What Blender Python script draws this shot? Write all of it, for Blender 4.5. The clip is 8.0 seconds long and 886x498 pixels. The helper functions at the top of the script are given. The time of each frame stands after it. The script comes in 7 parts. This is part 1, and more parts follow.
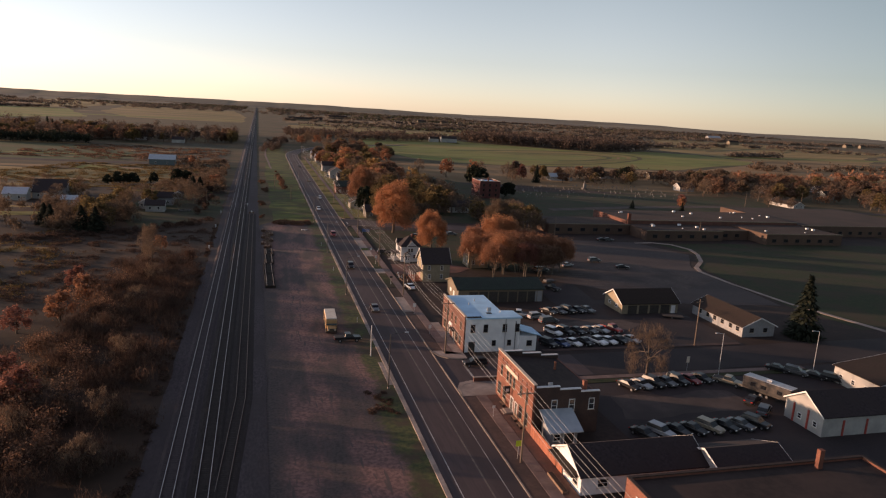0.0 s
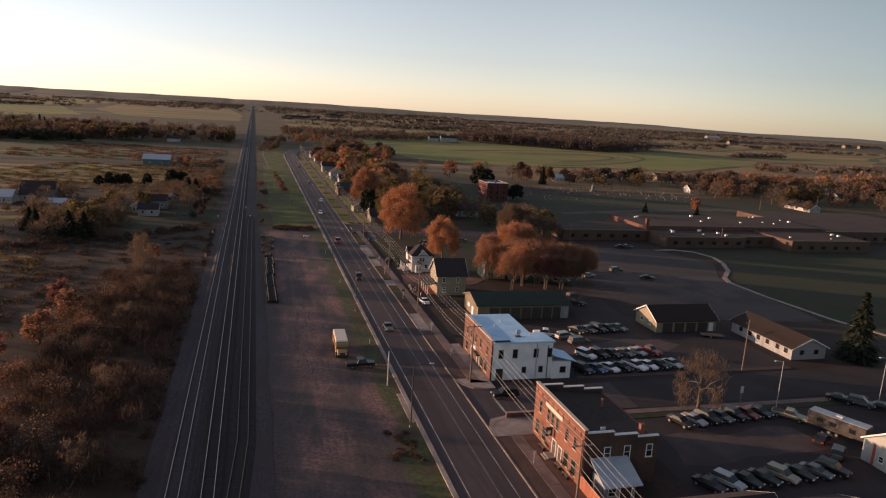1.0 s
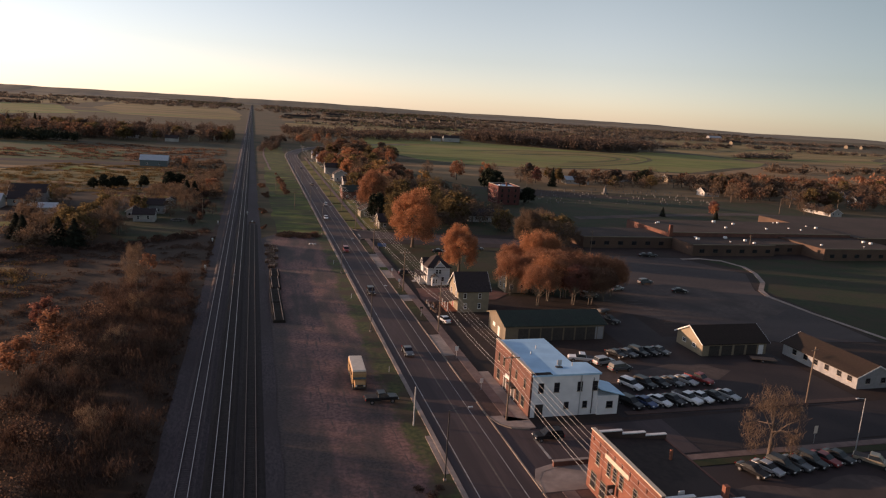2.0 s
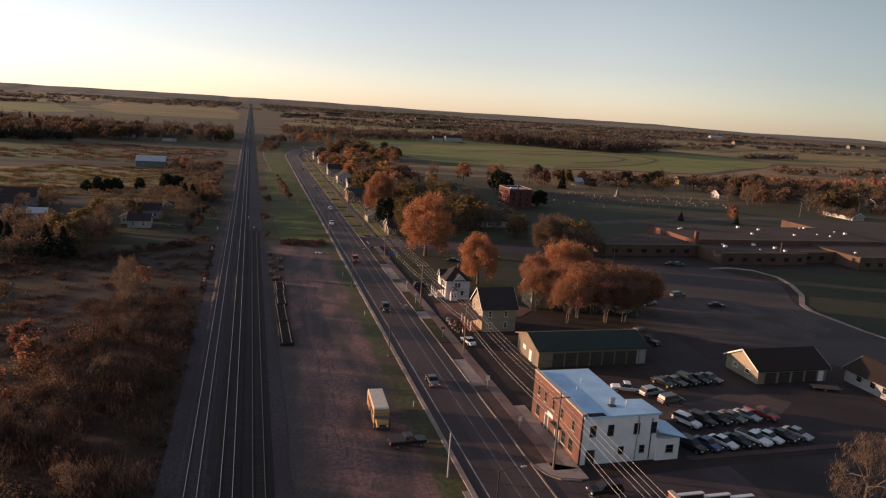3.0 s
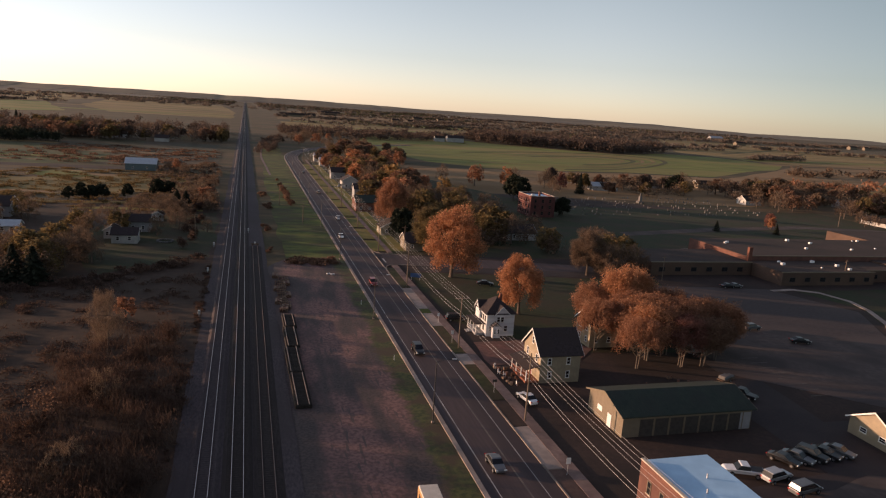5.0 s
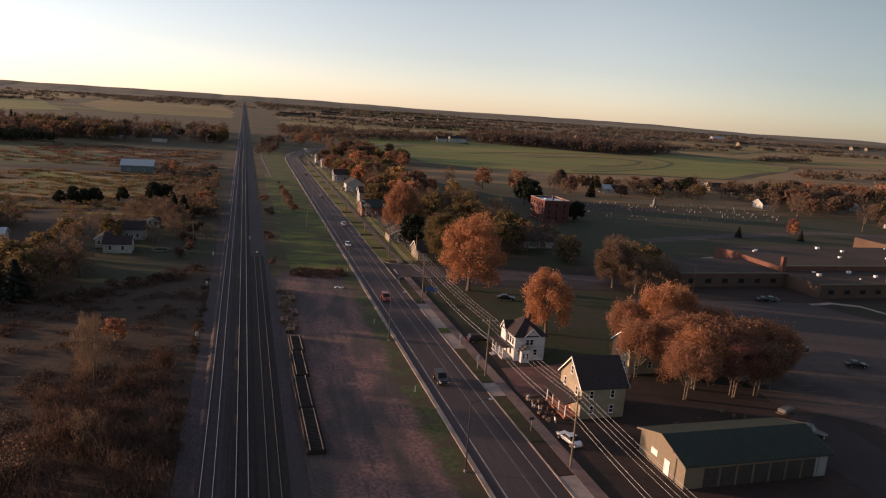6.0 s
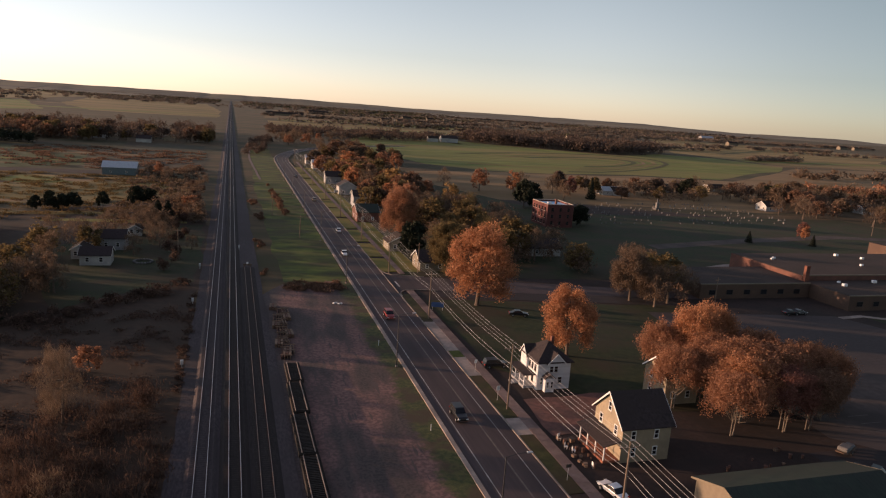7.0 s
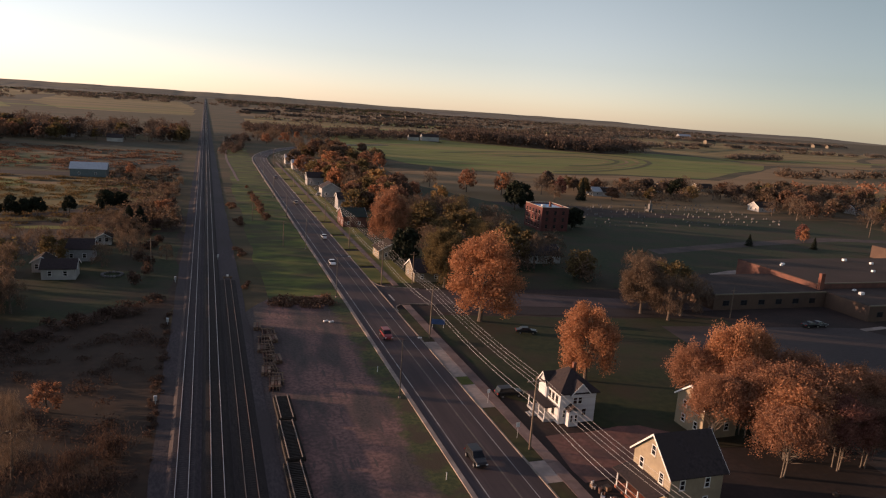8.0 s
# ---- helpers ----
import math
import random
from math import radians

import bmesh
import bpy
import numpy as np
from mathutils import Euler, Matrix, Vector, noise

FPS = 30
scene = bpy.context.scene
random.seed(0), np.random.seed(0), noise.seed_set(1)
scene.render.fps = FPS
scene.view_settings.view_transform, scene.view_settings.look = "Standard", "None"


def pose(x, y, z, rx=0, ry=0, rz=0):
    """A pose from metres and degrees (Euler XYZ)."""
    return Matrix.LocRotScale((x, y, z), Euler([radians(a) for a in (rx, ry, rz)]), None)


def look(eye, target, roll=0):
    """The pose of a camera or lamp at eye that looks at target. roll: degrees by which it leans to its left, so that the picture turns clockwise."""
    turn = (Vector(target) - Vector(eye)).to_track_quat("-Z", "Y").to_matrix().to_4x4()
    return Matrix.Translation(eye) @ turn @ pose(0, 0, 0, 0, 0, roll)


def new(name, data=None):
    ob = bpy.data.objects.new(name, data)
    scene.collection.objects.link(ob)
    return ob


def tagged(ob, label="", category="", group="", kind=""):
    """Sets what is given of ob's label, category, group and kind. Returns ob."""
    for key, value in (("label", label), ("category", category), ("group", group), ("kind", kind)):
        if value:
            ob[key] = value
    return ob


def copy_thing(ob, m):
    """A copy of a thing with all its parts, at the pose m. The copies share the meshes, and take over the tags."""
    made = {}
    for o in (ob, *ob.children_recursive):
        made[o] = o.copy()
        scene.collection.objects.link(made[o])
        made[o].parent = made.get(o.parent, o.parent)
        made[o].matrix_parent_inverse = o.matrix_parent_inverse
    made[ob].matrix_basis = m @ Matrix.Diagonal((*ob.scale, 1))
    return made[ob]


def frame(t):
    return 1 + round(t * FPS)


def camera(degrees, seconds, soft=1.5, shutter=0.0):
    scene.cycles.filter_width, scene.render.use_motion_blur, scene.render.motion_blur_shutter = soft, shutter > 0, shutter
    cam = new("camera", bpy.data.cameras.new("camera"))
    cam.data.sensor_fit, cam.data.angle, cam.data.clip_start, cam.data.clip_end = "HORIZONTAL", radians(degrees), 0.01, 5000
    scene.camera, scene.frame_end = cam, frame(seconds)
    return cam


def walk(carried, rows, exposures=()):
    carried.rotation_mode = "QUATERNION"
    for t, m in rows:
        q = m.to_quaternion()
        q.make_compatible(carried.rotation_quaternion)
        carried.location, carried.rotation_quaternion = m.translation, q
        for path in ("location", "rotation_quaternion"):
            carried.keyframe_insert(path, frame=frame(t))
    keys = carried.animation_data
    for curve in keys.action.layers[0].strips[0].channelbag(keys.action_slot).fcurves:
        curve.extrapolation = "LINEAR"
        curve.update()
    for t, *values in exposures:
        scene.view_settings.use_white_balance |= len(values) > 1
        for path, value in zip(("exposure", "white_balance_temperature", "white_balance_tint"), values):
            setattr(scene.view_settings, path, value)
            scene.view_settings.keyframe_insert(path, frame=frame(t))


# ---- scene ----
cam = camera(65.5, 8.0, soft=1.2)
METRES, EYE, TILT, LEAN, TURN = 125.4, 49.2, 0.0, -1.4, -15.1
ROWS = [
    (0.0, 0.0, 0.0, 0.0, 0.39, -11.41, -1.91),
    (0.5, -0.0217, 0.061, -0.0003, 0.19, -11.45, -2.01),
    (1.0, -0.0433, 0.122, -0.0002, 0.1, -11.49, -2.09),
    (1.5, -0.0654, 0.1835, 0.0002, 0.07, -11.51, -2.15),
    (3.0, -0.1318, 0.3683, -0.0003, -0.12, -11.6, -2.28),
    (3.5, -0.1526, 0.4276, -0.0006, -0.14, -11.6, -2.31),
    (4.0, -0.1723, 0.4855, -0.0008, -0.31, -11.59, -2.34),
    (4.5, -0.192, 0.5422, -0.0009, -0.46, -11.62, -2.4),
    (6.0, -0.2488, 0.7155, -0.0011, -0.63, -11.66, -2.54),
    (6.5, -0.2675, 0.7735, -0.0011, -0.73, -11.65, -2.59),
    (7.0, -0.2852, 0.8308, -0.0009, -1.65, -11.68, -2.59),
    (7.5, -0.3037, 0.8888, -0.0009, -2.89, -11.73, -2.6),
    (8.0, -0.3222, 0.9465, -0.0011, -3.52, -11.76, -2.66),
]
walk(cam, [(t, pose(0, 0, EYE, TILT, LEAN, TURN) @ pose(METRES * x, METRES * y, METRES * z, 90 + pitch, roll, yaw)) for t, x, y, z, yaw, pitch, roll in ROWS], exposures=[(0.0, 0.68, 7150, 23), (8.0, 0.68, 7150, 23)])

# ---- light ----
SUN_EL, SUN_AZ = 5.2, 67.0  # degrees above the horizon; degrees to the left of straight ahead
sun_dir = Vector((-math.sin(radians(SUN_AZ)) * math.cos(radians(SUN_EL)), math.cos(radians(SUN_AZ)) * math.cos(radians(SUN_EL)), math.sin(radians(SUN_EL))))
world = bpy.data.worlds.new("sky")
world.use_nodes = True
scene.world = world
wn = world.node_tree
sky = wn.nodes.new("ShaderNodeTexSky")
sky.sky_type = "NISHITA"
sky.sun_disc = False
sky.sun_elevation, sky.sun_rotation = radians(SUN_EL), radians(-SUN_AZ)
sky.air_density, sky.dust_density, sky.ozone_density = 0.65, 0.25, 1.4
wn.nodes["Background"].inputs["Strength"].default_value = 0.15
pale = wn.nodes.new("ShaderNodeHueSaturation")
pale.inputs["Saturation"].default_value = 0.62
wn.links.new(sky.outputs["Color"], pale.inputs["Color"])
# hazy glow: paler towards the sun's side of the sky, dimmer and cooler away from it
way = wn.nodes.new("ShaderNodeTexCoord")
toward = wn.nodes.new("ShaderNodeVectorMath")
toward.operation = "DOT_PRODUCT"
toward.inputs[1].default_value = (sun_dir.x, sun_dir.y, 0.0)
wn.links.new(way.outputs["Generated"], toward.inputs[0])
span = wn.nodes.new("ShaderNodeMapRange")
span.inputs["From Min"].default_value, span.inputs["From Max"].default_value = -0.6, 1.0
wn.links.new(toward.outputs["Value"], span.inputs["Value"])
haze = wn.nodes.new("ShaderNodeValToRGB")
haze.color_ramp.interpolation = "EASE"
haze.color_ramp.elements[0].position, haze.color_ramp.elements[0].color = 0.04, (0.56, 0.62, 0.62, 1)
haze.color_ramp.elements[1].position, haze.color_ramp.elements[1].color = 0.66, (1.14, 1.14, 1.14, 1)
haze.color_ramp.elements.new(0.36).color = (1.06, 1.07, 1.06, 1)
wn.links.new(span.outputs["Result"], haze.inputs["Fac"])
tint = wn.nodes.new("ShaderNodeMix")
tint.data_type, tint.blend_type = "RGBA", "MULTIPLY"
tint.inputs["Factor"].default_value = 1.0
wn.links.new(pale.outputs["Color"], tint.inputs["A"])
wn.links.new(haze.outputs["Color"], tint.inputs["B"])
# rosier low down, cooler overhead
rise = wn.nodes.new("ShaderNodeSeparateXYZ")
wn.links.new(way.outputs["Generated"], rise.inputs[0])
lift = wn.nodes.new("ShaderNodeMapRange")
lift.inputs["From Min"].default_value, lift.inputs["From Max"].default_value = 0.0, 1.0
wn.links.new(rise.outputs["Z"], lift.inputs["Value"])
rosy = wn.nodes.new("ShaderNodeValToRGB")
rosy.color_ramp.elements[0].color, rosy.color_ramp.elements[1].color = (1.03, 0.96, 0.98, 1), (1.34, 1.16, 1.36, 1)
rosy.color_ramp.elements.new(0.3).color = (0.94, 1.06, 0.95, 1)
wn.links.new(lift.outputs["Result"], rosy.inputs["Fac"])
warm = wn.nodes.new("ShaderNodeMix")
warm.data_type, warm.blend_type = "RGBA", "MULTIPLY"
warm.inputs["Factor"].default_value = 1.0
wn.links.new(tint.outputs["Result"], warm.inputs["A"])
wn.links.new(rosy.outputs["Color"], warm.inputs["B"])
wn.links.new(warm.outputs["Result"], wn.nodes["Background"].inputs["Color"])
sun = new("sun", bpy.data.lights.new("sun", "SUN"))
sun.data.energy, sun.data.angle, sun.data.color = 4.5, radians(0.6), (1.0, 0.68, 0.45)
sun.matrix_world = look(sun_dir * 900, (0, 0, 0))

# ---- materials ----
def mat(name, c1, c2=None, scale=1.0, rough=0.8, bump=0.0, metal=0.0, big=None, bigscale=0.05, leaf=0.0, spec=0.5, rand=0.0, stretch=None, island=0.0):
    """Surface with fine grain between c1 and c2, broad stains towards big, and relief; sizes in 1/m."""
    m = bpy.data.materials.new(name)
    m.use_nodes = True
    nt = m.node_tree
    N, L = nt.nodes, nt.links
    b = N["Principled BSDF"]
    b.inputs["Roughness"].default_value = rough
    b.inputs["Metallic"].default_value = metal
    b.inputs["Specular IOR Level"].default_value = spec if rough < 0.8 else min(spec, 0.32)
    geo = N.new("ShaderNodeNewGeometry")
    src = geo.outputs["Position"]
    if stretch:
        mp = N.new("ShaderNodeMapping")
        mp.inputs["Scale"].default_value = stretch
        L.new(src, mp.inputs["Vector"])
        src = mp.outputs["Vector"]
    n1 = N.new("ShaderNodeTexNoise")
    n1.inputs["Scale"].default_value, n1.inputs["Detail"].default_value = scale, 6
    L.new(src, n1.inputs["Vector"])
    r1 = N.new("ShaderNodeValToRGB")
    r1.color_ramp.elements[0].position, r1.color_ramp.elements[1].position = 0.36, 0.64
    r1.color_ramp.elements[0].color = (*c1, 1)
    r1.color_ramp.elements[1].color = (*(c2 or c1), 1)
    L.new(n1.outputs["Fac"], r1.inputs["Fac"])
    col = r1.outputs["Color"]
    if big:
        n2 = N.new("ShaderNodeTexNoise")
        n2.inputs["Scale"].default_value, n2.inputs["Detail"].default_value = bigscale, 5
        L.new(src, n2.inputs["Vector"])
        r2 = N.new("ShaderNodeMapRange")
        r2.inputs["From Min"].default_value, r2.inputs["From Max"].default_value = 0.42, 0.62
        L.new(n2.outputs["Fac"], r2.inputs["Value"])
        mx = N.new("ShaderNodeMix")
        mx.data_type = "RGBA"
        L.new(r2.outputs["Result"], mx.inputs["Factor"])
        L.new(col, mx.inputs["A"])
        mx.inputs["B"].default_value = (*big, 1)
        col = mx.outputs["Result"]
    if rand or island:
        hs = N.new("ShaderNodeHueSaturation")
        mr = N.new("ShaderNodeMapRange")
        k = rand or island
        mr.inputs["To Min"].default_value, mr.inputs["To Max"].default_value = 1 - k, 1 + k
        if rand:
            oi = N.new("ShaderNodeObjectInfo")
            L.new(oi.outputs["Random"], mr.inputs["Value"])
        else:
            L.new(geo.outputs["Random Per Island"], mr.inputs["Value"])
        L.new(mr.outputs["Result"], hs.inputs["Value"])
        L.new(col, hs.inputs["Color"])
        col = hs.outputs["Color"]
    L.new(col, b.inputs["Base Color"])
    if bump:
        bp = N.new("ShaderNodeBump")
        bp.inputs["Strength"].default_value, bp.inputs["Distance"].default_value = bump, 0.05
        L.new(n1.outputs["Fac"], bp.inputs["Height"])
        L.new(bp.outputs["Normal"], b.inputs["Normal"])
    if leaf:
        tr = N.new("ShaderNodeBsdfTranslucent")
        L.new(col, tr.inputs["Color"])
        ms = N.new("ShaderNodeMixShader")
        ms.inputs["Fac"].default_value = leaf
        L.new(b.outputs["BSDF"], ms.inputs[1])
        L.new(tr.outputs["BSDF"], ms.inputs[2])
        L.new(ms.outputs["Shader"], N["Material Output"].inputs["Surface"])
    return m


M = {}
M["ground"] = mat("dry_grass", (0.060, 0.042, 0.020), (0.125, 0.080, 0.036), 0.09, 0.95, 0.3, big=(0.048, 0.042, 0.014), bigscale=0.02, stretch=(0.35, 1.5, 1))
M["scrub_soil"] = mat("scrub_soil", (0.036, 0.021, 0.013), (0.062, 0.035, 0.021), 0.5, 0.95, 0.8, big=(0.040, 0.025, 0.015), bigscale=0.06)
# stretched dark and bright tones paint streaks of sun and tree shadow
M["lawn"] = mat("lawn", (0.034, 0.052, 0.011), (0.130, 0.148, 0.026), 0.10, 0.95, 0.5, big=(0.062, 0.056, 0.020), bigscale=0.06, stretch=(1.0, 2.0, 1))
# dry grass, its base colour raised to give a sunlit gold
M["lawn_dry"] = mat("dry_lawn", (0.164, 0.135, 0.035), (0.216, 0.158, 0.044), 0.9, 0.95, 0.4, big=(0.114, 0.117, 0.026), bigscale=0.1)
# lawn darkened in its base colour to carry the shade of trees and houses
M["lawn_shade"] = mat("faded_lawn", (0.018, 0.029, 0.009), (0.034, 0.040, 0.013), 0.7, 0.95, 0.5, big=(0.040, 0.032, 0.016), bigscale=0.09)
M["lawn_rough"] = mat("rough_verge_grass", (0.022, 0.028, 0.008), (0.054, 0.054, 0.016), 0.6, 0.95, 0.6, big=(0.056, 0.038, 0.018), bigscale=0.16)
M["crimson_brick"] = mat("crimson_brick", (0.092, 0.030, 0.027), (0.122, 0.040, 0.034), 5, 0.85, 0.2, big=(0.08, 0.027, 0.025), bigscale=0.4)
M["field_green"] = mat("green_field", (0.092, 0.120, 0.020), (0.185, 0.198, 0.036), 0.05, 0.95, 0.0, big=(0.21, 0.17, 0.046), bigscale=0.008, stretch=(0.4, 1.6, 1))
# darker twin of the green field, shade mixed into its base colour
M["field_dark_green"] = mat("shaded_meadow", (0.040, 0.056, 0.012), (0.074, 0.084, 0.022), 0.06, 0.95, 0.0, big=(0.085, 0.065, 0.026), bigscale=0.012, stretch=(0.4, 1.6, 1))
M["field_tan"] = mat("stubble_field", (0.215, 0.132, 0.060), (0.275, 0.168, 0.078), 0.08, 0.95, 0.0, big=(0.131, 0.084, 0.032), bigscale=0.01, stretch=(0.3, 2.0, 1))
M["field_gold"] = mat("golden_field", (0.245, 0.165, 0.058), (0.300, 0.192, 0.070), 0.06, 0.95, 0.0, big=(0.129, 0.101, 0.027), bigscale=0.009, stretch=(0.4, 1.8, 1))
M["field_dark"] = mat("ploughed_field", (0.058, 0.041, 0.024), (0.075, 0.054, 0.027), 0.07, 0.95, 0.0, big=(0.048, 0.044, 0.020), bigscale=0.01)
M["asphalt"] = mat("asphalt", (0.024, 0.018, 0.018), (0.032, 0.024, 0.024), 2.5, 0.85, 0.15, big=(0.042, 0.030, 0.028), bigscale=0.09)
M["road"] = mat("road_asphalt", (0.063, 0.045, 0.044), (0.080, 0.056, 0.055), 1.5, 0.82, 0.1, big=(0.051, 0.037, 0.037), bigscale=0.16, stretch=(1.6, 0.12, 1))
M["concrete"] = mat("concrete", (0.285, 0.228, 0.196), (0.365, 0.290, 0.245), 1.2, 0.85, 0.15, big=(0.225, 0.178, 0.150), bigscale=0.2)
M["kerb"] = mat("kerb_concrete", (0.20, 0.165, 0.14), (0.29, 0.24, 0.20), 1.5, 0.8, 0.1, big=(0.16, 0.13, 0.11), bigscale=0.25)
M["paver"] = mat("red_paver", (0.117, 0.058, 0.043), (0.148, 0.074, 0.055), 2.0, 0.85, 0.2, big=(0.094, 0.055, 0.043), bigscale=0.3)
M["slab"] = mat("concrete_slab", (0.176, 0.119, 0.102), (0.222, 0.152, 0.128), 1.4, 0.85, 0.15, big=(0.140, 0.093, 0.081), bigscale=0.3, rand=0.12)
M["paver_dark"] = mat("dark_paver", (0.073, 0.043, 0.034), (0.099, 0.060, 0.048), 2, 0.85, 0.2, big=(0.064, 0.041, 0.034), bigscale=0.3)
M["ballast"] = mat("ballast", (0.045, 0.036, 0.037), (0.079, 0.060, 0.062), 3.5, 0.95, 0.7, big=(0.052, 0.040, 0.039), bigscale=0.1, stretch=(1, 0.35, 1))
M["ballast_dark"] = mat("oily_ballast", (0.016, 0.011, 0.011), (0.035, 0.025, 0.022), 3.0, 0.9, 0.7, big=(0.021, 0.014, 0.013), bigscale=0.2, stretch=(1, 0.25, 1))
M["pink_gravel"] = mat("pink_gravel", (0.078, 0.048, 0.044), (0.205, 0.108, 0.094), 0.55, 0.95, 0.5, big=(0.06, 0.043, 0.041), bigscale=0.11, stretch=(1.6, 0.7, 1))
M["red_gravel"] = mat("red_gravel", (0.15, 0.068, 0.052), (0.21, 0.098, 0.074), 1.2, 0.95, 0.4, big=(0.10, 0.058, 0.048), bigscale=0.2)
M["dirt_pale"] = mat("pale_dirt", (0.070, 0.052, 0.046), (0.100, 0.075, 0.064), 0.8, 0.95, 0.3, big=(0.052, 0.040, 0.036), bigscale=0.1)
M["dirt"] = mat("dirt", (0.034, 0.021, 0.017), (0.050, 0.030, 0.023), 1.2, 0.95, 0.4, big=(0.028, 0.019, 0.015), bigscale=0.12)
M["white_line"] = mat("white_line", (0.30, 0.28, 0.26), (0.52, 0.49, 0.45), 1.2, 0.7, big=(0.22, 0.2, 0.18), bigscale=0.3)
M["yellow_line"] = mat("worn_line", (0.11, 0.088, 0.070), (0.17, 0.135, 0.10), 1.0, 0.7, big=(0.09, 0.07, 0.058), bigscale=0.3)
M["rail_steel"] = mat("rail_steel", (0.42, 0.40, 0.39), (0.56, 0.54, 0.53), 2, 0.5, metal=0.7)
M["rust"] = mat("rust", (0.087, 0.040, 0.026), (0.140, 0.071, 0.048), 3, 0.85, 0.2)
M["rail_old"] = mat("dull_rail", (0.15, 0.12, 0.105), (0.21, 0.175, 0.15), 3, 0.6, metal=0.3)
M["tie"] = mat("tie_wood", (0.020, 0.015, 0.012), (0.039, 0.030, 0.024), 3, 0.9, 0.3, rand=0.25)
M["timber"] = mat("timber", (0.13, 0.082, 0.056), (0.20, 0.13, 0.09), 2.5, 0.85, 0.2, rand=0.3)
M["brick"] = mat("brick", (0.165, 0.062, 0.041), (0.212, 0.084, 0.055), 5, 0.85, 0.2, big=(0.135, 0.052, 0.036), bigscale=0.4)
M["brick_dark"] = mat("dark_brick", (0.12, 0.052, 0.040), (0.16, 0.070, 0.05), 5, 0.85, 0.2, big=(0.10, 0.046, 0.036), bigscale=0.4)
M["tan_brick"] = mat("tan_brick", (0.090, 0.054, 0.039), (0.109, 0.066, 0.047), 3, 0.85, 0.1, big=(0.078, 0.048, 0.036), bigscale=0.15)
M["stone"] = mat("stone_trim", (0.45, 0.38, 0.30), (0.55, 0.47, 0.38), 3, 0.8)
M["white_paint"] = mat("white_siding", (0.74, 0.74, 0.74), (0.82, 0.81, 0.80), 1.0, 0.6, 0.05, big=(0.68, 0.68, 0.68), bigscale=0.3)
M["house_white"] = mat("farmhouse_clapboard", (0.52, 0.52, 0.53), (0.60, 0.60, 0.60), 1.0, 0.65, 0.05, big=(0.47, 0.47, 0.48), bigscale=0.3, stretch=(0.3, 0.3, 6.0))
M["off_white"] = mat("off_white_siding", (0.344, 0.336, 0.320), (0.410, 0.394, 0.369), 1.2, 0.65, 0.05, big=(0.295, 0.287, 0.271), bigscale=0.25)
M["cream"] = mat("cream_siding", (0.230, 0.184, 0.123), (0.271, 0.217, 0.143), 1.5, 0.65, 0.05, big=(0.205, 0.164, 0.111), bigscale=0.3)
M["grey_siding"] = mat("grey_siding", (0.216, 0.216, 0.222), (0.264, 0.264, 0.270), 1.5, 0.7, 0.05)
M["tan_siding"] = mat("tan_siding", (0.138, 0.109, 0.075), (0.158, 0.127, 0.086), 1.5, 0.7, 0.05)
M["teal_siding"] = mat("teal_siding", (0.075, 0.11, 0.12), (0.095, 0.13, 0.14), 1.0, 0.6, 0.05)
M["shingle"] = mat("dark_shingle", (0.023, 0.017, 0.018), (0.043, 0.031, 0.031), 2.5, 0.9, 0.3, big=(0.035, 0.025, 0.024), bigscale=0.3)
M["shingle_brown"] = mat("brown_shingle", (0.022, 0.014, 0.010), (0.034, 0.021, 0.016), 2.5, 0.9, 0.3, big=(0.025, 0.017, 0.012), bigscale=0.3)
M["green_metal"] = mat("green_metal_roof", (0.024, 0.035, 0.028), (0.032, 0.044, 0.034), 0.8, 0.8, 0.0, big=(0.029, 0.036, 0.030), bigscale=0.2, spec=0.2)
# brick for the shop's side walls, with their shade put into the colour
M["brick_shade"] = mat("brick_shade", (0.060, 0.036, 0.029), (0.085, 0.050, 0.040), 5, 0.85, 0.2, big=(0.05, 0.032, 0.027), bigscale=0.4)
M["lot_asphalt"] = mat("worn_lot_asphalt", (0.046, 0.035, 0.033), (0.062, 0.047, 0.044), 1.4, 0.88, 0.15, big=(0.076, 0.057, 0.051), bigscale=0.05, stretch=(0.5, 1.3, 1))
M["pale_membrane"] = mat("pale_roof_membrane", (0.349, 0.576, 0.761), (0.402, 0.644, 0.830), 0.7, 0.5, 0.03, big=(0.309, 0.518, 0.692), bigscale=0.25)
M["tar_roof"] = mat("tar_roof", (0.023, 0.015, 0.013), (0.039, 0.025, 0.021), 1.2, 0.9, 0.1, big=(0.048, 0.031, 0.026), bigscale=0.12)
M["gravel_roof"] = mat("gravel_roof", (0.049, 0.031, 0.025), (0.065, 0.041, 0.033), 2.0, 0.95, 0.2, big=(0.040, 0.027, 0.021), bigscale=0.06)
M["metal_grey"] = mat("galvanised_metal", (0.42, 0.43, 0.44), (0.52, 0.53, 0.54), 1.5, 0.45, metal=0.5)
M["metal_roof"] = mat("pale_metal_roof", (0.36, 0.41, 0.44), (0.43, 0.48, 0.50), 0.9, 0.42, metal=0.2)
M["glass"] = mat("dark_glass", (0.012, 0.013, 0.016), (0.02, 0.021, 0.024), 1.0, 0.08, spec=0.8)
M["car_glass"] = mat("car_glass", (0.010, 0.011, 0.013), (0.016, 0.017, 0.019), 1.0, 0.22, spec=0.35)
M["dark_void"] = mat("dark_door", (0.03, 0.025, 0.022), (0.045, 0.037, 0.032), 2.0, 0.7)
M["trim_white"] = mat("white_trim", (0.612, 0.603, 0.586), (0.680, 0.671, 0.654), 2.0, 0.6)
M["pole_wood"] = mat("pole_wood", (0.13, 0.095, 0.07), (0.19, 0.14, 0.105), 4, 0.9, 0.2, stretch=(1, 1, 0.15))
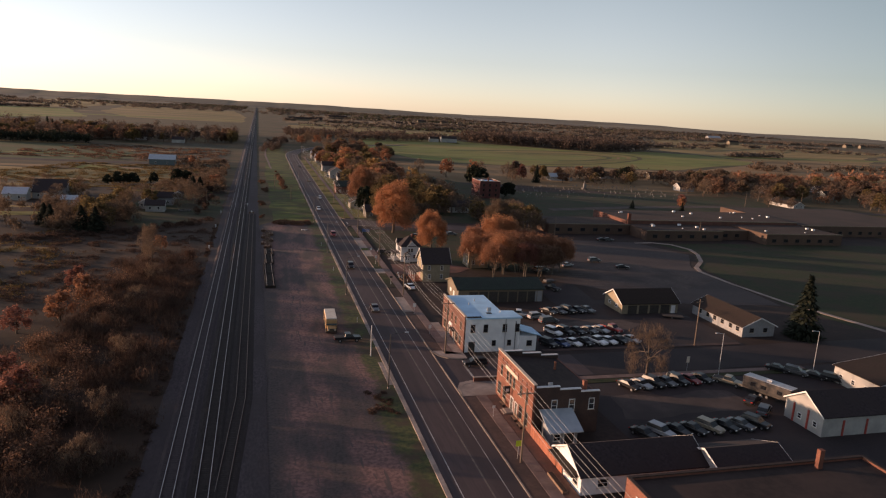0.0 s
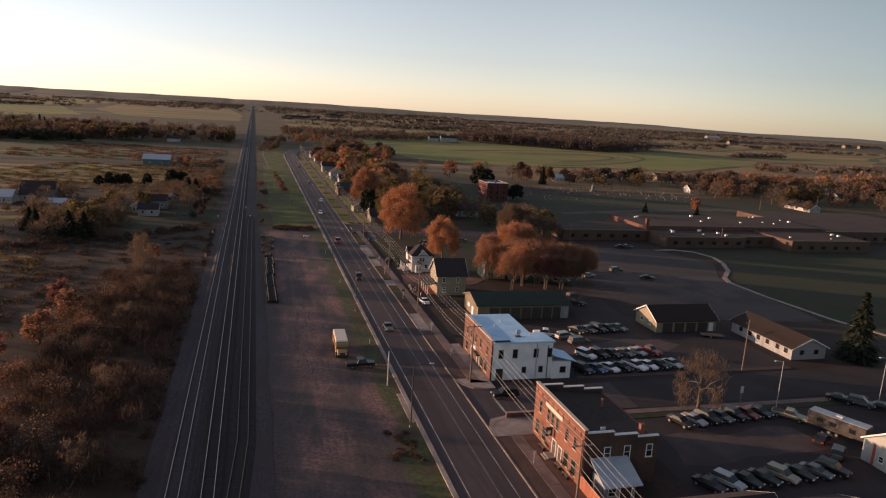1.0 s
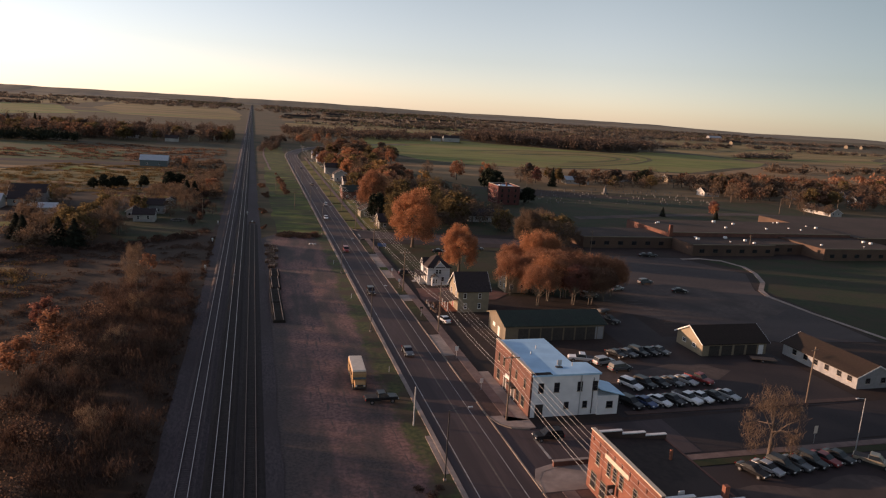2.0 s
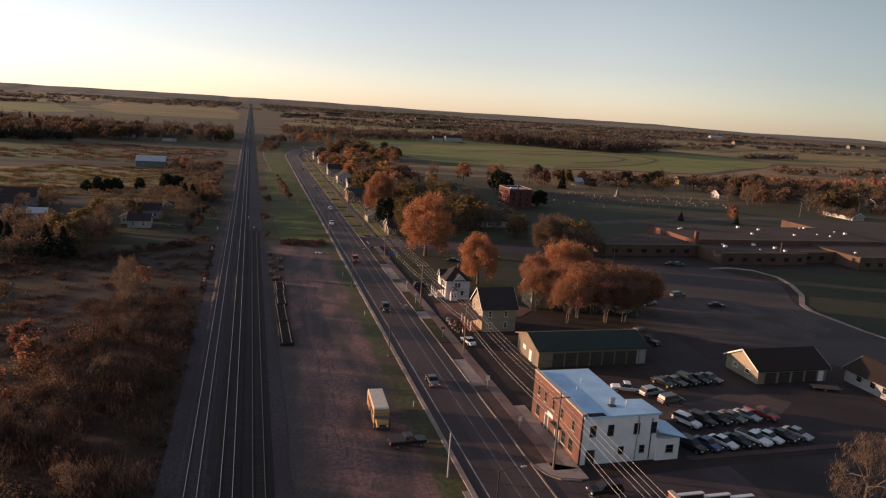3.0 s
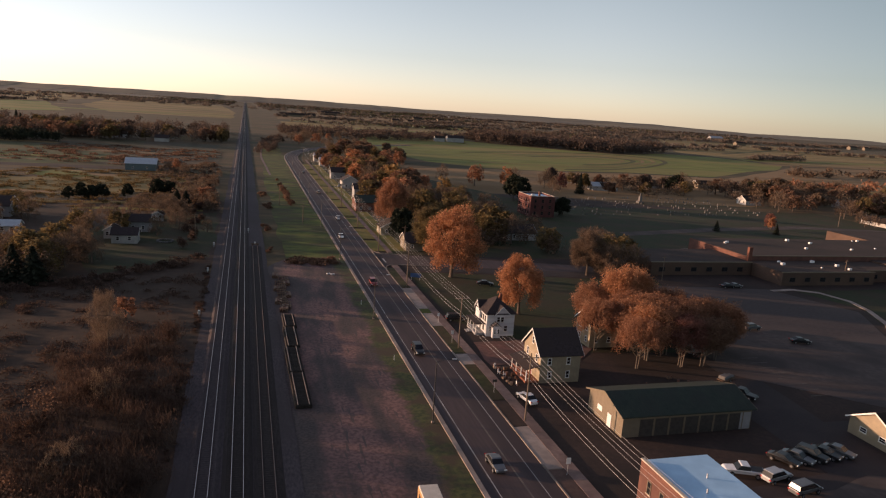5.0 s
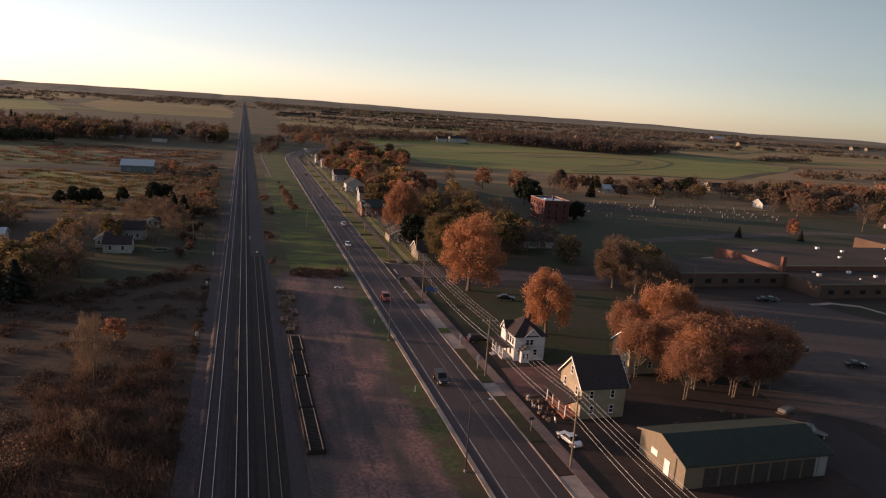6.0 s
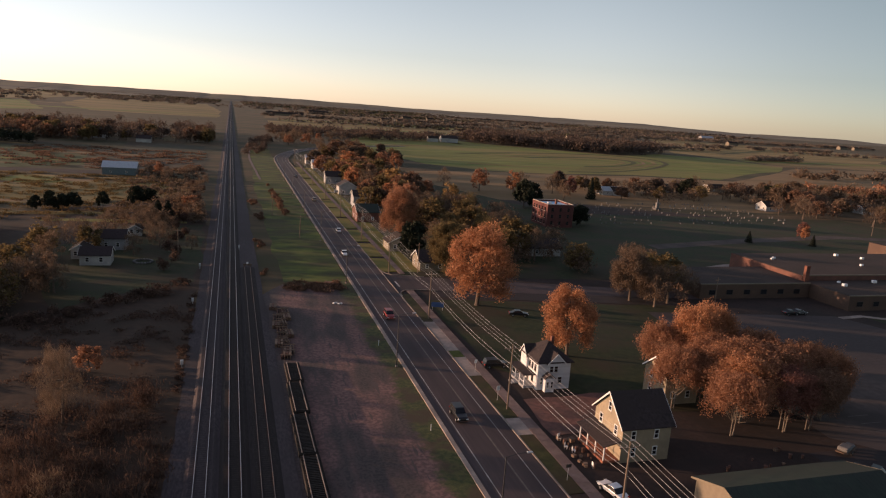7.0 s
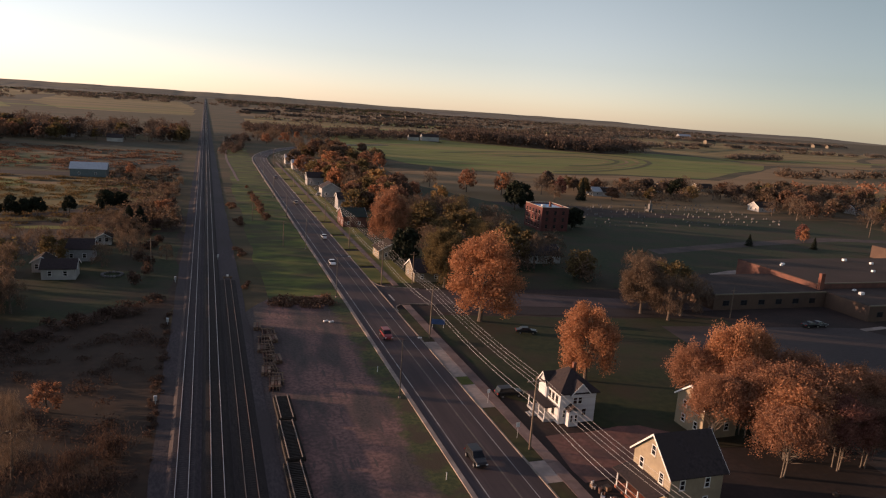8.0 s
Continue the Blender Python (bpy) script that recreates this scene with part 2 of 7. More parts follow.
M["lamp_metal"] = mat("dark_lamp_metal", (0.03, 0.03, 0.032), (0.045, 0.045, 0.047), 3, 0.5, metal=0.4)
M["wire"] = mat("aluminium_wire", (0.38, 0.36, 0.34), (0.46, 0.44, 0.42), 3, 0.5, metal=0.3)
M["tyre"] = mat("rubber", (0.015, 0.015, 0.015), (0.025, 0.025, 0.025), 8, 0.8)
M["rim"] = mat("wheel_rim", (0.35, 0.35, 0.36), (0.42, 0.42, 0.43), 5, 0.35, metal=0.8)
M["lamp_glass"] = mat("headlight_glass", (0.55, 0.55, 0.52), (0.65, 0.65, 0.62), 5, 0.15)
M["tail_glass"] = mat("tail_lens", (0.35, 0.02, 0.015), (0.42, 0.03, 0.02), 5, 0.25)
M["bus_yellow"] = mat("bus_yellow", (0.36, 0.205, 0.080), (0.42, 0.24, 0.095), 1.5, 0.6, big=(0.32, 0.185, 0.08), bigscale=0.5)
M["bus_white"] = mat("bus_roof_white", (0.54, 0.47, 0.38), (0.62, 0.54, 0.45), 1.5, 0.55)
M["trailer_side"] = mat("dark_trailer_side", (0.035, 0.030, 0.028), (0.11, 0.085, 0.07), 0.7, 0.5, big=(0.02, 0.02, 0.022), bigscale=0.9)
M["red_paint"] = mat("red_paint", (0.30, 0.035, 0.025), (0.36, 0.05, 0.035), 2, 0.55)
M["red_wood"] = mat("red_fence_wood", (0.26, 0.085, 0.05), (0.33, 0.12, 0.07), 3, 0.8, 0.2, rand=0.2)
M["sign_green"] = mat("lime_sign", (0.42, 0.55, 0.03), (0.48, 0.6, 0.05), 3, 0.5)
M["sign_blue"] = mat("blue_sign", (0.03, 0.07, 0.17), (0.04, 0.085, 0.2), 3, 0.5)
M["bark"] = mat("bark", (0.075, 0.055, 0.042), (0.13, 0.10, 0.08), 5, 0.95, 0.6)
M["bark_pale"] = mat("pale_bark", (0.120, 0.095, 0.075), (0.175, 0.145, 0.118), 5, 0.95, 0.4)
# ridge colours lightened: the distant haze is part of the base colour
M["hill"] = mat("hazy_wooded_hill", (0.115, 0.100, 0.078), (0.170, 0.144, 0.106), 0.02, 1.0, 0.0, big=(0.22, 0.175, 0.11), bigscale=0.006, stretch=(0.3, 1.0, 4.0))
M["tie_grey"] = mat("weathered_tie", (0.034, 0.027, 0.027), (0.060, 0.047, 0.047), 3, 0.92, 0.3, rand=0.15)
M["headstone"] = mat("headstone", (0.094, 0.091, 0.088), (0.140, 0.134, 0.129), 6, 0.8, rand=0.35)


def yard_material():
    """Pinkish gravel that greys towards the tracks and gives way to rough grass towards the road."""
    m = bpy.data.materials.new("gravel_yard")
    m.use_nodes = True
    N, L = m.node_tree.nodes, m.node_tree.links
    b = N["Principled BSDF"]
    b.inputs["Roughness"].default_value = 0.95
    geo = N.new("ShaderNodeNewGeometry")
    xyz = N.new("ShaderNodeSeparateXYZ")
    L.new(geo.outputs["Position"], xyz.inputs[0])

    def blot(scale, sx=1.0, sy=1.0, detail=5.0):
        mp = N.new("ShaderNodeMapping")
        mp.inputs["Scale"].default_value = (sx, sy, 1)
        L.new(geo.outputs["Position"], mp.inputs["Vector"])
        n = N.new("ShaderNodeTexNoise")
        n.inputs["Scale"].default_value, n.inputs["Detail"].default_value = scale, detail
        L.new(mp.outputs["Vector"], n.inputs["Vector"])
        return n.outputs["Fac"]

    def band(value, lo, hi):
        r = N.new("ShaderNodeMapRange")
        r.interpolation_type = "SMOOTHSTEP"
        r.inputs["From Min"].default_value, r.inputs["From Max"].default_value = lo, hi
        L.new(value, r.inputs["Value"])
        return r.outputs["Result"]

    def mixed(f, a, c):
        x = N.new("ShaderNodeMix")
        x.data_type = "RGBA"
        L.new(f, x.inputs["Factor"])
        for k, v in (("A", a), ("B", c)):
            if isinstance(v, tuple):
                x.inputs[k].default_value = (*v, 1)
            else:
                L.new(v, x.inputs[k])
        return x.outputs["Result"]

    def shifted(f, k):
        a = N.new("ShaderNodeMath")
        a.operation = "MULTIPLY_ADD"
        L.new(f, a.inputs[0])
        a.inputs[1].default_value = k
        L.new(xyz.outputs["X"], a.inputs[2])
        return a.outputs[0]

    pink = mixed(band(blot(1.6), 0.35, 0.65), (0.122, 0.065, 0.055), (0.235, 0.120, 0.101))
    drab = mixed(band(blot(2.2), 0.35, 0.65), (0.046, 0.034, 0.031), (0.078, 0.056, 0.050))
    soil = mixed(band(blot(0.10, 1.5, 0.45), 0.40, 0.60), pink, drab)
    soil = mixed(band(blot(0.5, 2.4, 0.35), 0.56, 0.66), soil, (0.085, 0.058, 0.052))
    soil = mixed(band(shifted(blot(0.16), 5.0), 9.0, 5.2), soil, drab)
    grass = mixed(band(blot(1.2), 0.35, 0.65), (0.036, 0.046, 0.012), (0.080, 0.084, 0.022))
    grass = mixed(band(blot(0.2), 0.45, 0.62), grass, (0.060, 0.040, 0.020))
    edge = N.new("ShaderNodeMath")
    edge.operation = "ADD"
    L.new(shifted(blot(0.055), 7.0), edge.inputs[0])
    fine = N.new("ShaderNodeMath")
    fine.operation = "MULTIPLY"
    L.new(blot(0.9), fine.inputs[0])
    fine.inputs[1].default_value = 3.2
    L.new(fine.outputs[0], edge.inputs[1])
    col = mixed(band(edge.outputs[0], 24.0, 26.2), soil, grass)
    L.new(col, b.inputs["Base Color"])
    bp = N.new("ShaderNodeBump")
    bp.inputs["Strength"].default_value, bp.inputs["Distance"].default_value = 0.5, 0.05
    L.new(blot(3.0), bp.inputs["Height"])
    L.new(bp.outputs["Normal"], b.inputs["Normal"])
    return m


M["yard"] = yard_material()
LEAF = {
    "orange": mat("orange_leaves", (0.343, 0.155, 0.080), (0.454, 0.219, 0.117), 0.5, 0.9, leaf=0.4, spec=0.15, island=0.3),
    "rust": mat("rust_leaves", (0.25, 0.122, 0.074), (0.34, 0.168, 0.10), 0.5, 0.9, leaf=0.4, spec=0.15, island=0.3),
    "gold": mat("gold_leaves", (0.267, 0.162, 0.069), (0.340, 0.213, 0.095), 0.5, 0.9, leaf=0.4, spec=0.15, island=0.3),
    "olive": mat("olive_leaves", (0.120, 0.088, 0.042), (0.180, 0.128, 0.060), 0.5, 0.9, leaf=0.4, spec=0.15, island=0.3),
    "rust_dull": mat("dull_rust_weeds", (0.140, 0.082, 0.056), (0.205, 0.118, 0.080), 0.5, 0.95, leaf=0.35, spec=0.1, island=0.35),
    "brown": mat("brown_twigs", (0.120, 0.084, 0.060), (0.180, 0.124, 0.087), 0.5, 0.95, leaf=0.35, spec=0.1, island=0.28),
    "green": mat("spruce_needles", (0.015, 0.019, 0.012), (0.026, 0.031, 0.018), 0.8, 0.9, leaf=0.1, spec=0.2, island=0.3),
    # twigs paled for distance, with haze painted into them
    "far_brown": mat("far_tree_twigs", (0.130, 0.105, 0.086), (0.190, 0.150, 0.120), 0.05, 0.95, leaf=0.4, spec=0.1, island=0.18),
    "far_olive": mat("far_olive_trees", (0.082, 0.078, 0.048), (0.125, 0.112, 0.066), 0.05, 0.95, leaf=0.15, spec=0.1, island=0.3),
    "wood": mat("dark_wood_twigs", (0.090, 0.066, 0.054), (0.138, 0.099, 0.080), 0.05, 0.95, leaf=0.35, spec=0.1, island=0.22),
    "scrub": mat("dark_scrub_twigs", (0.072, 0.046, 0.036), (0.118, 0.074, 0.056), 0.3, 0.95, leaf=0.3, spec=0.1, island=0.3),
    "gold_weed": mat("golden_weeds", (0.13, 0.085, 0.038), (0.20, 0.13, 0.058), 0.3, 0.95, leaf=0.3, spec=0.1, island=0.35),
    "grass": mat("grass_tufts", (0.045, 0.052, 0.018), (0.07, 0.075, 0.026), 0.6, 0.95, leaf=0.2, spec=0.1, island=0.3),
    "crimson": mat("crimson_leaves", (0.182, 0.077, 0.061), (0.238, 0.110, 0.083), 0.5, 0.9, leaf=0.4, spec=0.15, island=0.3),
}

# ---- building blocks ----
RNG = random.Random(7)


def thing(name, loc=(0, 0, 0), rz=0, label="", category="", group="", kind=""):
    ob = new(name)
    ob.empty_display_size = 0.3
    ob.matrix_world = pose(loc[0], loc[1], loc[2], 0, 0, rz)
    return tagged(ob, label, category, group, kind)


def part(name, bm, material, parent=None, label=""):
    me = bpy.data.meshes.new(name)
    bm.to_mesh(me)
    bm.free()
    return piece(name, me, material, parent, label)


def piece(name, me, material, parent=None, label="", at=None):
    if material and not me.materials:
        me.materials.append(material)
    ob = new(name, me)
    if parent:
        ob.parent = parent
    if at is not None:
        ob.matrix_basis = at
    return tagged(ob, label)


def pydata(name, verts, faces):
    me = bpy.data.meshes.new(name)
    me.from_pydata([tuple(v) for v in verts], [], faces)
    me.update()
    return me


def box(bm, x0, x1, y0, y1, z0, z1, bev=0.0):
    m = Matrix.Translation(((x0 + x1) / 2, (y0 + y1) / 2, (z0 + z1) / 2)) @ Matrix.Diagonal((abs(x1 - x0), abs(y1 - y0), abs(z1 - z0), 1))
    r = bmesh.ops.create_cube(bm, size=1, matrix=m)
    if bev:
        es = list({e for v in r["verts"] for e in v.link_edges})
        bmesh.ops.bevel(bm, geom=es, offset=bev, segments=1, affect="EDGES", profile=0.5)
    return bm


def B(*boxes, bev=0.0):
    bm = bmesh.new()
    for b in boxes:
        box(bm, *b, bev=bev)
    return bm


def prism(bm, pts, z0, z1):
    """Upright prism over an outline."""
    lo = [bm.verts.new((x, y, z0)) for x, y in pts]
    hi = [bm.verts.new((x, y, z1)) for x, y in pts]
    n = len(pts)
    bm.faces.new(lo[::-1])
    bm.faces.new(hi)
    for i in range(n):
        bm.faces.new((lo[i], lo[(i + 1) % n], hi[(i + 1) % n], hi[i]))
    return bm


def tube(verts, faces, p0, p1, r0, r1, n=6):
    p0, p1 = Vector(p0), Vector(p1)
    q = (p1 - p0).to_track_quat("Z", "Y")
    b = len(verts)
    for p, r in ((p0, r0), (p1, r1)):
        for i in range(n):
            a = 2 * math.pi * i / n
            verts.append(p + q @ Vector((r * math.cos(a), r * math.sin(a), 0)))
    for i in range(n):
        j = (i + 1) % n
        faces.append((b + i, b + j, b + n + j, b + n + i))
    faces.append(tuple(b + n + i for i in range(n)))


def rod(bm, p0, p1, r0, r1=None, n=8):
    v, f = [], []
    tube(v, f, p0, p1, r0, r0 if r1 is None else r1, n)
    vs = [bm.verts.new(x) for x in v]
    for q in f:
        bm.faces.new([vs[i] for i in q])
    return bm


def patch(name, pts, z, material, rough=0.0, step=4.0, label="", thick=0.0, seed=1):
    """A flat sheet of ground over an outline, its edge wandering by rough metres."""
    out, r = [], random.Random(seed)
    for i, (x0, y0) in enumerate(pts):
        x1, y1 = pts[(i + 1) % len(pts)]
        d = math.hypot(x1 - x0, y1 - y0)
        k = max(1, min(400, int(d / step))) if rough else 1
        for j in range(k):
            x, y = x0 + (x1 - x0) * j / k, y0 + (y1 - y0) * j / k
            if rough:
                s = 0.35 / step
                x += rough * (noise.noise((x * s, y * s, seed)) * 1.6 + r.uniform(-0.3, 0.3))
                y += rough * (noise.noise((x * s, y * s, seed + 9)) * 1.6 + r.uniform(-0.3, 0.3))
            out.append((x, y))
    bm = bmesh.new()
    if thick:
        prism(bm, out, z - thick, z)
    else:
        bm.faces.new([bm.verts.new((x, y, z)) for x, y in out])
    bmesh.ops.triangulate(bm, faces=bm.faces[:])
    bmesh.ops.recalc_face_normals(bm, faces=bm.faces[:])
    if not thick and bm.faces and sum(f.normal.z for f in bm.faces) < 0:
        bmesh.ops.reverse_faces(bm, faces=bm.faces[:])
    ob = part(name, bm, material)
    return tagged(ob, label, name.split("_")[-1], kind="structure")


def rect(x0, x1, y0, y1):
    return [(x0, y0), (x1, y0), (x1, y1), (x0, y1)]

# ---- ground ----
gv, gf = [], []
GX = [-4800, -3000, -1500, -700, -300, -100, 0, 100, 300, 700, 1500, 3000, 4800]
GY = [-900, -300, 0, 150, 300, 600, 1200, 2400, 3600, 4800]
for y in GY:
    for x in GX:
        gv.append((x, y, 0))
for j in range(len(GY) - 1):
    for i in range(len(GX) - 1):
        a = j * len(GX) + i
        gf.append((a, a + 1, a + 1 + len(GX), a + len(GX)))
tagged(piece("ground", pydata("ground", gv, gf), M["ground"]), "dry brown autumn grassland reaching the horizon", "ground", kind="structure")

# distant fields
def field(kind, pts, z, label, seed):
    patch("field", pts, z, M["field_" + kind], 6, 40, label, seed=seed)

field("green", [(117, 797), (150, 680), (192, 645), (245, 640), (340, 656), (427, 646), (513, 715), (620, 788), (715, 880), (700, 1008), (622, 1035), (507, 949), (439, 992), (368, 1037), (317, 1103), (290, 1010), (240, 1160), (160, 1160)], 0.05, "green hay field beyond the village", 3)
field("tan", [(100, 470), (120, 610), (190, 632), (250, 628), (340, 644), (430, 634), (520, 700), (720, 860), (900, 890), (760, 620), (480, 500), (300, 440)], 0.03, "tan stubble field beside the village", 5)
field("gold", [(735, 920), (708, 1109), (1155, 1887), (1545, 1824), (1700, 1500), (1270, 1217), (960, 905)], 0.06, "golden stubble fields beyond the wood", 6)
field("tan", [(1290, 1210), (1720, 1490), (2600, 2000), (2900, 1500), (1900, 950), (1100, 760), (975, 895)], 0.07, "tan stubble fields near a farm", 7)
field("gold", [(60, 1180), (60, 1500), (500, 1600), (620, 1250), (330, 1180)], 0.08, "golden field beside the railway", 8)
field("green", [(80, 1540), (90, 1620), (340, 1720), (900, 1900), (800, 1400), (640, 1300), (500, 1620)], 0.08, "far green field", 9)
field("tan", [(60, 1640), (130, 2500), (640, 2930), (1500, 2700), (580, 2060), (340, 1730)], 0.09, "far tan field", 10)
field("gold", [(-246, 1474), (-361, 1807), (-452, 2690), (-84, 2720), (-30, 1850), (-30, 1480)], 0.06, "golden field left of the railway", 11)
field("green", [(-900, 1000), (-1100, 1500), (-450, 1900), (-300, 1400), (-440, 1100)], 0.07, "far green meadow", 12)
field("gold", [(-814, 2760), (-846, 3600), (-300, 3400), (-470, 2720), (-479, 2065), (-518, 1772)], 0.075, "hazy golden field below the ridge", 17)
field("gold", [(-260, 430), (-300, 500), (-112, 470), (-60, 496), (-24, 470), (-24, 440), (-110, 400)], 0.05, "golden grass beside the railway", 13)
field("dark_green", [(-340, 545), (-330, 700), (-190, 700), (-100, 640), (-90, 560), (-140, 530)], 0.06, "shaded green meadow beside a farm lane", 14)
field("dark", [(-86, 560), (-90, 760), (-25, 760), (-25, 545)], 0.05, "dark rough meadow beside the railway", 15)
field("green", [(-108, 509), (-94, 508), (-80, 482), (-99, 476), (-116, 490)], 0.085, "small sunlit green patch in a meadow", 18)
field("tan", [(-1200, 2000), (-1300, 2900), (-860, 2900), (-530, 2000)], 0.08, "far tan fields", 16)

# wooded ridges on the horizon
def ridge(y, x0, x1, base, amp, seed, label):
    v, f, n = [], [], 160
    for i in range(n + 1):
        x = x0 + (x1 - x0) * i / n
        h = base + amp * noise.noise((x * 0.0011, seed, 0)) + amp * 0.4 * noise.noise((x * 0.006, seed, 3)) + 2.0 * noise.noise((x * 0.03, seed, 5))
        h *= min(1.0, i / n * 5, (1 - i / n) * 5) ** 0.7
        v += [(x, y - 420, -0.2), (x, y, h), (x, y + 120, h * 0.9), (x, y + 200, 0.0)]
    for i in range(n):
        for k in range(3):
            a = 4 * i + k
            f.append((a, a + 4, a + 5, a + 1))
    tagged(piece("ridge", pydata("ridge", v, f), M["hill"]), label, "hill", kind="structure")

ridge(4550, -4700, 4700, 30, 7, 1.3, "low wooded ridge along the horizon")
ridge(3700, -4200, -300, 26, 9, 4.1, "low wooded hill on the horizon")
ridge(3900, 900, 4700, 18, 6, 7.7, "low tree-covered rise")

# ground near the railway and the road
patch("scrub_soil_ground", [(-14, -60), (-14, 400), (-40, 430), (-140, 330), (-160, -60)], 0.03, M["scrub_soil"], 2, 8, "dark scrubby soil beside the railway", seed=21)
patch("lawn", [(-15.5, 292), (-16, 372), (-44, 366), (-62, 320), (-44, 268), (-26, 286)], 0.06, M["lawn_shade"], 1.5, 5, "mown lawn beside a house, shade in its dark colour", seed=22)
patch("lawn", [(6, 285), (5, 480), (9, 800), (25, 800), (23.9, 480), (23.9, 285)], 0.045, M["lawn"], 1.0, 6, "green grass between railway and road", seed=23)
patch("gravel_yard", [(0.5, -60), (0.5, 278), (6, 288), (12, 285), (18, 291), (24.0, 291), (24.0, -60)], 0.055, M["yard"], 0.4, 4, "pinkish gravel yard fading into rough grass by the road", seed=25)
patch("ballast", [(-15.2, -120), (-14.6, 400), (-13.6, 1500), (-13, 4400), (-4, 4400), (-3.5, 1500), (-0.3, 420), (0.4, 300), (1.6, 180), (1.6, -120)], 0.12, M["ballast"], 0.35, 5, "grey crushed-stone railway bed", seed=26)
patch("village_lot", [(35, -40), (35, 480), (120, 480), (260, 420), (300, 240), (300, -40)], 0.02, M["dirt"], 2, 10, "bare brown ground of the village lots", seed=27)
patch("asphalt_lot", [(57, 60), (57, 116), (200, 113), (200, 60)], 0.05, M["asphalt"], 0.5, 6, "dark asphalt car park", seed=28)
patch("asphalt_lot", [(57.5, 128), (57.5, 150), (76, 152), (78, 186), (92, 186), (90, 166), (109, 166), (109, 128)], 0.05, M["asphalt"], 0.5, 5, "dark asphalt yard with parked cars", seed=29)
patch("side_street", [(36, 116.5), (36, 127.5), (64, 126.5), (200, 131), (420, 122), (420, 110), (200, 117), (64, 115)], 0.07, M["asphalt"], 0.15, 6, "shaded asphalt side street", seed=30)
patch("school_lot", [(86, 190), (96, 258), (150, 250), (160, 226), (147, 205), (144, 158), (118, 160)], 0.06, M["lot_asphalt"], 0.5, 6, "asphalt school car park", seed=31)
patch("lawn", [(150, 136), (146.5, 157), (149.5, 204), (164, 228), (158, 249), (330, 244), (330, 136)], 0.05, M["lawn_shade"], 0.5, 6, "dark green school lawn", seed=32)
patch("lawn", [(40, 226), (40, 272), (118, 262), (100, 200), (60, 203)], 0.05, M["lawn_shade"], 0.8, 5, "lawn under autumn trees, shade in its dark colour", seed=33)
patch("lawn", [(40, 296), (40, 620), (90, 600), (150, 420), (330, 420), (330, 330), (160, 310), (100, 290)], 0.075, M["lawn_shade"], 1.0, 6, "lawn of the cemetery and gardens", seed=34)
patch("school_yard", [(150, 296), (150, 345), (200, 345), (210, 300)], 0.07, M["concrete"], 0.5, 6, "grey paved school yard", seed=35)
patch("far_street", [(45, 274), (45, 283), (110, 270), (110, 262)], 0.07, M["asphalt"], 0.2, 5, "narrow asphalt side street", seed=36)
patch("dirt_drive", [(40, 198), (40.5, 211), (58, 212), (66, 205), (60, 199)], 0.085, M["red_gravel"], 0.6, 3, "reddish gravel drive between two houses", seed=37)
patch("farm_lane", [(-330, 528), (-75, 520), (-50, 530), (-50, 540), (-80, 536), (-330, 540)], 0.08, M["dirt"], 0.6, 6, "dirt lane to a shed", seed=38)
STREET = [(152, 340), (209, 355), (269, 366), (340, 354), (420, 342), (620, 330)]
tagged(piece("cemetery_road", pydata("cemetery_road", [(x, y - 4, 0.1) for x, y in STREET] + [(x, y + 4, 0.1) for x, y in STREET], [(i, i + 1, i + 7, i + 6) for i in range(5)]), M["dirt_pale"]), "worn grey street past the cemetery", "road", kind="structure")

# main road with its bend in the distance
def road_line(off):
    pts = [(29.55 + off, -80.0), (29.55 + off, 640.0)]
    for i in range(1, 13):
        a = i / 12 * radians(62)
        R_ = 300
        pts.append((29.55 + R_ - (R_ - off) * math.cos(a), 640 + (R_ - off) * math.sin(a)))
    return pts

def ribbon(name, o0, o1, z, material, label, thick=0.0):
    a, b = road_line(o0), road_line(o1)
    v = [(x, y, z) for x, y in a] + [(x, y, z) for x, y in b]
    n = len(a)
    f = [(i, n + i, n + i + 1, i + 1) for i in range(n - 1)]
    if thick:
        v += [(x, y, z - thick) for x, y in a] + [(x, y, z - thick) for x, y in b]
        f += [(2 * n + i, i, i + 1, 2 * n + i + 1) for i in range(n - 1)]
        f += [(n + i, 3 * n + i, 3 * n + i + 1, n + i + 1) for i in range(n - 1)]
    return tagged(piece(name, pydata(name, v, f), material), label, name.split("_")[-1], kind="structure")

ribbon("road", -5.05, 5.05, 0.10, M["road"], "worn grey asphalt main road with painted lines")
ribbon("kerb_west", -5.75, -5.05, 0.22, M["concrete"], "concrete kerb and gutter of the main road", 0.2)
ribbon("lane_line", -3.62, -3.47, 0.106, M["white_line"], "white edge line on asphalt")
ribbon("lane_line", 0.42, 0.68, 0.106, M["yellow_line"], "faded yellow centre line on asphalt")
ribbon("lane_line", 2.82, 2.94, 0.106, M["white_line"], "white edge line on asphalt")

# railway tracks
TRACKS = [(-10.75, -120, 4300, "rail_steel", "ballast", 0.36), (-6.55, -120, 4300, "rail_steel", "ballast_dark", 0.36)]
RAIL = [(-0.075, 0), (0.075, 0), (0.075, 0.02), (0.012, 0.05), (0.012, 0.13), (0.037, 0.14), (0.037, 0.175), (-0.037, 0.175), (-0.037, 0.14), (-0.012, 0.13), (-0.012, 0.05), (-0.075, 0.02)]

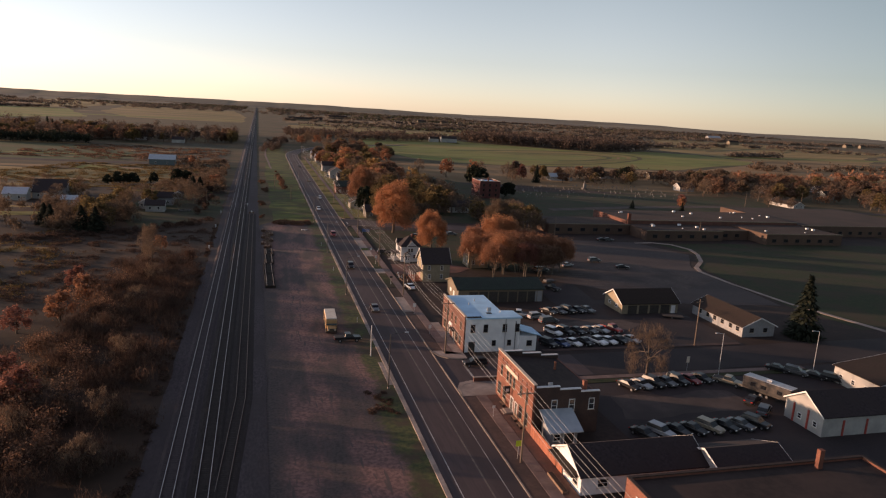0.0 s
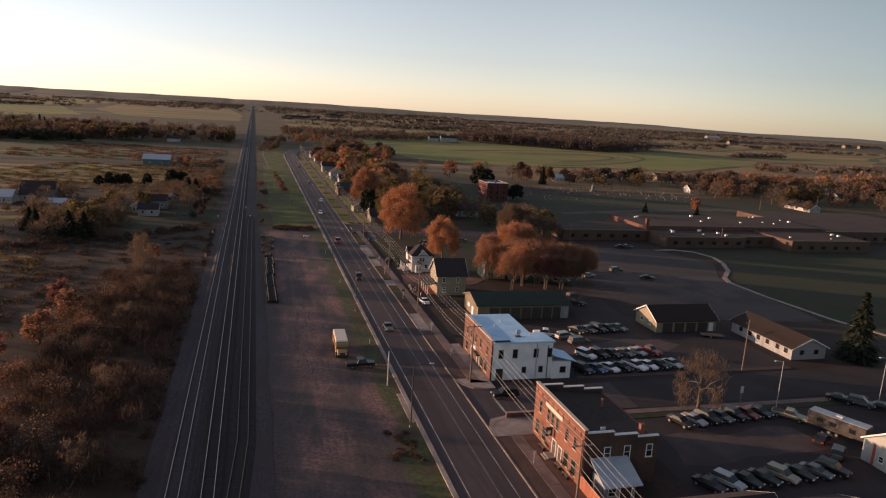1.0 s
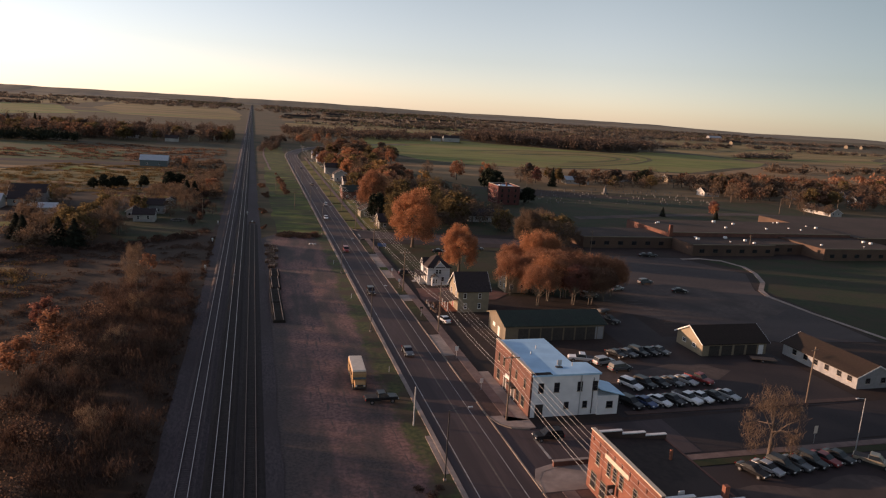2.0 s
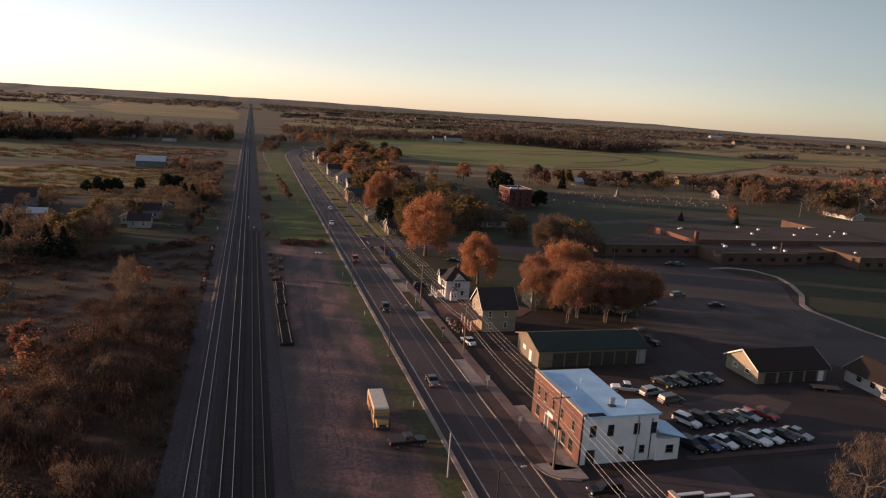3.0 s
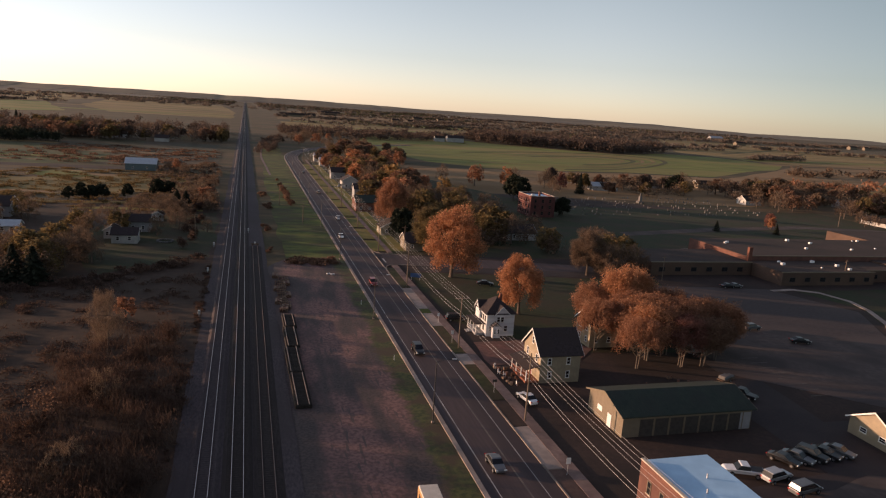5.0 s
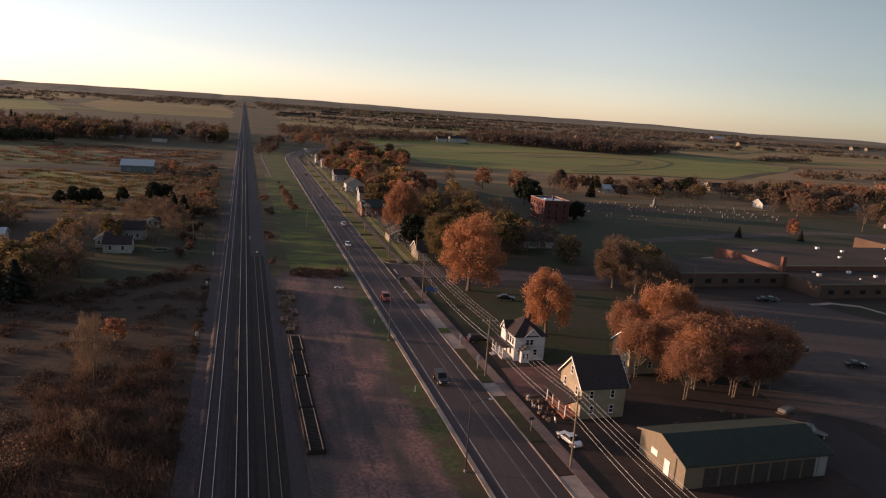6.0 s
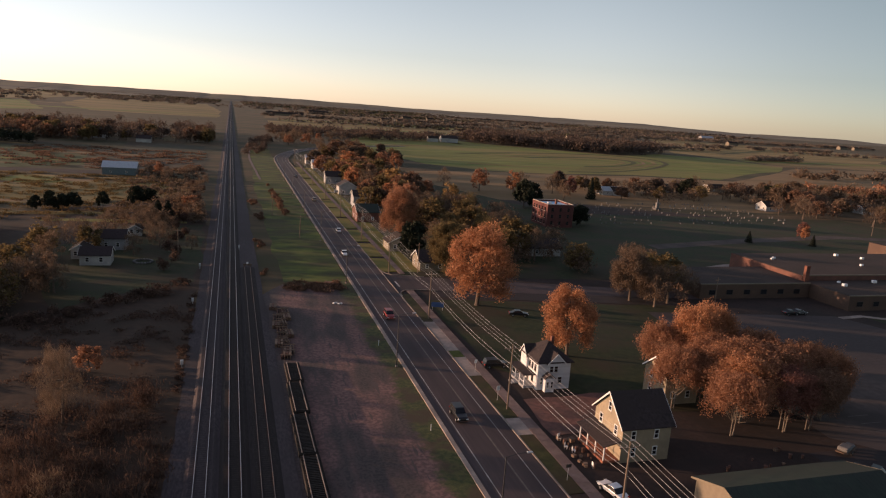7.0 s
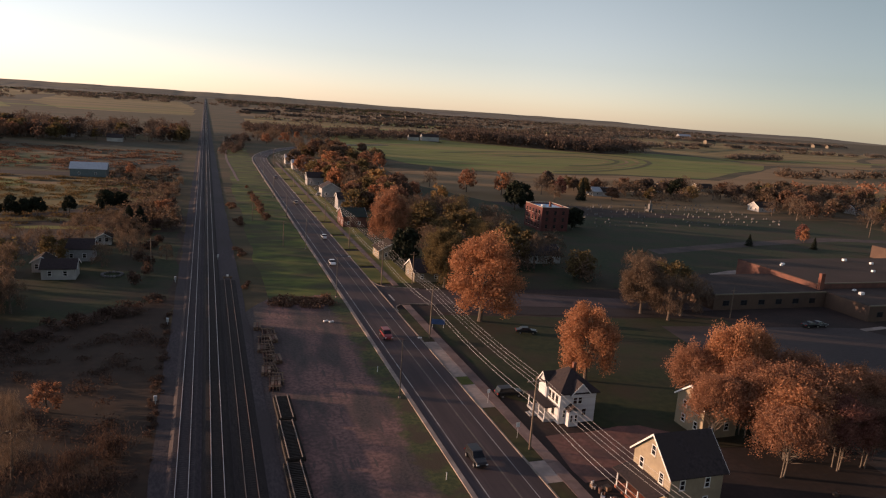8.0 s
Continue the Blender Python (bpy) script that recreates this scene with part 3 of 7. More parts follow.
def rail_mesh(y0, y1, x=0.0, z=0.0):
    n = len(RAIL)
    v = [(x + a, y0, z + b) for a, b in RAIL] + [(x + a, y1, z + b) for a, b in RAIL]
    f = [(i, (i + 1) % n, n + (i + 1) % n, n + i) for i in range(n)] + [tuple(range(n))[::-1], tuple(range(n, 2 * n))]
    return v, f

TIE = pydata("tie", *(lambda bm: ([v.co[:] for v in bm.verts], [tuple(v.index for v in f.verts) for f in bm.faces]))((lambda b: (b.verts.index_update(), b)[1])(B((-1.3, 1.3, -0.115, 0.115, -0.1, 0.06)))))
TIE_GREY = TIE.copy()
TIE_GREY.name = "tie"

def track(x, y0, y1, steel, bed, zt, label, tie_to=330):
    wood = M["tie_grey"] if bed == "ballast" else M["tie"]
    tie_me = TIE_GREY if bed == "ballast" else TIE
    t = thing("railway_track", (x, 0, 0), label=label, category="railway track")
    bm = bmesh.new()
    n = int((y1 - y0) / 60) + 1
    prof = [(-2.0, 0.0), (-1.45, zt - 0.02), (1.45, zt - 0.02), (2.0, 0.0)]
    ys = [y0 + (y1 - y0) * i / n for i in range(n + 1)]
    rows = [[bm.verts.new((px, y, 0.12 + pz if pz else 0.1)) for px, pz in prof] for y in ys]
    for a, b in zip(rows, rows[1:]):
        for k in range(3):
            bm.faces.new((a[k], a[k + 1], b[k + 1], b[k]))
    part("trackbed", bm, M[bed], t, "dark stone trackbed" if bed != "ballast" else "grey stone trackbed")
    for sx in (-0.7535, 0.7535):
        me = pydata("rail", *rail_mesh(y0, y1, sx, 0.12 + zt))
        me.materials.append(M[steel])
        me.materials.append(M["rust"])
        for f in me.polygons:
            f.material_index = 0 if f.center.z > 0.12 + zt + 0.145 else 1
        piece("rail", me, None, t, "steel rail with polished head")
    ties = [y0 + 0.55 * k for k in range(int((min(y1, tie_to) - y0) / 0.55))]
    near = [y for y in ties if 75 <= y < 75 + 0.55 * 150]
    for y in near:
        piece("tie", tie_me, wood, t, at=Matrix.Translation((0, y, 0.12 + zt - 0.07)))
    v, f = [], []
    for y in ties:
        if not 75 <= y < 75 + 0.55 * 150:
            b = len(v)
            v += [(a * 1.3, y + c * 0.115, 0.12 + zt - 0.07 + d) for d in (-0.08, 0.06) for a, c in ((-1, -1), (1, -1), (1, 1), (-1, 1))]
            f += [(b + 4, b + 5, b + 6, b + 7), (b, b + 1, b + 5, b + 4), (b + 1, b + 2, b + 6, b + 5), (b + 2, b + 3, b + 7, b + 6), (b + 3, b, b + 4, b + 7)]
    tagged(piece("sleeper_rest", pydata("sleeper_rest", v, f), wood, t), kind="stuff")
    return t

track(*TRACKS[0], "main line with shiny rails on grey ballast")
track(*TRACKS[1], "main line with shiny rails on dark oily ballast")
track(-2.6, 112, 306, "rail_old", "ballast_dark", 0.16, "rusty siding track with dull rails", 306)
turnout = track(0, 0, 60, "rail_old", "ballast_dark", 0.15, "rusty turnout leading from the siding to the main line", 60)
turnout.matrix_world = pose(-6.2, 52.3, 0, 0, 0, -3.45)

ribbon("kerb_east", 5.05, 5.3, 0.24, M["kerb"], "pale concrete kerb of the main road", 0.2)

# boulevard between road and sidewalk
def slab(name, x0, x1, y0, y1, z, material, label):
    return tagged(part(name, B((x0, x1, y0, y1, -0.1, z)), M[material]), label, name.split("_")[-1], kind="structure")

JOINT = 2.4
def sidewalk(y0, y1, x0=37.3, x1=39.2):
    s = tagged(new("sidewalk"), "pale concrete sidewalk slabs beside the main road", "sidewalk", kind="structure")
    me = pydata("slab", *(lambda bm: ([v.co[:] for v in bm.verts], [tuple(v.index for v in f.verts) for f in bm.faces]))((lambda q: (q.verts.index_update(), q)[1])(B((0, x1 - x0, 0.02, JOINT - 0.02, -0.1, 0.0)))))
    me.materials.append(M["slab"])
    for k in range(int((y1 - y0) / JOINT)):
        piece("slab", me, None, s, at=Matrix.Translation((x0, y0 + k * JOINT, 0.24 + 0.008 * math.sin(k * 2.3))))

sidewalk(60, 112)
sidewalk(129, 282)
sidewalk(298, 640, 39.6, 41.2)
for y0, y1 in ((182, 198.4), (204.3, 221.9), (254, 277), (301, 318), (321, 341), (344.5, 366), (369, 392), (395.5, 418), (421, 444), (447, 470), (474, 500), (504, 530), (534, 560), (564, 600)):
    x1 = 37.2 if y0 < 290 else 39.5
    slab("verge", 34.86, x1, y0, y1, 0.22, "lawn_dry" if y0 > 290 else "lawn_rough", "grass verge between kerb and sidewalk")
for y0, y1 in ((159, 172), (198.5, 204.2), (222, 253.9)):
    slab("apron", 34.86, 37.28, y0, y1, 0.2, "concrete", "pale concrete driveway apron at the kerb")
slab("verge", 34.9, 37.2, 231.5, 235, 0.26, "lawn", "small grass island in a concrete apron")
slab("verge", 34.86, 37.28, 172.2, 181.8, 0.21, "dirt", "bare earth verge beside the kerb")
slab("terrace", 34.86, 37.28, 62, 108, 0.2, "paver_dark", "dark paved strip along the kerb")
slab("terrace", 34.86, 37.28, 131, 158.8, 0.2, "paver_dark", "dark paved strip along the kerb")
slab("forecourt", 39.24, 41.3, 66, 109, 0.22, "paver", "reddish paved forecourt along brick shop")
slab("forecourt", 39.24, 41.2, 129, 150, 0.22, "concrete", "concrete forecourt of the white building")
JUNCTION = [(34.4, 143), (34.6, 133), (34.9, 130.6), (35.7, 128.2), (37.2, 126.6), (40, 125.8), (64, 126.4), (64, 115.2), (44, 114.7), (38.6, 113.7), (36.6, 113.0), (35.4, 111.2), (34.9, 108), (34.4, 104)]
patch("junction", JUNCTION, 0.104, M["road"], 0, 4, "worn asphalt mouth of the side street")


def kerb_bend(pts, label):
    """Raised kerb following a street corner."""
    v, f = [], []
    for i, (x, y) in enumerate(pts):
        (ax, ay), (bx, by) = pts[max(0, i - 1)], pts[min(len(pts) - 1, i + 1)]
        d = math.hypot(bx - ax, by - ay)
        nx, ny = -(by - ay) / d * 0.13, (bx - ax) / d * 0.13
        v += [(x - nx, y - ny, 0.05), (x - nx, y - ny, 0.27), (x + nx, y + ny, 0.27), (x + nx, y + ny, 0.05)]
    for i in range(len(pts) - 1):
        for k in range(3):
            f.append((4 * i + k, 4 * i + k + 1, 4 * i + k + 5, 4 * i + k + 4))
    tagged(piece("kerb", pydata("kerb", v, f), M["kerb"]), label, "kerb", kind="structure")


kerb_bend(JUNCTION[1:6], "pale kerb curving round a street corner")
kerb_bend(JUNCTION[8:13], "pale kerb curving round a street corner")
patch("corner_walk", [(35.1, 131), (35.2, 129.9), (35.9, 128.4), (37.3, 127.0), (40, 126.2), (41.2, 126.2), (41.2, 128.9), (37.3, 128.9), (37.3, 131)], 0.24, M["concrete"], 0, 4, "pale concrete street corner", 0.2)
kerb_bend([(34.95, 275), (35.1, 277.6), (35.7, 279.4), (36.8, 280.6), (40, 281.2), (46, 280.2)], "pale kerb curving round a junction")
kerb_bend([(34.95, 303), (35.1, 300.8), (35.8, 298.8), (37.2, 297.4), (40, 296.4), (46, 294.8)], "pale kerb curving round a junction")
slab("apron", 22.9, 23.75, 114.8, 126, 0.14, "concrete", "pale concrete driveway apron at the kerb")
patch("corner_plaza", [(35, 108), (34.9, 111.5), (36, 114), (39, 115), (45, 114.6), (45, 109.2), (41.3, 109.2), (41.3, 108)], 0.26, M["concrete"], 0, 4, "pale concrete street corner", 0.2)
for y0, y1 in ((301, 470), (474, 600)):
    slab("front_lawn", 41.3, 47, y0, y1, 0.1, "lawn_dry", "yellowing front lawn, sunlight in its pale colour")
patch("cross_street", [(34.4, 276), (34.4, 303), (34.9, 301), (35.4, 299.4), (36.6, 297.8), (40, 296), (120, 276), (120, 268), (40, 281.4), (36.2, 280.2), (35.2, 278.8)], 0.105, M["road"], 0, 5, "asphalt side street joining the main road")
patch("curving_path", [(150, 247.5), (158, 248.5), (164.5, 245), (166.5, 236), (163.8, 227), (157, 215), (148, 205), (145.6, 199), (145.8, 182), (148, 160), (156, 130), (158.1, 130.0), (149.3, 160.0), (147.0, 182.0), (147.0, 198.5), (149.6, 204.5), (158.3, 214.2), (165.2, 226.5), (168.1, 236.0), (165.8, 246.3), (158.5, 250.3), (150.0, 249.3)], 0.16, M["concrete"], 0, 4, "curving pale concrete path along the school lawn", 0.1)
patch("footpath", [(5.5, 640), (6, 700), (9.5, 770), (12, 800), (13.2, 800), (10.5, 765), (7.4, 700), (7, 640), (10, 520), (8.6, 520)], 0.09, M["slab"], 0.2, 8, "narrow pale footpath through grass")

for k, (x0, x1, y, w, kind) in enumerate(((-180, -30, 392, 7, "gold"), (-160, -60, 420, 6, "tan"), (-210, -70, 452, 10, "gold"), (-240, -60, 490, 9, "tan"), (-120, -28, 505, 5, "gold"), (-260, -130, 560, 8, "tan"), (-200, -80, 585, 9, "green"), (-140, -75, 300, 9, "green"), (-180, -80, 318, 6, "gold"), (-120, -28, 640, 8, "tan"), (-300, -150, 700, 12, "gold"), (-70, -24, 378, 6, "green"), (-110, -60, 232, 9, "tan"))):
    patch("grass_strip", [(x0, y - w * 0.4), ((x0 + x1) / 2, y - w * 0.7), (x1, y - w * 0.2), (x1, y + w * 0.3), ((x0 + x1) / 2, y + w * 0.6), (x0, y + w * 0.5)], 0.05 + 0.004 * k, M["field_" + kind], 2.0, 5, "strip of dry autumn grass in a meadow", seed=60 + k)

LOOP = [(262, 822), (330, 868), (393, 895), (440, 908), (471, 901), (488, 878), (484, 848), (468, 818), (447, 793), (420, 764), (396, 742), (360, 716), (330, 697), (300, 690)]
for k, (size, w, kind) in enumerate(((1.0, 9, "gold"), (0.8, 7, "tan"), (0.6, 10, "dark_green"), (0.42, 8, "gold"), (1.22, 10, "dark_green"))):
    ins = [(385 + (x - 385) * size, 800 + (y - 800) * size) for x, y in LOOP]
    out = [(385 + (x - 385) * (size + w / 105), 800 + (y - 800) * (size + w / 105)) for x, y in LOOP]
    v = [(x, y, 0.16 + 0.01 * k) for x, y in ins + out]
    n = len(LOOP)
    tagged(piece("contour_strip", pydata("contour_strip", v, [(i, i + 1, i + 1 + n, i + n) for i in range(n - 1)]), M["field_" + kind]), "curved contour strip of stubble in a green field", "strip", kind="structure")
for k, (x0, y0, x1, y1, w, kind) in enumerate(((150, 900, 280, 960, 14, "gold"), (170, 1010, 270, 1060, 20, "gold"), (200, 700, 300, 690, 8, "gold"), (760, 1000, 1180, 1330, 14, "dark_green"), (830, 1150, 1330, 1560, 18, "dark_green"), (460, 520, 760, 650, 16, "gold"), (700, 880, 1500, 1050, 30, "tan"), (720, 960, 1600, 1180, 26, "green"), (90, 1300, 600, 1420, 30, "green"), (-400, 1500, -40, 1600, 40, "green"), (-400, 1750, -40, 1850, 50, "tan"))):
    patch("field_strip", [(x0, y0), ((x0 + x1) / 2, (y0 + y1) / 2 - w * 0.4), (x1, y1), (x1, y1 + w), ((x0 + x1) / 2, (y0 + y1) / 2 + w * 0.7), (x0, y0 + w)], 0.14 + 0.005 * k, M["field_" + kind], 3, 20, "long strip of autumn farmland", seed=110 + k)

slab("stop_line", 36.2, 36.65, 284.5, 290, 0.112, "white_line", "white stop line painted at a junction")
slab("stop_line", 39.3, 39.7, 116.6, 122.8, 0.114, "white_line", "white stop line painted at a junction")

patch("worn_lot", [(90, 195), (97, 216), (112, 220), (135, 206), (142, 186), (124, 174), (104, 180)], 0.068, M["dirt_pale"], 2.0, 4, "pale worn gravel across a school car park", seed=71)
patch("worn_lot", [(60, 96), (62, 104), (86, 105), (88, 97)], 0.058, M["dirt_pale"], 1.2, 3, "worn dusty lane in a car park", seed=72)
patch("worn_lot", [(60, 141.5), (61, 147), (88, 150), (92, 145), (86, 141)], 0.058, M["dirt_pale"], 1.2, 3, "worn dusty lane between parked cars", seed=73)
slab("side_walk", 56, 112, 113.0, 114.5, 0.16, "slab", "narrow pale sidewalk along the side street")
slab("side_walk", 59, 108, 128.6, 129.9, 0.16, "paver_dark", "narrow dark sidewalk along the side street")
slab("side_verge", 60, 112, 111.2, 112.9, 0.12, "lawn_shade", "dark grass verge along the side street")

# ---- buildings ----
FACES = {"W": (0, -1), "E": (0, 1), "S": (1, -1), "N": (1, 1)}


def on_face(face, dims, u, z0, w, h, d0, d1):
    """Box on a wall face: u along the wall from its lower end, d0..d1 outward."""
    x0, x1, y0, y1 = dims
    if face == "W":
        return (x0 - d1, x0 - d0, y0 + u - w / 2, y0 + u + w / 2, z0, z0 + h)
    if face == "E":
        return (x1 + d0, x1 + d1, y0 + u - w / 2, y0 + u + w / 2, z0, z0 + h)
    if face == "S":
        return (x0 + u - w / 2, x0 + u + w / 2, y0 - d1, y0 - d0, z0, z0 + h)
    return (x0 + u - w / 2, x0 + u + w / 2, y1 + d0, y1 + d1, z0, z0 + h)


def window(parent, face, dims, u, z0, w, h, frame_mat="trim_white", sill=True, mid=True):
    t = 0.09
    wf = part("window", B(on_face(face, dims, u - w / 2 + t / 2, z0, t, h, 0, 0.07), on_face(face, dims, u + w / 2 - t / 2, z0, t, h, 0, 0.07),
                          on_face(face, dims, u, z0, w - 2 * t, t, 0, 0.07), on_face(face, dims, u, z0 + h - t, w - 2 * t, t, 0, 0.07),
                          *([on_face(face, dims, u, z0 + h / 2 - 0.03, w - 2 * t, 0.06, 0, 0.06)] if mid else [])), M[frame_mat], parent, "framed window")
    part("pane", B(on_face(face, dims, u, z0 + t, w - 2 * t, h - 2 * t, 0.005, 0.02)), M["glass"], wf, "dark reflecting glass")
    if sill:
        part("sill", B(on_face(face, dims, u, z0 - 0.08, w + 0.16, 0.08, 0, 0.12)), M["stone"], wf)


def door(parent, face, dims, u, w, h, material="dark_void", z0=0.0):
    d = part("door", B(on_face(face, dims, u, z0, w, h, 0.0, 0.05)), M[material], parent)
    part("door_frame", B(on_face(face, dims, u - w / 2 - 0.06, z0, 0.12, h + 0.12, 0, 0.08), on_face(face, dims, u + w / 2 + 0.06, z0, 0.12, h + 0.12, 0, 0.08), on_face(face, dims, u, z0 + h, w, 0.12, 0, 0.08)), M["trim_white"], d)


def garage_door(parent, face, dims, u, w, h, material="dark_void"):
    d = part("garage_door", B(on_face(face, dims, u, 0, w, h, 0.0, 0.04)), M[material], parent)
    for k in range(1, 4):
        part("panel", B(on_face(face, dims, u, h * k / 4 - 0.5 * h / 4 - 0.32 * h / 4 * 1.2, w - 0.3, h / 4 * 0.76, 0.04, 0.06)), M[material], d)


def gable_wall(x0, x1, y0, y1, h, ridge_h, axis, z0=0.0):
    """Closed body with gables; axis is the way the ridge runs."""
    bm = bmesh.new()
    if axis == "x":
        ym = (y0 + y1) / 2
        prof = [(y0, z0), (y1, z0), (y1, h), (ym, ridge_h), (y0, h)]
        a = [bm.verts.new((x0, p, q)) for p, q in prof]
        b = [bm.verts.new((x1, p, q)) for p, q in prof]
    else:
        xm = (x0 + x1) / 2
        prof = [(x0, z0), (x1, z0), (x1, h), (xm, ridge_h), (x0, h)]
        a = [bm.verts.new((p, y0, q)) for p, q in prof]
        b = [bm.verts.new((p, y1, q)) for p, q in prof]
    bm.faces.new(a)
    bm.faces.new(b[::-1])
    for i in range(5):
        j = (i + 1) % 5
        bm.faces.new((a[i], b[i], b[j], a[j]))
    bmesh.ops.recalc_face_normals(bm, faces=bm.faces[:])
    return bm


def gable_roof(x0, x1, y0, y1, h, ridge_h, axis, over=0.5, thick=0.18):
    """Two slabs meeting at the ridge, one mesh."""
    bm = bmesh.new()
    half = (y1 - y0) / 2 if axis == "x" else (x1 - x0) / 2
    s = (ridge_h - h) / half
    ez = h - s * over
    if axis == "x":
        lo, hi, m = y0 - over, y1 + over, (y0 + y1) / 2
        e0, e1 = x0 - over, x1 + over
    else:
        lo, hi, m = x0 - over, x1 + over, (x0 + x1) / 2
        e0, e1 = y0 - over, y1 + over
    prof = [(lo, ez + 0.02), (m, ridge_h + 0.02), (hi, ez + 0.02), (hi, ez + thick), (m, ridge_h + thick + 0.04), (lo, ez + thick)]
    rows = []
    for e in (e0, e1):
        rows.append([bm.verts.new((e, p, q) if axis == "x" else (p, e, q)) for p, q in prof])
    n = 6
    for i in range(n):
        j = (i + 1) % n
        bm.faces.new((rows[0][i], rows[0][j], rows[1][j], rows[1][i]))
    for r in rows:
        bm.faces.new((r[0], r[1], r[4], r[5]))
        bm.faces.new((r[1], r[2], r[3], r[4]))
    bmesh.ops.recalc_face_normals(bm, faces=bm.faces[:])
    return bm


def barge(parent, x0, x1, y0, y1, h, ridge_h, axis, over=0.5, ends=(0, 1), material="trim_white"):
    """Pale boards along the gable's slopes, just proud of the roof's end."""
    half = (y1 - y0) / 2 if axis == "x" else (x1 - x0) / 2
    s = (ridge_h - h) / half
    for e in ends:
        bm = bmesh.new()
        c = ((x0 - over, x1 + over) if axis == "x" else (y0 - over, y1 + over))[e]
        d = -0.04 if e == 0 else 0.04
        m = (y0 + y1) / 2 if axis == "x" else (x0 + x1) / 2
        for sg in (-1, 1):
            pts = [(m, ridge_h + 0.24), (m + sg * (half + over), h - s * over + 0.2), (m + sg * (half + over), h - s * over - 0.06), (m, ridge_h - 0.06)]
            f = [bm.verts.new((c + d, p, q) if axis == "x" else (p, c + d, q)) for p, q in pts]
            k = [bm.verts.new((c, p, q) if axis == "x" else (p, c, q)) for p, q in pts]
            bm.faces.new(f)
            bm.faces.new(k[::-1])
            for i in range(4):
                bm.faces.new((f[i], k[i], k[(i + 1) % 4], f[(i + 1) % 4]))
        bmesh.ops.recalc_face_normals(bm, faces=bm.faces[:])
        part("barge_board", bm, M[material], parent)


def house(name, label, dims, h, ridge_h, axis, wall, roof, over=0.5, trim=True, loc=None, rz=0, category="house"):
    """Gabled building; dims in the world, or about loc when a turn is given."""
    t = thing(name, (loc[0], loc[1], 0) if loc else (0, 0, 0), rz, label, category)
    part("wall", gable_wall(*dims, h, ridge_h, axis), M[wall], t)
    part("roof", gable_roof(*dims, h, ridge_h, axis, over), M[roof], t, "%s roof" % M[roof].name.replace("_", " "))
    if trim:
        barge(t, *dims, h, ridge_h, axis, over)
    return t


def flat_building(name, label, dims, h, wall, roof, parapet=0.6, coping="stone", category="building", thick=0.35):
    x0, x1, y0, y1 = dims
    t = thing(name, (0, 0, 0), 0, label, category)
    for w in ((x0, x0 + thick, y0, y1), (x1 - thick, x1, y0, y1), (x0 + thick, x1 - thick, y0, y0 + thick), (x0 + thick, x1 - thick, y1 - thick, y1)):
        part("wall", B((*w, 0, h + parapet)), M[wall], t)
    part("roof", B((x0 + thick, x1 - thick, y0 + thick, y1 - thick, h - 0.25, h)), M[roof], t)
    if coping:
        c, o = 0.12, 0.06
        z = h + parapet
        part("coping", B((x0 - o, x0 + thick + o, y0 - o, y1 + o, z, z + c), (x1 - thick - o, x1 + o, y0 - o, y1 + o, z, z + c), (x0 + thick + o, x1 - thick - o, y0 - o, y0 + thick + o, z, z + c), (x0 + thick + o, x1 - thick - o, y1 - thick - o, y1 + o, z, z + c)), M[coping], t)
    return t



# brick shop on the corner of the side street: parapets step down towards the back
X0, X1, Y0, Y1 = 41.3, 52.6, 92.4, 109.0
D = (X0, X1, Y0, Y1)
shop = thing("brick_shop", (0, 0, 0), 0, "two-storey red brick corner shop with dark flat roof", "shop")
part("front_wall", B((X0, X0 + 0.4, Y0, Y1, 0, 8.45)), M["brick"], shop, "red brick front wall")
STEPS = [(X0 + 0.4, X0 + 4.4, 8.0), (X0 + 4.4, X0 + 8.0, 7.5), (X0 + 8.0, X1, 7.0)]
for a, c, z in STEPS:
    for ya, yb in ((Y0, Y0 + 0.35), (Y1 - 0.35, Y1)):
        # side walls get the darkened brick, so their shade is painted in
        w = part("side_wall", B((a, c, ya, yb, 0, z)), M["brick_shade"], shop, "brick side wall with shade in its colour")
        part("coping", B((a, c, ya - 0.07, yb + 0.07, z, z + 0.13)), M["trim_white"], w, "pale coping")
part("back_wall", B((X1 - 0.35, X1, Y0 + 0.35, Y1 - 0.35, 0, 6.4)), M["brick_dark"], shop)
part("front_coping", B((X0 - 0.1, X0 + 0.5, Y0 - 0.06, Y1 + 0.06, 8.45, 8.6)), M["stone"], shop, "pale stone coping")
bm = bmesh.new()
vs = [bm.verts.new(p) for p in ((X0 + 0.4, Y0 + 0.35, 7.4), (X1 - 0.35, Y0 + 0.35, 6.35), (X1 - 0.35, Y1 - 0.35, 6.35), (X0 + 0.4, Y1 - 0.35, 7.4))]
bm.faces.new(vs)
r = bmesh.ops.extrude_face_region(bm, geom=bm.faces[:])
for v in [g for g in r["geom"] if isinstance(g, bmesh.types.BMVert)]:
    v.co.z -= 0.3
bmesh.ops.recalc_face_normals(bm, faces=bm.faces[:])
part("roof", bm, M["tar_roof"], shop, "dark tar flat roof")
for u in (2.4, 5.0, 8.2, 9.8, 11.3, 14.2):
    window(shop, "W", D, u, 4.5, 0.95, 1.9, "tan_siding")
for u in (2.2, 4.6, 12.2, 14.8):
    window(shop, "W", D, u, 0.9, 1.5, 2.2, "tan_siding")
door(shop, "W", D, 8.6, 1.2, 2.4, z0=0.3)
door(shop, "W", D, 6.6, 1.0, 2.3, z0=0.3)
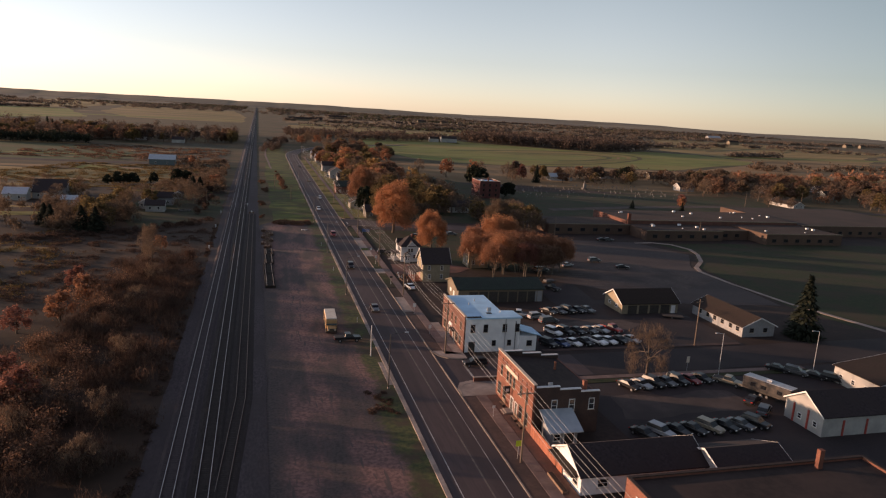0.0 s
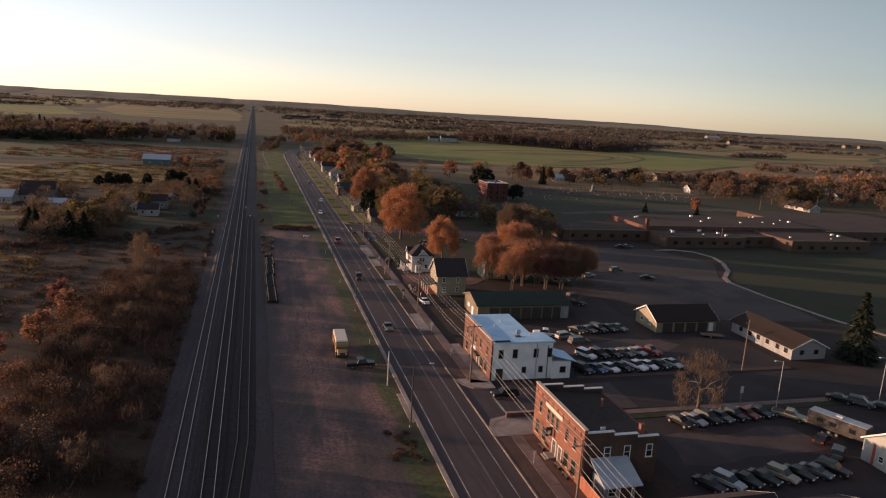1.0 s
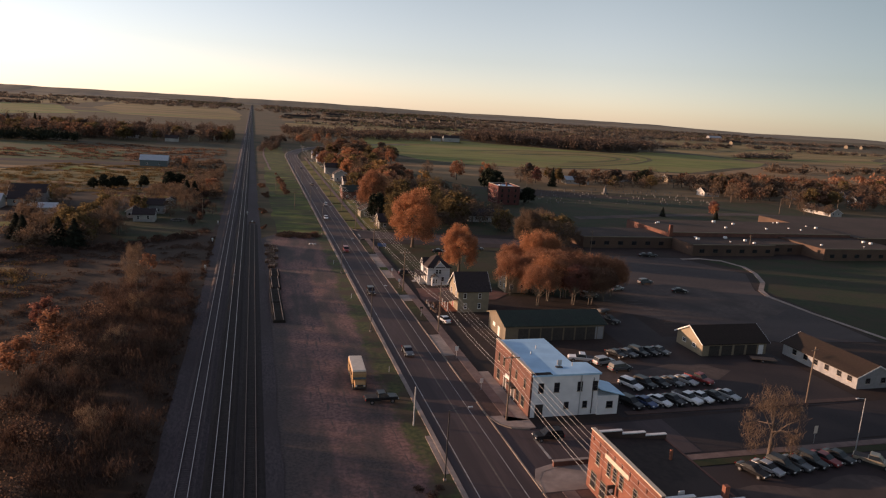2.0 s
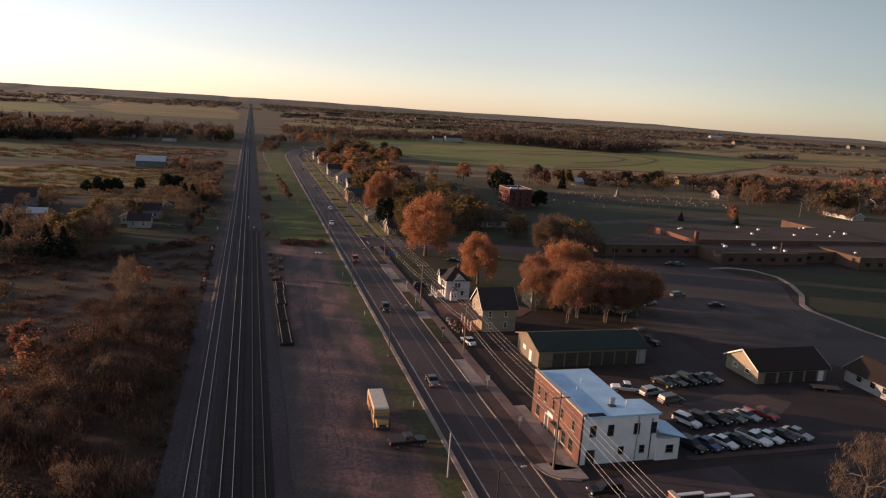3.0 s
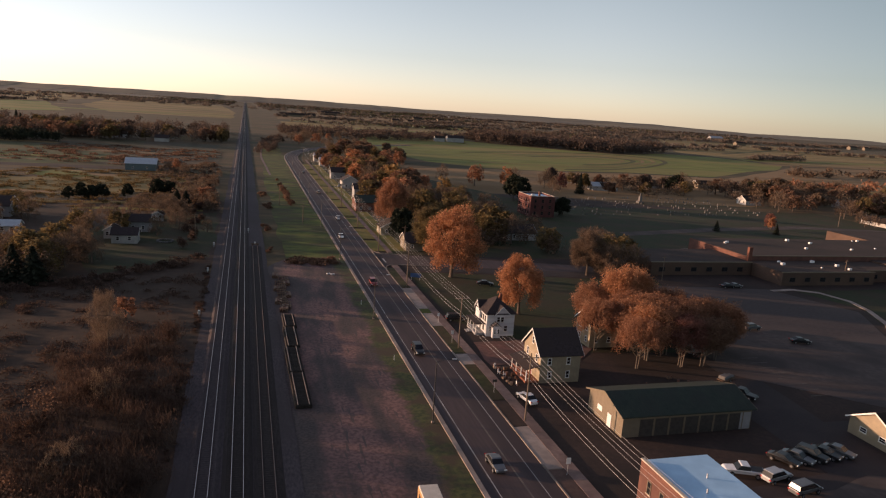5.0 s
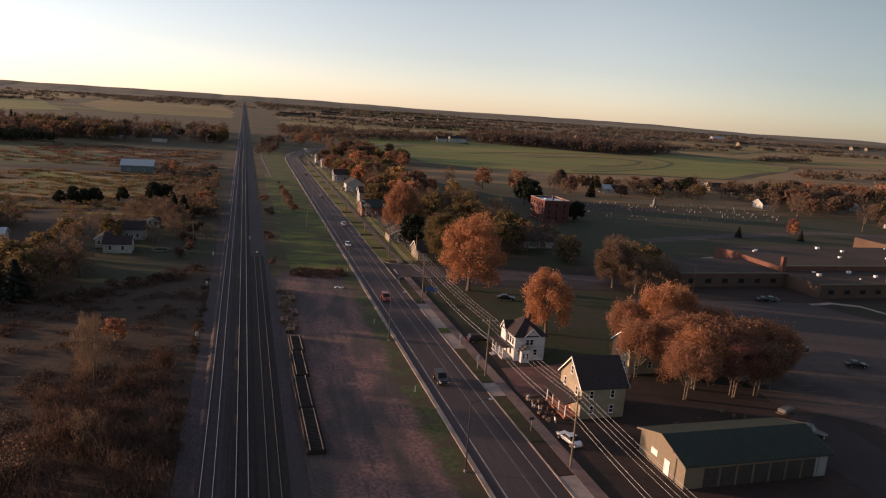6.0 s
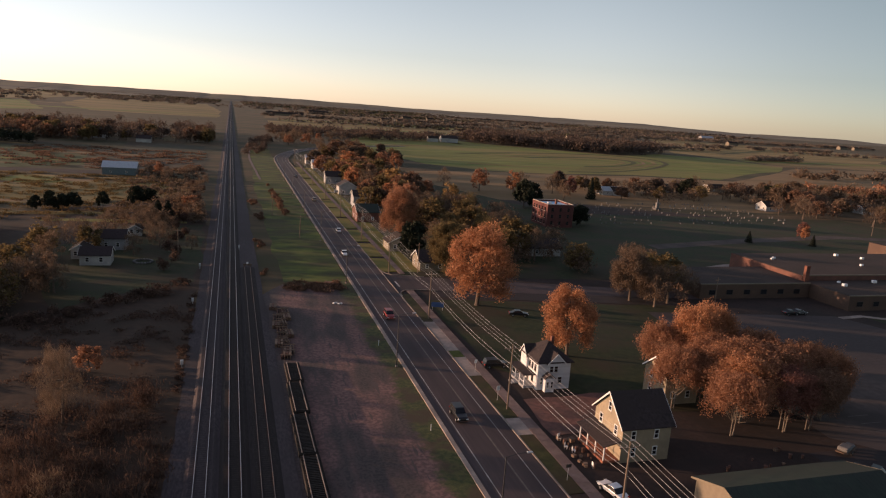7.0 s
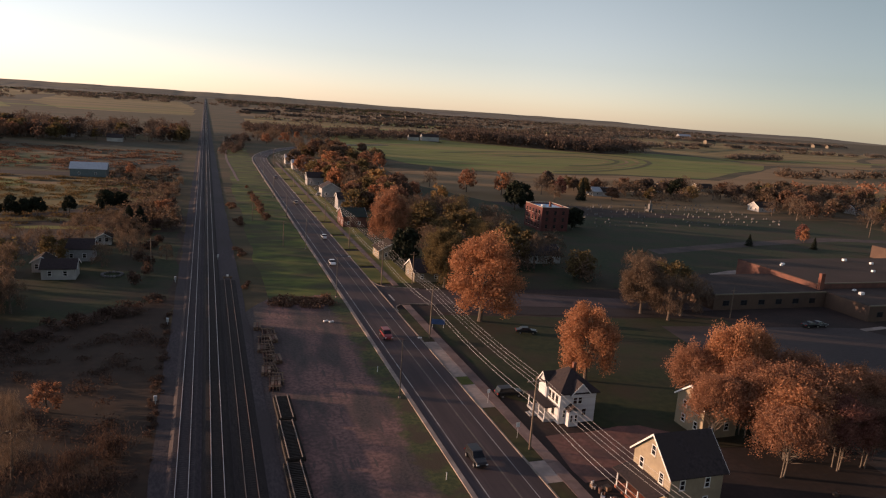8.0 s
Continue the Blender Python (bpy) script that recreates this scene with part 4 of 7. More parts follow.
for k in range(9):
    part("corbel", B((X0 - 0.1, X0, Y0 + 0.9 + k * 1.85, Y0 + 1.15 + k * 1.85, 7.2, 7.75)), M["brick_dark"], shop)
part("name_board", B((X0 - 0.12, X0, Y0 + 6.6, Y0 + 12.4, 6.55, 7.15)), M["stone"], shop, "long pale sign board without lettering")
sg = part("hanging_sign", B((X0 - 1.3, X0 - 0.2, Y0 + 9.1, Y0 + 9.22, 3.2, 4.6), bev=0.03), M["dark_void"], shop, "black hanging sign board")
part("emblem", B((X0 - 1.0, X0 - 0.5, Y0 + 9.06, Y0 + 9.1, 3.6, 4.1), bev=0.02), M["trim_white"], sg)
part("stoop", B((X0 - 1.2, X0, Y0 + 7.7, Y0 + 9.5, 0.2, 0.5), (X0 - 1.6, X0 - 1.2, Y0 + 7.7, Y0 + 9.5, 0.2, 0.36)), M["concrete"], shop)
for u in (3.6, 6.6, 10.0):
    window(shop, "S", D, u, 4.0, 1.0, 1.9)
part("chimney", B((X0 + 8.6, X0 + 9.2, Y0 + 0.4, Y0 + 1.0, 6.5, 8.6)), M["brick"], shop, "brick chimney")
part("roof_vent", B((X0 + 8.0, X0 + 8.3, Y1 - 6.3, Y1 - 6.0, 6.6, 8.0)), M["red_wood"], shop, "rusty red roof pipe")
part("satellite_dish", B((X0 + 2.6, X0 + 3.4, Y0 + 0.6, Y0 + 0.8, 7.6, 8.5), bev=0.06), M["metal_grey"], shop)

# porch with a metal roof at the shop's side, and a red board fence
pc = thing("side_porch", (43.0, 88.6, 0), 0, "enclosed side porch with grey-blue metal roof", "porch")
part("wall", B((0, 4.4, 0, 3.6, 0, 2.6)), M["grey_siding"], pc)
bm = bmesh.new()
vs = [(-0.6, -0.8, 2.5), (5.0, -0.8, 2.5), (5.0, 3.75, 4.3), (-0.6, 3.75, 4.3)]
lo = [bm.verts.new(v) for v in vs]
hi = [bm.verts.new((a, b_, c + 0.14)) for a, b_, c in vs]
bm.faces.new(lo[::-1])
bm.faces.new(hi)
for i in range(4):
    bm.faces.new((lo[i], lo[(i + 1) % 4], hi[(i + 1) % 4], hi[i]))
part("roof", bm, M["metal_roof"], pc, "grey-blue metal roof")
window(pc, "S", (0, 4.4, 0, 3.6), 1.0, 0.9, 1.2, 1.2)
door(pc, "S", (0, 4.4, 0, 3.6), 3.0, 1.6, 2.1)
fence = thing("board_fence", (41.3, 80.6, 0), 0, "red-brown wooden board fence along the sidewalk", "fence")
bd = pydata("board", *(lambda bm: ([v.co[:] for v in bm.verts], [tuple(v.index for v in f.verts) for f in bm.faces]))((lambda q: (q.verts.index_update(), q)[1])(B((-0.02, 0.02, 0.0, 0.27, 0.1, 2.1)))))
for k in range(41):
    piece("board", bd, M["red_wood"], fence, at=Matrix.Translation((0, k * 0.285, 0.01 * math.sin(k * 1.7))))
part("rail", B((0.021, 0.1, 0, 11.7, 0.5, 0.6), (0.021, 0.1, 0, 11.7, 1.6, 1.7)), M["red_wood"], fence)

# white-sided building with a brick front and pale roof
wb = thing("white_building", (0, 0, 0), 0, "two-storey white-sided building with brick front and pale roof", "building")
X0, Y0, Y1 = 41.6, 130.0, 147.0
bm = bmesh.new()
OUT = [(X0, Y0), (53.6, Y0), (53.2, 134.4), (50.4, 134.6), (50.6, Y1), (X0, Y1)]
prism(bm, OUT, 0, 7.2)
bmesh.ops.recalc_face_normals(bm, faces=bm.faces[:])
part("wall", bm, M["white_paint"], wb, "white clapboard walls")
bm = bmesh.new()
prism(bm, [(X0 - 0.1, Y0 - 0.25), (53.9, Y0 - 0.25), (53.5, 134.7), (50.7, 134.9), (50.9, Y1 + 0.25), (X0 - 0.1, Y1 + 0.25)], 7.21, 7.5)
part("roof", bm, M["pale_membrane"], wb, "pale blue-grey flat roof")
part("brick_front", B((41.28, X0, Y0 - 0.05, Y1 + 0.05, 0, 7.75)), M["brick_dark"], wb, "red brick front wall")
part("front_coping", B((41.2, X0 + 0.1, Y0 - 0.1, Y1 + 0.1, 7.75, 7.9)), M["stone"], wb, "pale stone coping")
part("tar_patch", B((X0 + 0.2, X0 + 3.4, Y0 - 0.2, Y0 + 0.9, 7.505, 7.515)), M["shingle_brown"], wb, "brown patch on the roof's edge")
DF = (41.28, 53.6, Y0, Y1)
for u in (2.3, 6.2, 9.2, 12.2, 14.8):
    window(wb, "W", DF, u, 4.3, 0.85, 1.7, "tan_siding")
for u in (2.6, 5.0, 14.6):
    window(wb, "W", DF, u, 0.9, 1.5, 2.0, "tan_siding")
door(wb, "W", DF, 11.2, 1.1, 2.4, z0=0.25)
door(wb, "W", DF, 7.2, 1.3, 2.4, z0=0.25)
part("sign_board", B((41.1, 41.28, Y0 + 8.8, Y0 + 10.8, 2.9, 3.5)), M["trim_white"], wb, "white sign board without lettering")
part("awning", B((40.4, 41.28, Y0 + 6.0, Y0 + 8.4, 2.6, 2.9)), M["dark_void"], wb, "dark awning")
DS = (X0, 53.6, Y0, Y1)
for u in (1.6, 4.4, 8.6, 11.4):
    window(wb, "S", DS, u, 4.3, 0.95, 1.7, "dark_void", mid=True)
for u in (6.4, 9.8):
    window(wb, "S", DS, u, 1.3, 0.85, 1.2, "dark_void")
door(wb, "S", DS, 1.5, 1.4, 2.3)
part("drainpipe", B((50.3, 50.42, Y0 - 0.14, Y0 - 0.02, 0.1, 7.2)), M["metal_grey"], wb)
part("meter_pipe", B((52.6, 52.7, Y0 - 0.12, Y0 - 0.02, 0.2, 6.6)), M["lamp_metal"], wb)
an = part("annex", B((53.6, 57.4, Y0 - 0.4, 134.2, 0, 3.4)), M["white_paint"], wb, "low white annex")
bm = bmesh.new()
vs = [(53.62, Y0 - 0.9, 4.7), (58.3, Y0 - 0.9, 3.4), (58.3, 134.8, 3.4), (53.62, 134.8, 4.7)]
lo = [bm.verts.new(v) for v in vs]
hi = [bm.verts.new((a, b_, c + 0.14)) for a, b_, c in vs]
bm.faces.new(lo[::-1])
bm.faces.new(hi)
for i in range(4):
    bm.faces.new((lo[i], lo[(i + 1) % 4], hi[(i + 1) % 4], hi[i]))
part("annex_roof", bm, M["pale_membrane"], an)
window(wb, "S", (53.6, 57.4, Y0 - 0.4, 134.2), 2.2, 1.2, 1.2, 1.2, "dark_void")
dish = part("satellite_dish", B((47.0, 47.9, 132.8, 133.0, 7.9, 8.8), bev=0.08), M["metal_grey"], wb, "round grey dish")
part("dish_base", B((46.9, 48.0, 132.5, 133.3, 7.5, 7.62), (47.4, 47.5, 132.85, 132.95, 7.62, 8.0)), M["lamp_metal"], dish)
for x, y in ((44.8, 139), (50, 133.2), (47, 142)):
    part("vent_pipe", B((x, x + 0.15, y, y + 0.15, 7.5, 8.1)), M["metal_grey"], wb)

# long green-roofed shed
D = (50.6, 74.4, 166.4, 177.4)
gs = house("machine_shed", "long tan shed with dark green metal roof and bays", D, 3.6, 5.3, "x", "tan_siding", "green_metal", 0.5, trim=False, category="shed")
barge(gs, *D, 3.6, 5.3, "x", 0.5, material="tan_siding")
for k in range(7):
    garage_door(gs, "S", D, 4.2 + 2.75 * k, 2.35, 2.9)
    part("post", B(on_face("S", D, 4.2 + 2.75 * k + 1.375, 0, 0.16, 3.1, 0.0, 0.1)), M["tan_siding"], gs)
door(gs, "W", D, 4.0, 1.0, 2.1, "trim_white")
part("notice_board", B(on_face("W", D, 7.2, 1.4, 1.5, 0.9, 0.0, 0.06)), M["trim_white"], gs, "white notice board")
part("end_panel", B(on_face("S", D, 22.6, 0.1, 2.0, 2.9, 0.0, 0.07)), M["grey_siding"], gs, "pale closed end bay")
for k in range(1, 34):
    x = 50.1 + k * 0.73
    bm = bmesh.new()
    rod(bm, (x, 165.95, 3.66), (x, 171.85, 5.49), 0.035, 0.035, 4)
    part("roof_rib", bm, M["green_metal"], gs)

# cream two-storey house
D = (46.2, 54.2, 188.4, 196.2)
ch = house("cream_house", "two-storey cream house with dark steep gable roof", D, 5.6, 9.2, "x", "cream", "shingle", 0.45)
window(ch, "W", D, 3.9, 6.4, 0.9, 1.4)
for u in (1.8, 6.0):
    window(ch, "W", D, u, 3.6, 0.9, 1.5, mid=True)
for u, z in ((1.8, 3.5), (5.6, 3.5), (2.0, 0.9), (5.6, 0.9)):
    window(ch, "S", D, u, z, 0.8, 1.4)
po = part("porch", B((43.6, 46.2, 188.6, 196.0, 0.1, 0.45)), M["red_wood"], ch, "front porch with red deck")
bm = bmesh.new()
vs = [(43.2, 188.2, 2.7), (46.2, 188.2, 3.4), (46.2, 196.4, 3.4), (43.2, 196.4, 2.7)]
lo = [bm.verts.new(v) for v in vs]
hi = [bm.verts.new((a, b_, c + 0.14)) for a, b_, c in vs]
bm.faces.new(lo[::-1])
bm.faces.new(hi)
for i in range(4):
    bm.faces.new((lo[i], lo[(i + 1) % 4], hi[(i + 1) % 4], hi[i]))
part("porch_roof", bm, M["shingle"], po)
for y in (188.8, 191.2, 193.6, 195.8):
    part("post", B((43.7, 43.85, y - 0.07, y + 0.07, 0.45, 2.75)), M["trim_white"], po)
part("railing", B((43.7, 43.8, 188.8, 195.8, 1.2, 1.3)), M["red_wood"], po)
door(ch, "W", D, 4.0, 1.0, 2.1, "red_paint", 0.45)

# white two-storey house with a hipped roof
D = (44.6, 51.8, 214.6, 222.6)
wh = thing("white_house", (0, 0, 0), 0, "two-storey white farmhouse with dark hipped roof and porch", "house")
part("wall", B((D[0], D[1], D[2], D[3], 0, 5.7)), M["house_white"], wh)
bm = bmesh.new()
o = 0.5
base = [bm.verts.new(p) for p in ((D[0] - o, D[2] - o, 5.65), (D[1] + o, D[2] - o, 5.65), (D[1] + o, D[3] + o, 5.65), (D[0] - o, D[3] + o, 5.65))]
fas = [bm.verts.new((v.co.x, v.co.y, 5.85)) for v in base]
r0, r1 = bm.verts.new((48.2, 218.2, 9.0)), bm.verts.new((48.2, 219.2, 9.0))
bm.faces.new(base[::-1])
for i in range(4):
    bm.faces.new((base[i], base[(i + 1) % 4], fas[(i + 1) % 4], fas[i]))
bm.faces.new((fas[0], fas[1], r0))
bm.faces.new((fas[1], fas[2], r1, r0))
bm.faces.new((fas[2], fas[3], r1))
bm.faces.new((fas[3], fas[0], r0, r1))
part("roof", bm, M["shingle"], wh, "dark hipped shingle roof")
for nm, d, axis, ends in (("dormer", (46.6, 50.2, 214.2, 217.6), "y", (0,)), ("front_gable", (44.2, 46.6, 219.2, 222.2), "x", (0,))):
    g = part(nm, gable_wall(*d, 5.72, 7.5, axis, 5.0 if nm == "dormer" else 3.2), M["house_white"], wh, "white gable")
    part("gable_roof", gable_roof(*d, 5.72, 7.5, axis, 0.3), M["shingle"], g)
    barge(g, *d, 5.72, 7.5, axis, 0.3, ends)
for u, z, w in ((3.0, 3.6, 0.9), (4.0, 3.6, 0.9), (5.0, 1.2, 1.0), (1.0, 1.2, 0.7)):
    window(wh, "S", (D[0], D[1], D[2] if z < 3 else 214.2 + 0.4, D[3]), u, z, w, 1.5, "trim_white")
bay = part("bay_window", B((45.8, 47.8, 213.2, 214.6, 0, 2.9), bev=0.05), M["house_white"], wh, "white bay window")
part("bay_roof", gable_roof(45.8, 47.8, 213.2, 214.9, 2.9, 3.7, "y", 0.2), M["shingle"], bay)
window(bay, "S", (45.8, 47.8, 213.2, 214.6), 0.55, 0.9, 0.6, 1.4)
window(bay, "S", (45.8, 47.8, 213.2, 214.6), 1.45, 0.9, 0.6, 1.4)
for u in (1.2, 2.6, 3.9):
    window(wh, "W", D, u, 3.6, 0.8, 1.4, "dark_void")
door(wh, "W", D, 4.4, 1.0, 2.1, z0=0.6)
for u in (2.2, 6.4):
    window(wh, "W", D, u, 1.1, 0.9, 1.4, "dark_void")
po = part("porch", B((42.2, 44.6, 215.6, 222.4, 0.1, 0.6)), M["grey_siding"], wh, "front porch")
part("porch_roof", B((41.9, 44.6, 215.3, 222.7, 2.9, 3.1)), M["shingle"], po)
for y in (215.8, 218.0, 220.2, 222.2):
    part("post", B((42.3, 42.45, y - 0.08, y + 0.08, 0.6, 2.9)), M["trim_white"], po)
part("railing", B((42.3, 42.38, 215.9, 218.0, 1.35, 1.45), (42.3, 42.38, 220.2, 222.1, 1.35, 1.45)), M["trim_white"], po)
part("steps", B((41.4, 42.2, 218.2, 220.0, 0.1, 0.4), (40.8, 41.4, 218.2, 220.0, 0.1, 0.25)), M["grey_siding"], po)
part("chimney", B((49.2, 49.8, 219.0, 219.6, 7.4, 9.6)), M["brick"], wh)
wh.matrix_world = Matrix.Translation((48.2, 214.4, 0)) @ Matrix.Diagonal((0.89, 0.89, 0.89, 1)) @ Matrix.Translation((-48.2, -214.4, 0))

# small house in the grove
D = (65.2, 71.8, 205.4, 212.0)
gh = house("small_house", "small cream house half hidden by rust-coloured trees", D, 5.2, 7.6, "x", "cream", "shingle", 0.4)
for u in (1.6, 4.6):
    window(gh, "W", D, u, 1.0, 0.9, 1.3)
    window(gh, "W", D, u, 3.5, 0.9, 1.2)
    window(gh, "S", D, u, 1.2, 0.9, 1.3)

D = (91.2, 107.6, 153.6, 163.0)
ga = house("garage_block", "low cream garage block with brown shingle roof", D, 2.9, 5.4, "x", "cream", "shingle_brown", 0.5, category="garage")
for k in range(4):
    garage_door(ga, "S", D, 3.0 + 3.2 * k, 2.6, 2.3)
door(ga, "S", D, 15.0, 1.0, 2.1, "white_paint")
for u in (3.0, 6.6):
    window(ga, "W", D, u, 1.2, 1.3, 0.9)
D = (112.0, 121.0, 133.4, 153.4)
# grey siding on pale walls puts the shade on them into the colour
gb = house("long_bungalow", "long low pale bungalow with brown shingle roof, shade in its grey walls", D, 2.7, 4.7, "y", "grey_siding", "shingle_brown", 0.5)
for u in (1.8, 4.4, 7.6, 10.6, 13.4, 16.6):
    window(gb, "W", D, u, 1.1, 1.1, 1.1, "dark_void")
for u in (2.6, 6.4):
    window(gb, "S", D, u, 1.1, 1.1, 1.1, "dark_void")
D = (89.6, 112, 85.0, 93.4)
rw = house("white_garage", "white metal-sided garage with dark roof", D, 3.6, 6.2, "x", "off_white", "shingle", 0.35, category="garage")
for u in (3.2, 6.4):
    part("red_post", B(on_face("W", D, u, 0, 0.35, 3.4, 0.0, 0.12)), M["red_paint"], rw, "red painted door post")
for u in (1.6, 5.0):
    window(rw, "W", D, u, 1.1, 0.9, 1.0)
for u in (4.2, 9.0):
    part("red_post", B(on_face("S", D, u, 0, 0.35, 2.8, 0.0, 0.12)), M["red_paint"], rw, "red painted door post")
D = (112.6, 140, 95.6, 106.4)
rw2 = house("white_garage", "white garage with brown roof beside car park", D, 3.4, 5.2, "y", "off_white", "shingle_brown", 0.35, category="garage")
for u in (3, 6, 9):
    window(rw2, "W", D, u, 1.1, 0.9, 1.0)
D = (41.5, 60.4, 75.2, 83.6)
lb = house("low_shop", "low white shop with dark shingled roof", D, 2.9, 5.1, "x", "white_paint", "shingle", 0.4, category="shop")
part("front_canopy", B((40.2, 41.5, 75.6, 83.2, 2.5, 2.75)), M["shingle_brown"], lb, "brown shingled canopy over the shopfront")
for u in (1.6, 4.2, 6.8):
    window(lb, "W", D, u, 0.8, 1.5, 1.4)
window(lb, "S", D, 3.2, 1.0, 1.6, 1.3)
window(lb, "S", D, 14, 1.0, 1.4, 1.2)
bench = thing("timber_planter", (39.6, 78.2, 0.22), 0, "long timber planter box on the sidewalk", "planter")
part("box", B((-0.4, 0.4, -2.6, 2.6, 0, 0.35)), M["timber"], bench)
part("soil", B((-0.32, 0.32, -2.5, 2.5, 0.35, 0.39)), M["dirt"], bench)
D = (60.8, 72.4, 71.0, 81.0)
lb2 = house("low_shed", "low dark-roofed shed behind the shop", D, 2.8, 4.8, "x", "grey_siding", "shingle", 0.3, category="shed")
D = (43.0, 78, 40.0, 67.0)
bb = flat_building("brick_building", "large red brick building with dark flat roof", D, 7.0, "brick", "tar_roof", 0.3, "tar_roof")
for u in (4, 9, 14, 19, 24):
    window(bb, "W", D, u, 4.2, 1.1, 2.0)
part("chimney", B((69.2, 69.9, 65.2, 65.8, 6.8, 9.6)), M["brick"], bb, "sunlit brick chimney")
part("vent", B((47, 47.4, 60, 60.4, 7, 7.7)), M["metal_grey"], bb)

# school
school = thing("school", (0, 0, 0), 0, "long low tan brick school with gravel flat roofs", "school")
BLOCKS = [("gym_block", (120, 158.6, 268.5, 290), 4.2, "tar_roof"), ("main_block", (158.8, 250, 272, 304), 5.7, "gravel_roof"), ("front_wing", (158.8, 196, 254.5, 271.8), 4.2, "gravel_roof"), ("link_wing", (196.2, 212, 258, 271.8), 4.0, "gravel_roof"), ("east_wing", (212.2, 252, 246.5, 271.8), 4.6, "gravel_roof"), ("far_wing", (250.2, 330, 268, 330), 5.0, "gravel_roof")]
for nm, (x0, x1, y0, y1), h, rf in BLOCKS:
    w = part(nm, B((x0, x1, y0, y1, 0, h)), M["brick_dark"] if nm == "main_block" else M["tan_brick"], school, "low tan brick wing")
    part("flat_roof", B((x0 + 0.3, x1 - 0.3, y0 + 0.3, y1 - 0.3, h, h + 0.12)), M[rf], w, "flat gravel roof")
    part("fascia", B((x0 - 0.1, x1 + 0.1, y0 - 0.1, y0 + 0.28, h, h + 0.3)), M["tan_siding"], w, "tan metal roof edge")
    for k in range(int((x1 - x0) / 6)):
        if nm != "main_block" and (x1 - x0) > 14:
            window(w, "S", (x0, x1, y0, y1), 4 + 6 * k, 1.2, 2.2, 1.5, "dark_void", False, False)
hv = random.Random(3)
for k in range(22):
    x, y, z = hv.uniform(163, 246), hv.uniform(275, 301), 5.8
    if k % 3 == 0:
        x, y, z = hv.uniform(163, 192), hv.uniform(257, 269), 4.3
    if k % 7 == 0:
        x, y, z = hv.uniform(216, 248), hv.uniform(250, 268), 4.7
    s = hv.uniform(0.4, 1.05)
    u = part("roof_unit", B((x, x + s * 1.4, y, y + s, z, z + s * 0.8), bev=0.06), M["white_paint"], school, "white rooftop ventilation unit")
part("chimney", B((158.9, 160.3, 271.0, 272.0, 4.0, 9.0)), M["brick"], school, "brick chimney")

# three-storey brick block
D = (124.5, 137.0, 380.0, 396.0)
rb = flat_building("brick_school", "three-storey dark red brick block with pale coping", D, 9.4, "crimson_brick", "pale_membrane", 0.7, "stone")
for z in (1.2, 4.1, 7.0):
    for u in (2.4, 5.4, 8.4, 11.4, 14):
        window(rb, "W", D, u, z, 1.3, 1.7, "brick_dark")
    for u in (2.4, 6.2, 10):
        window(rb, "S", D, u, z, 1.3, 1.7, "brick_dark", False)
part("stack", B((131.5, 132.3, 387, 387.8, 9.4, 11.6)), M["brick"], rb)
part("roof_unit", B((127, 128.6, 385, 386.6, 9.4, 10.4)), M["trim_white"], rb)

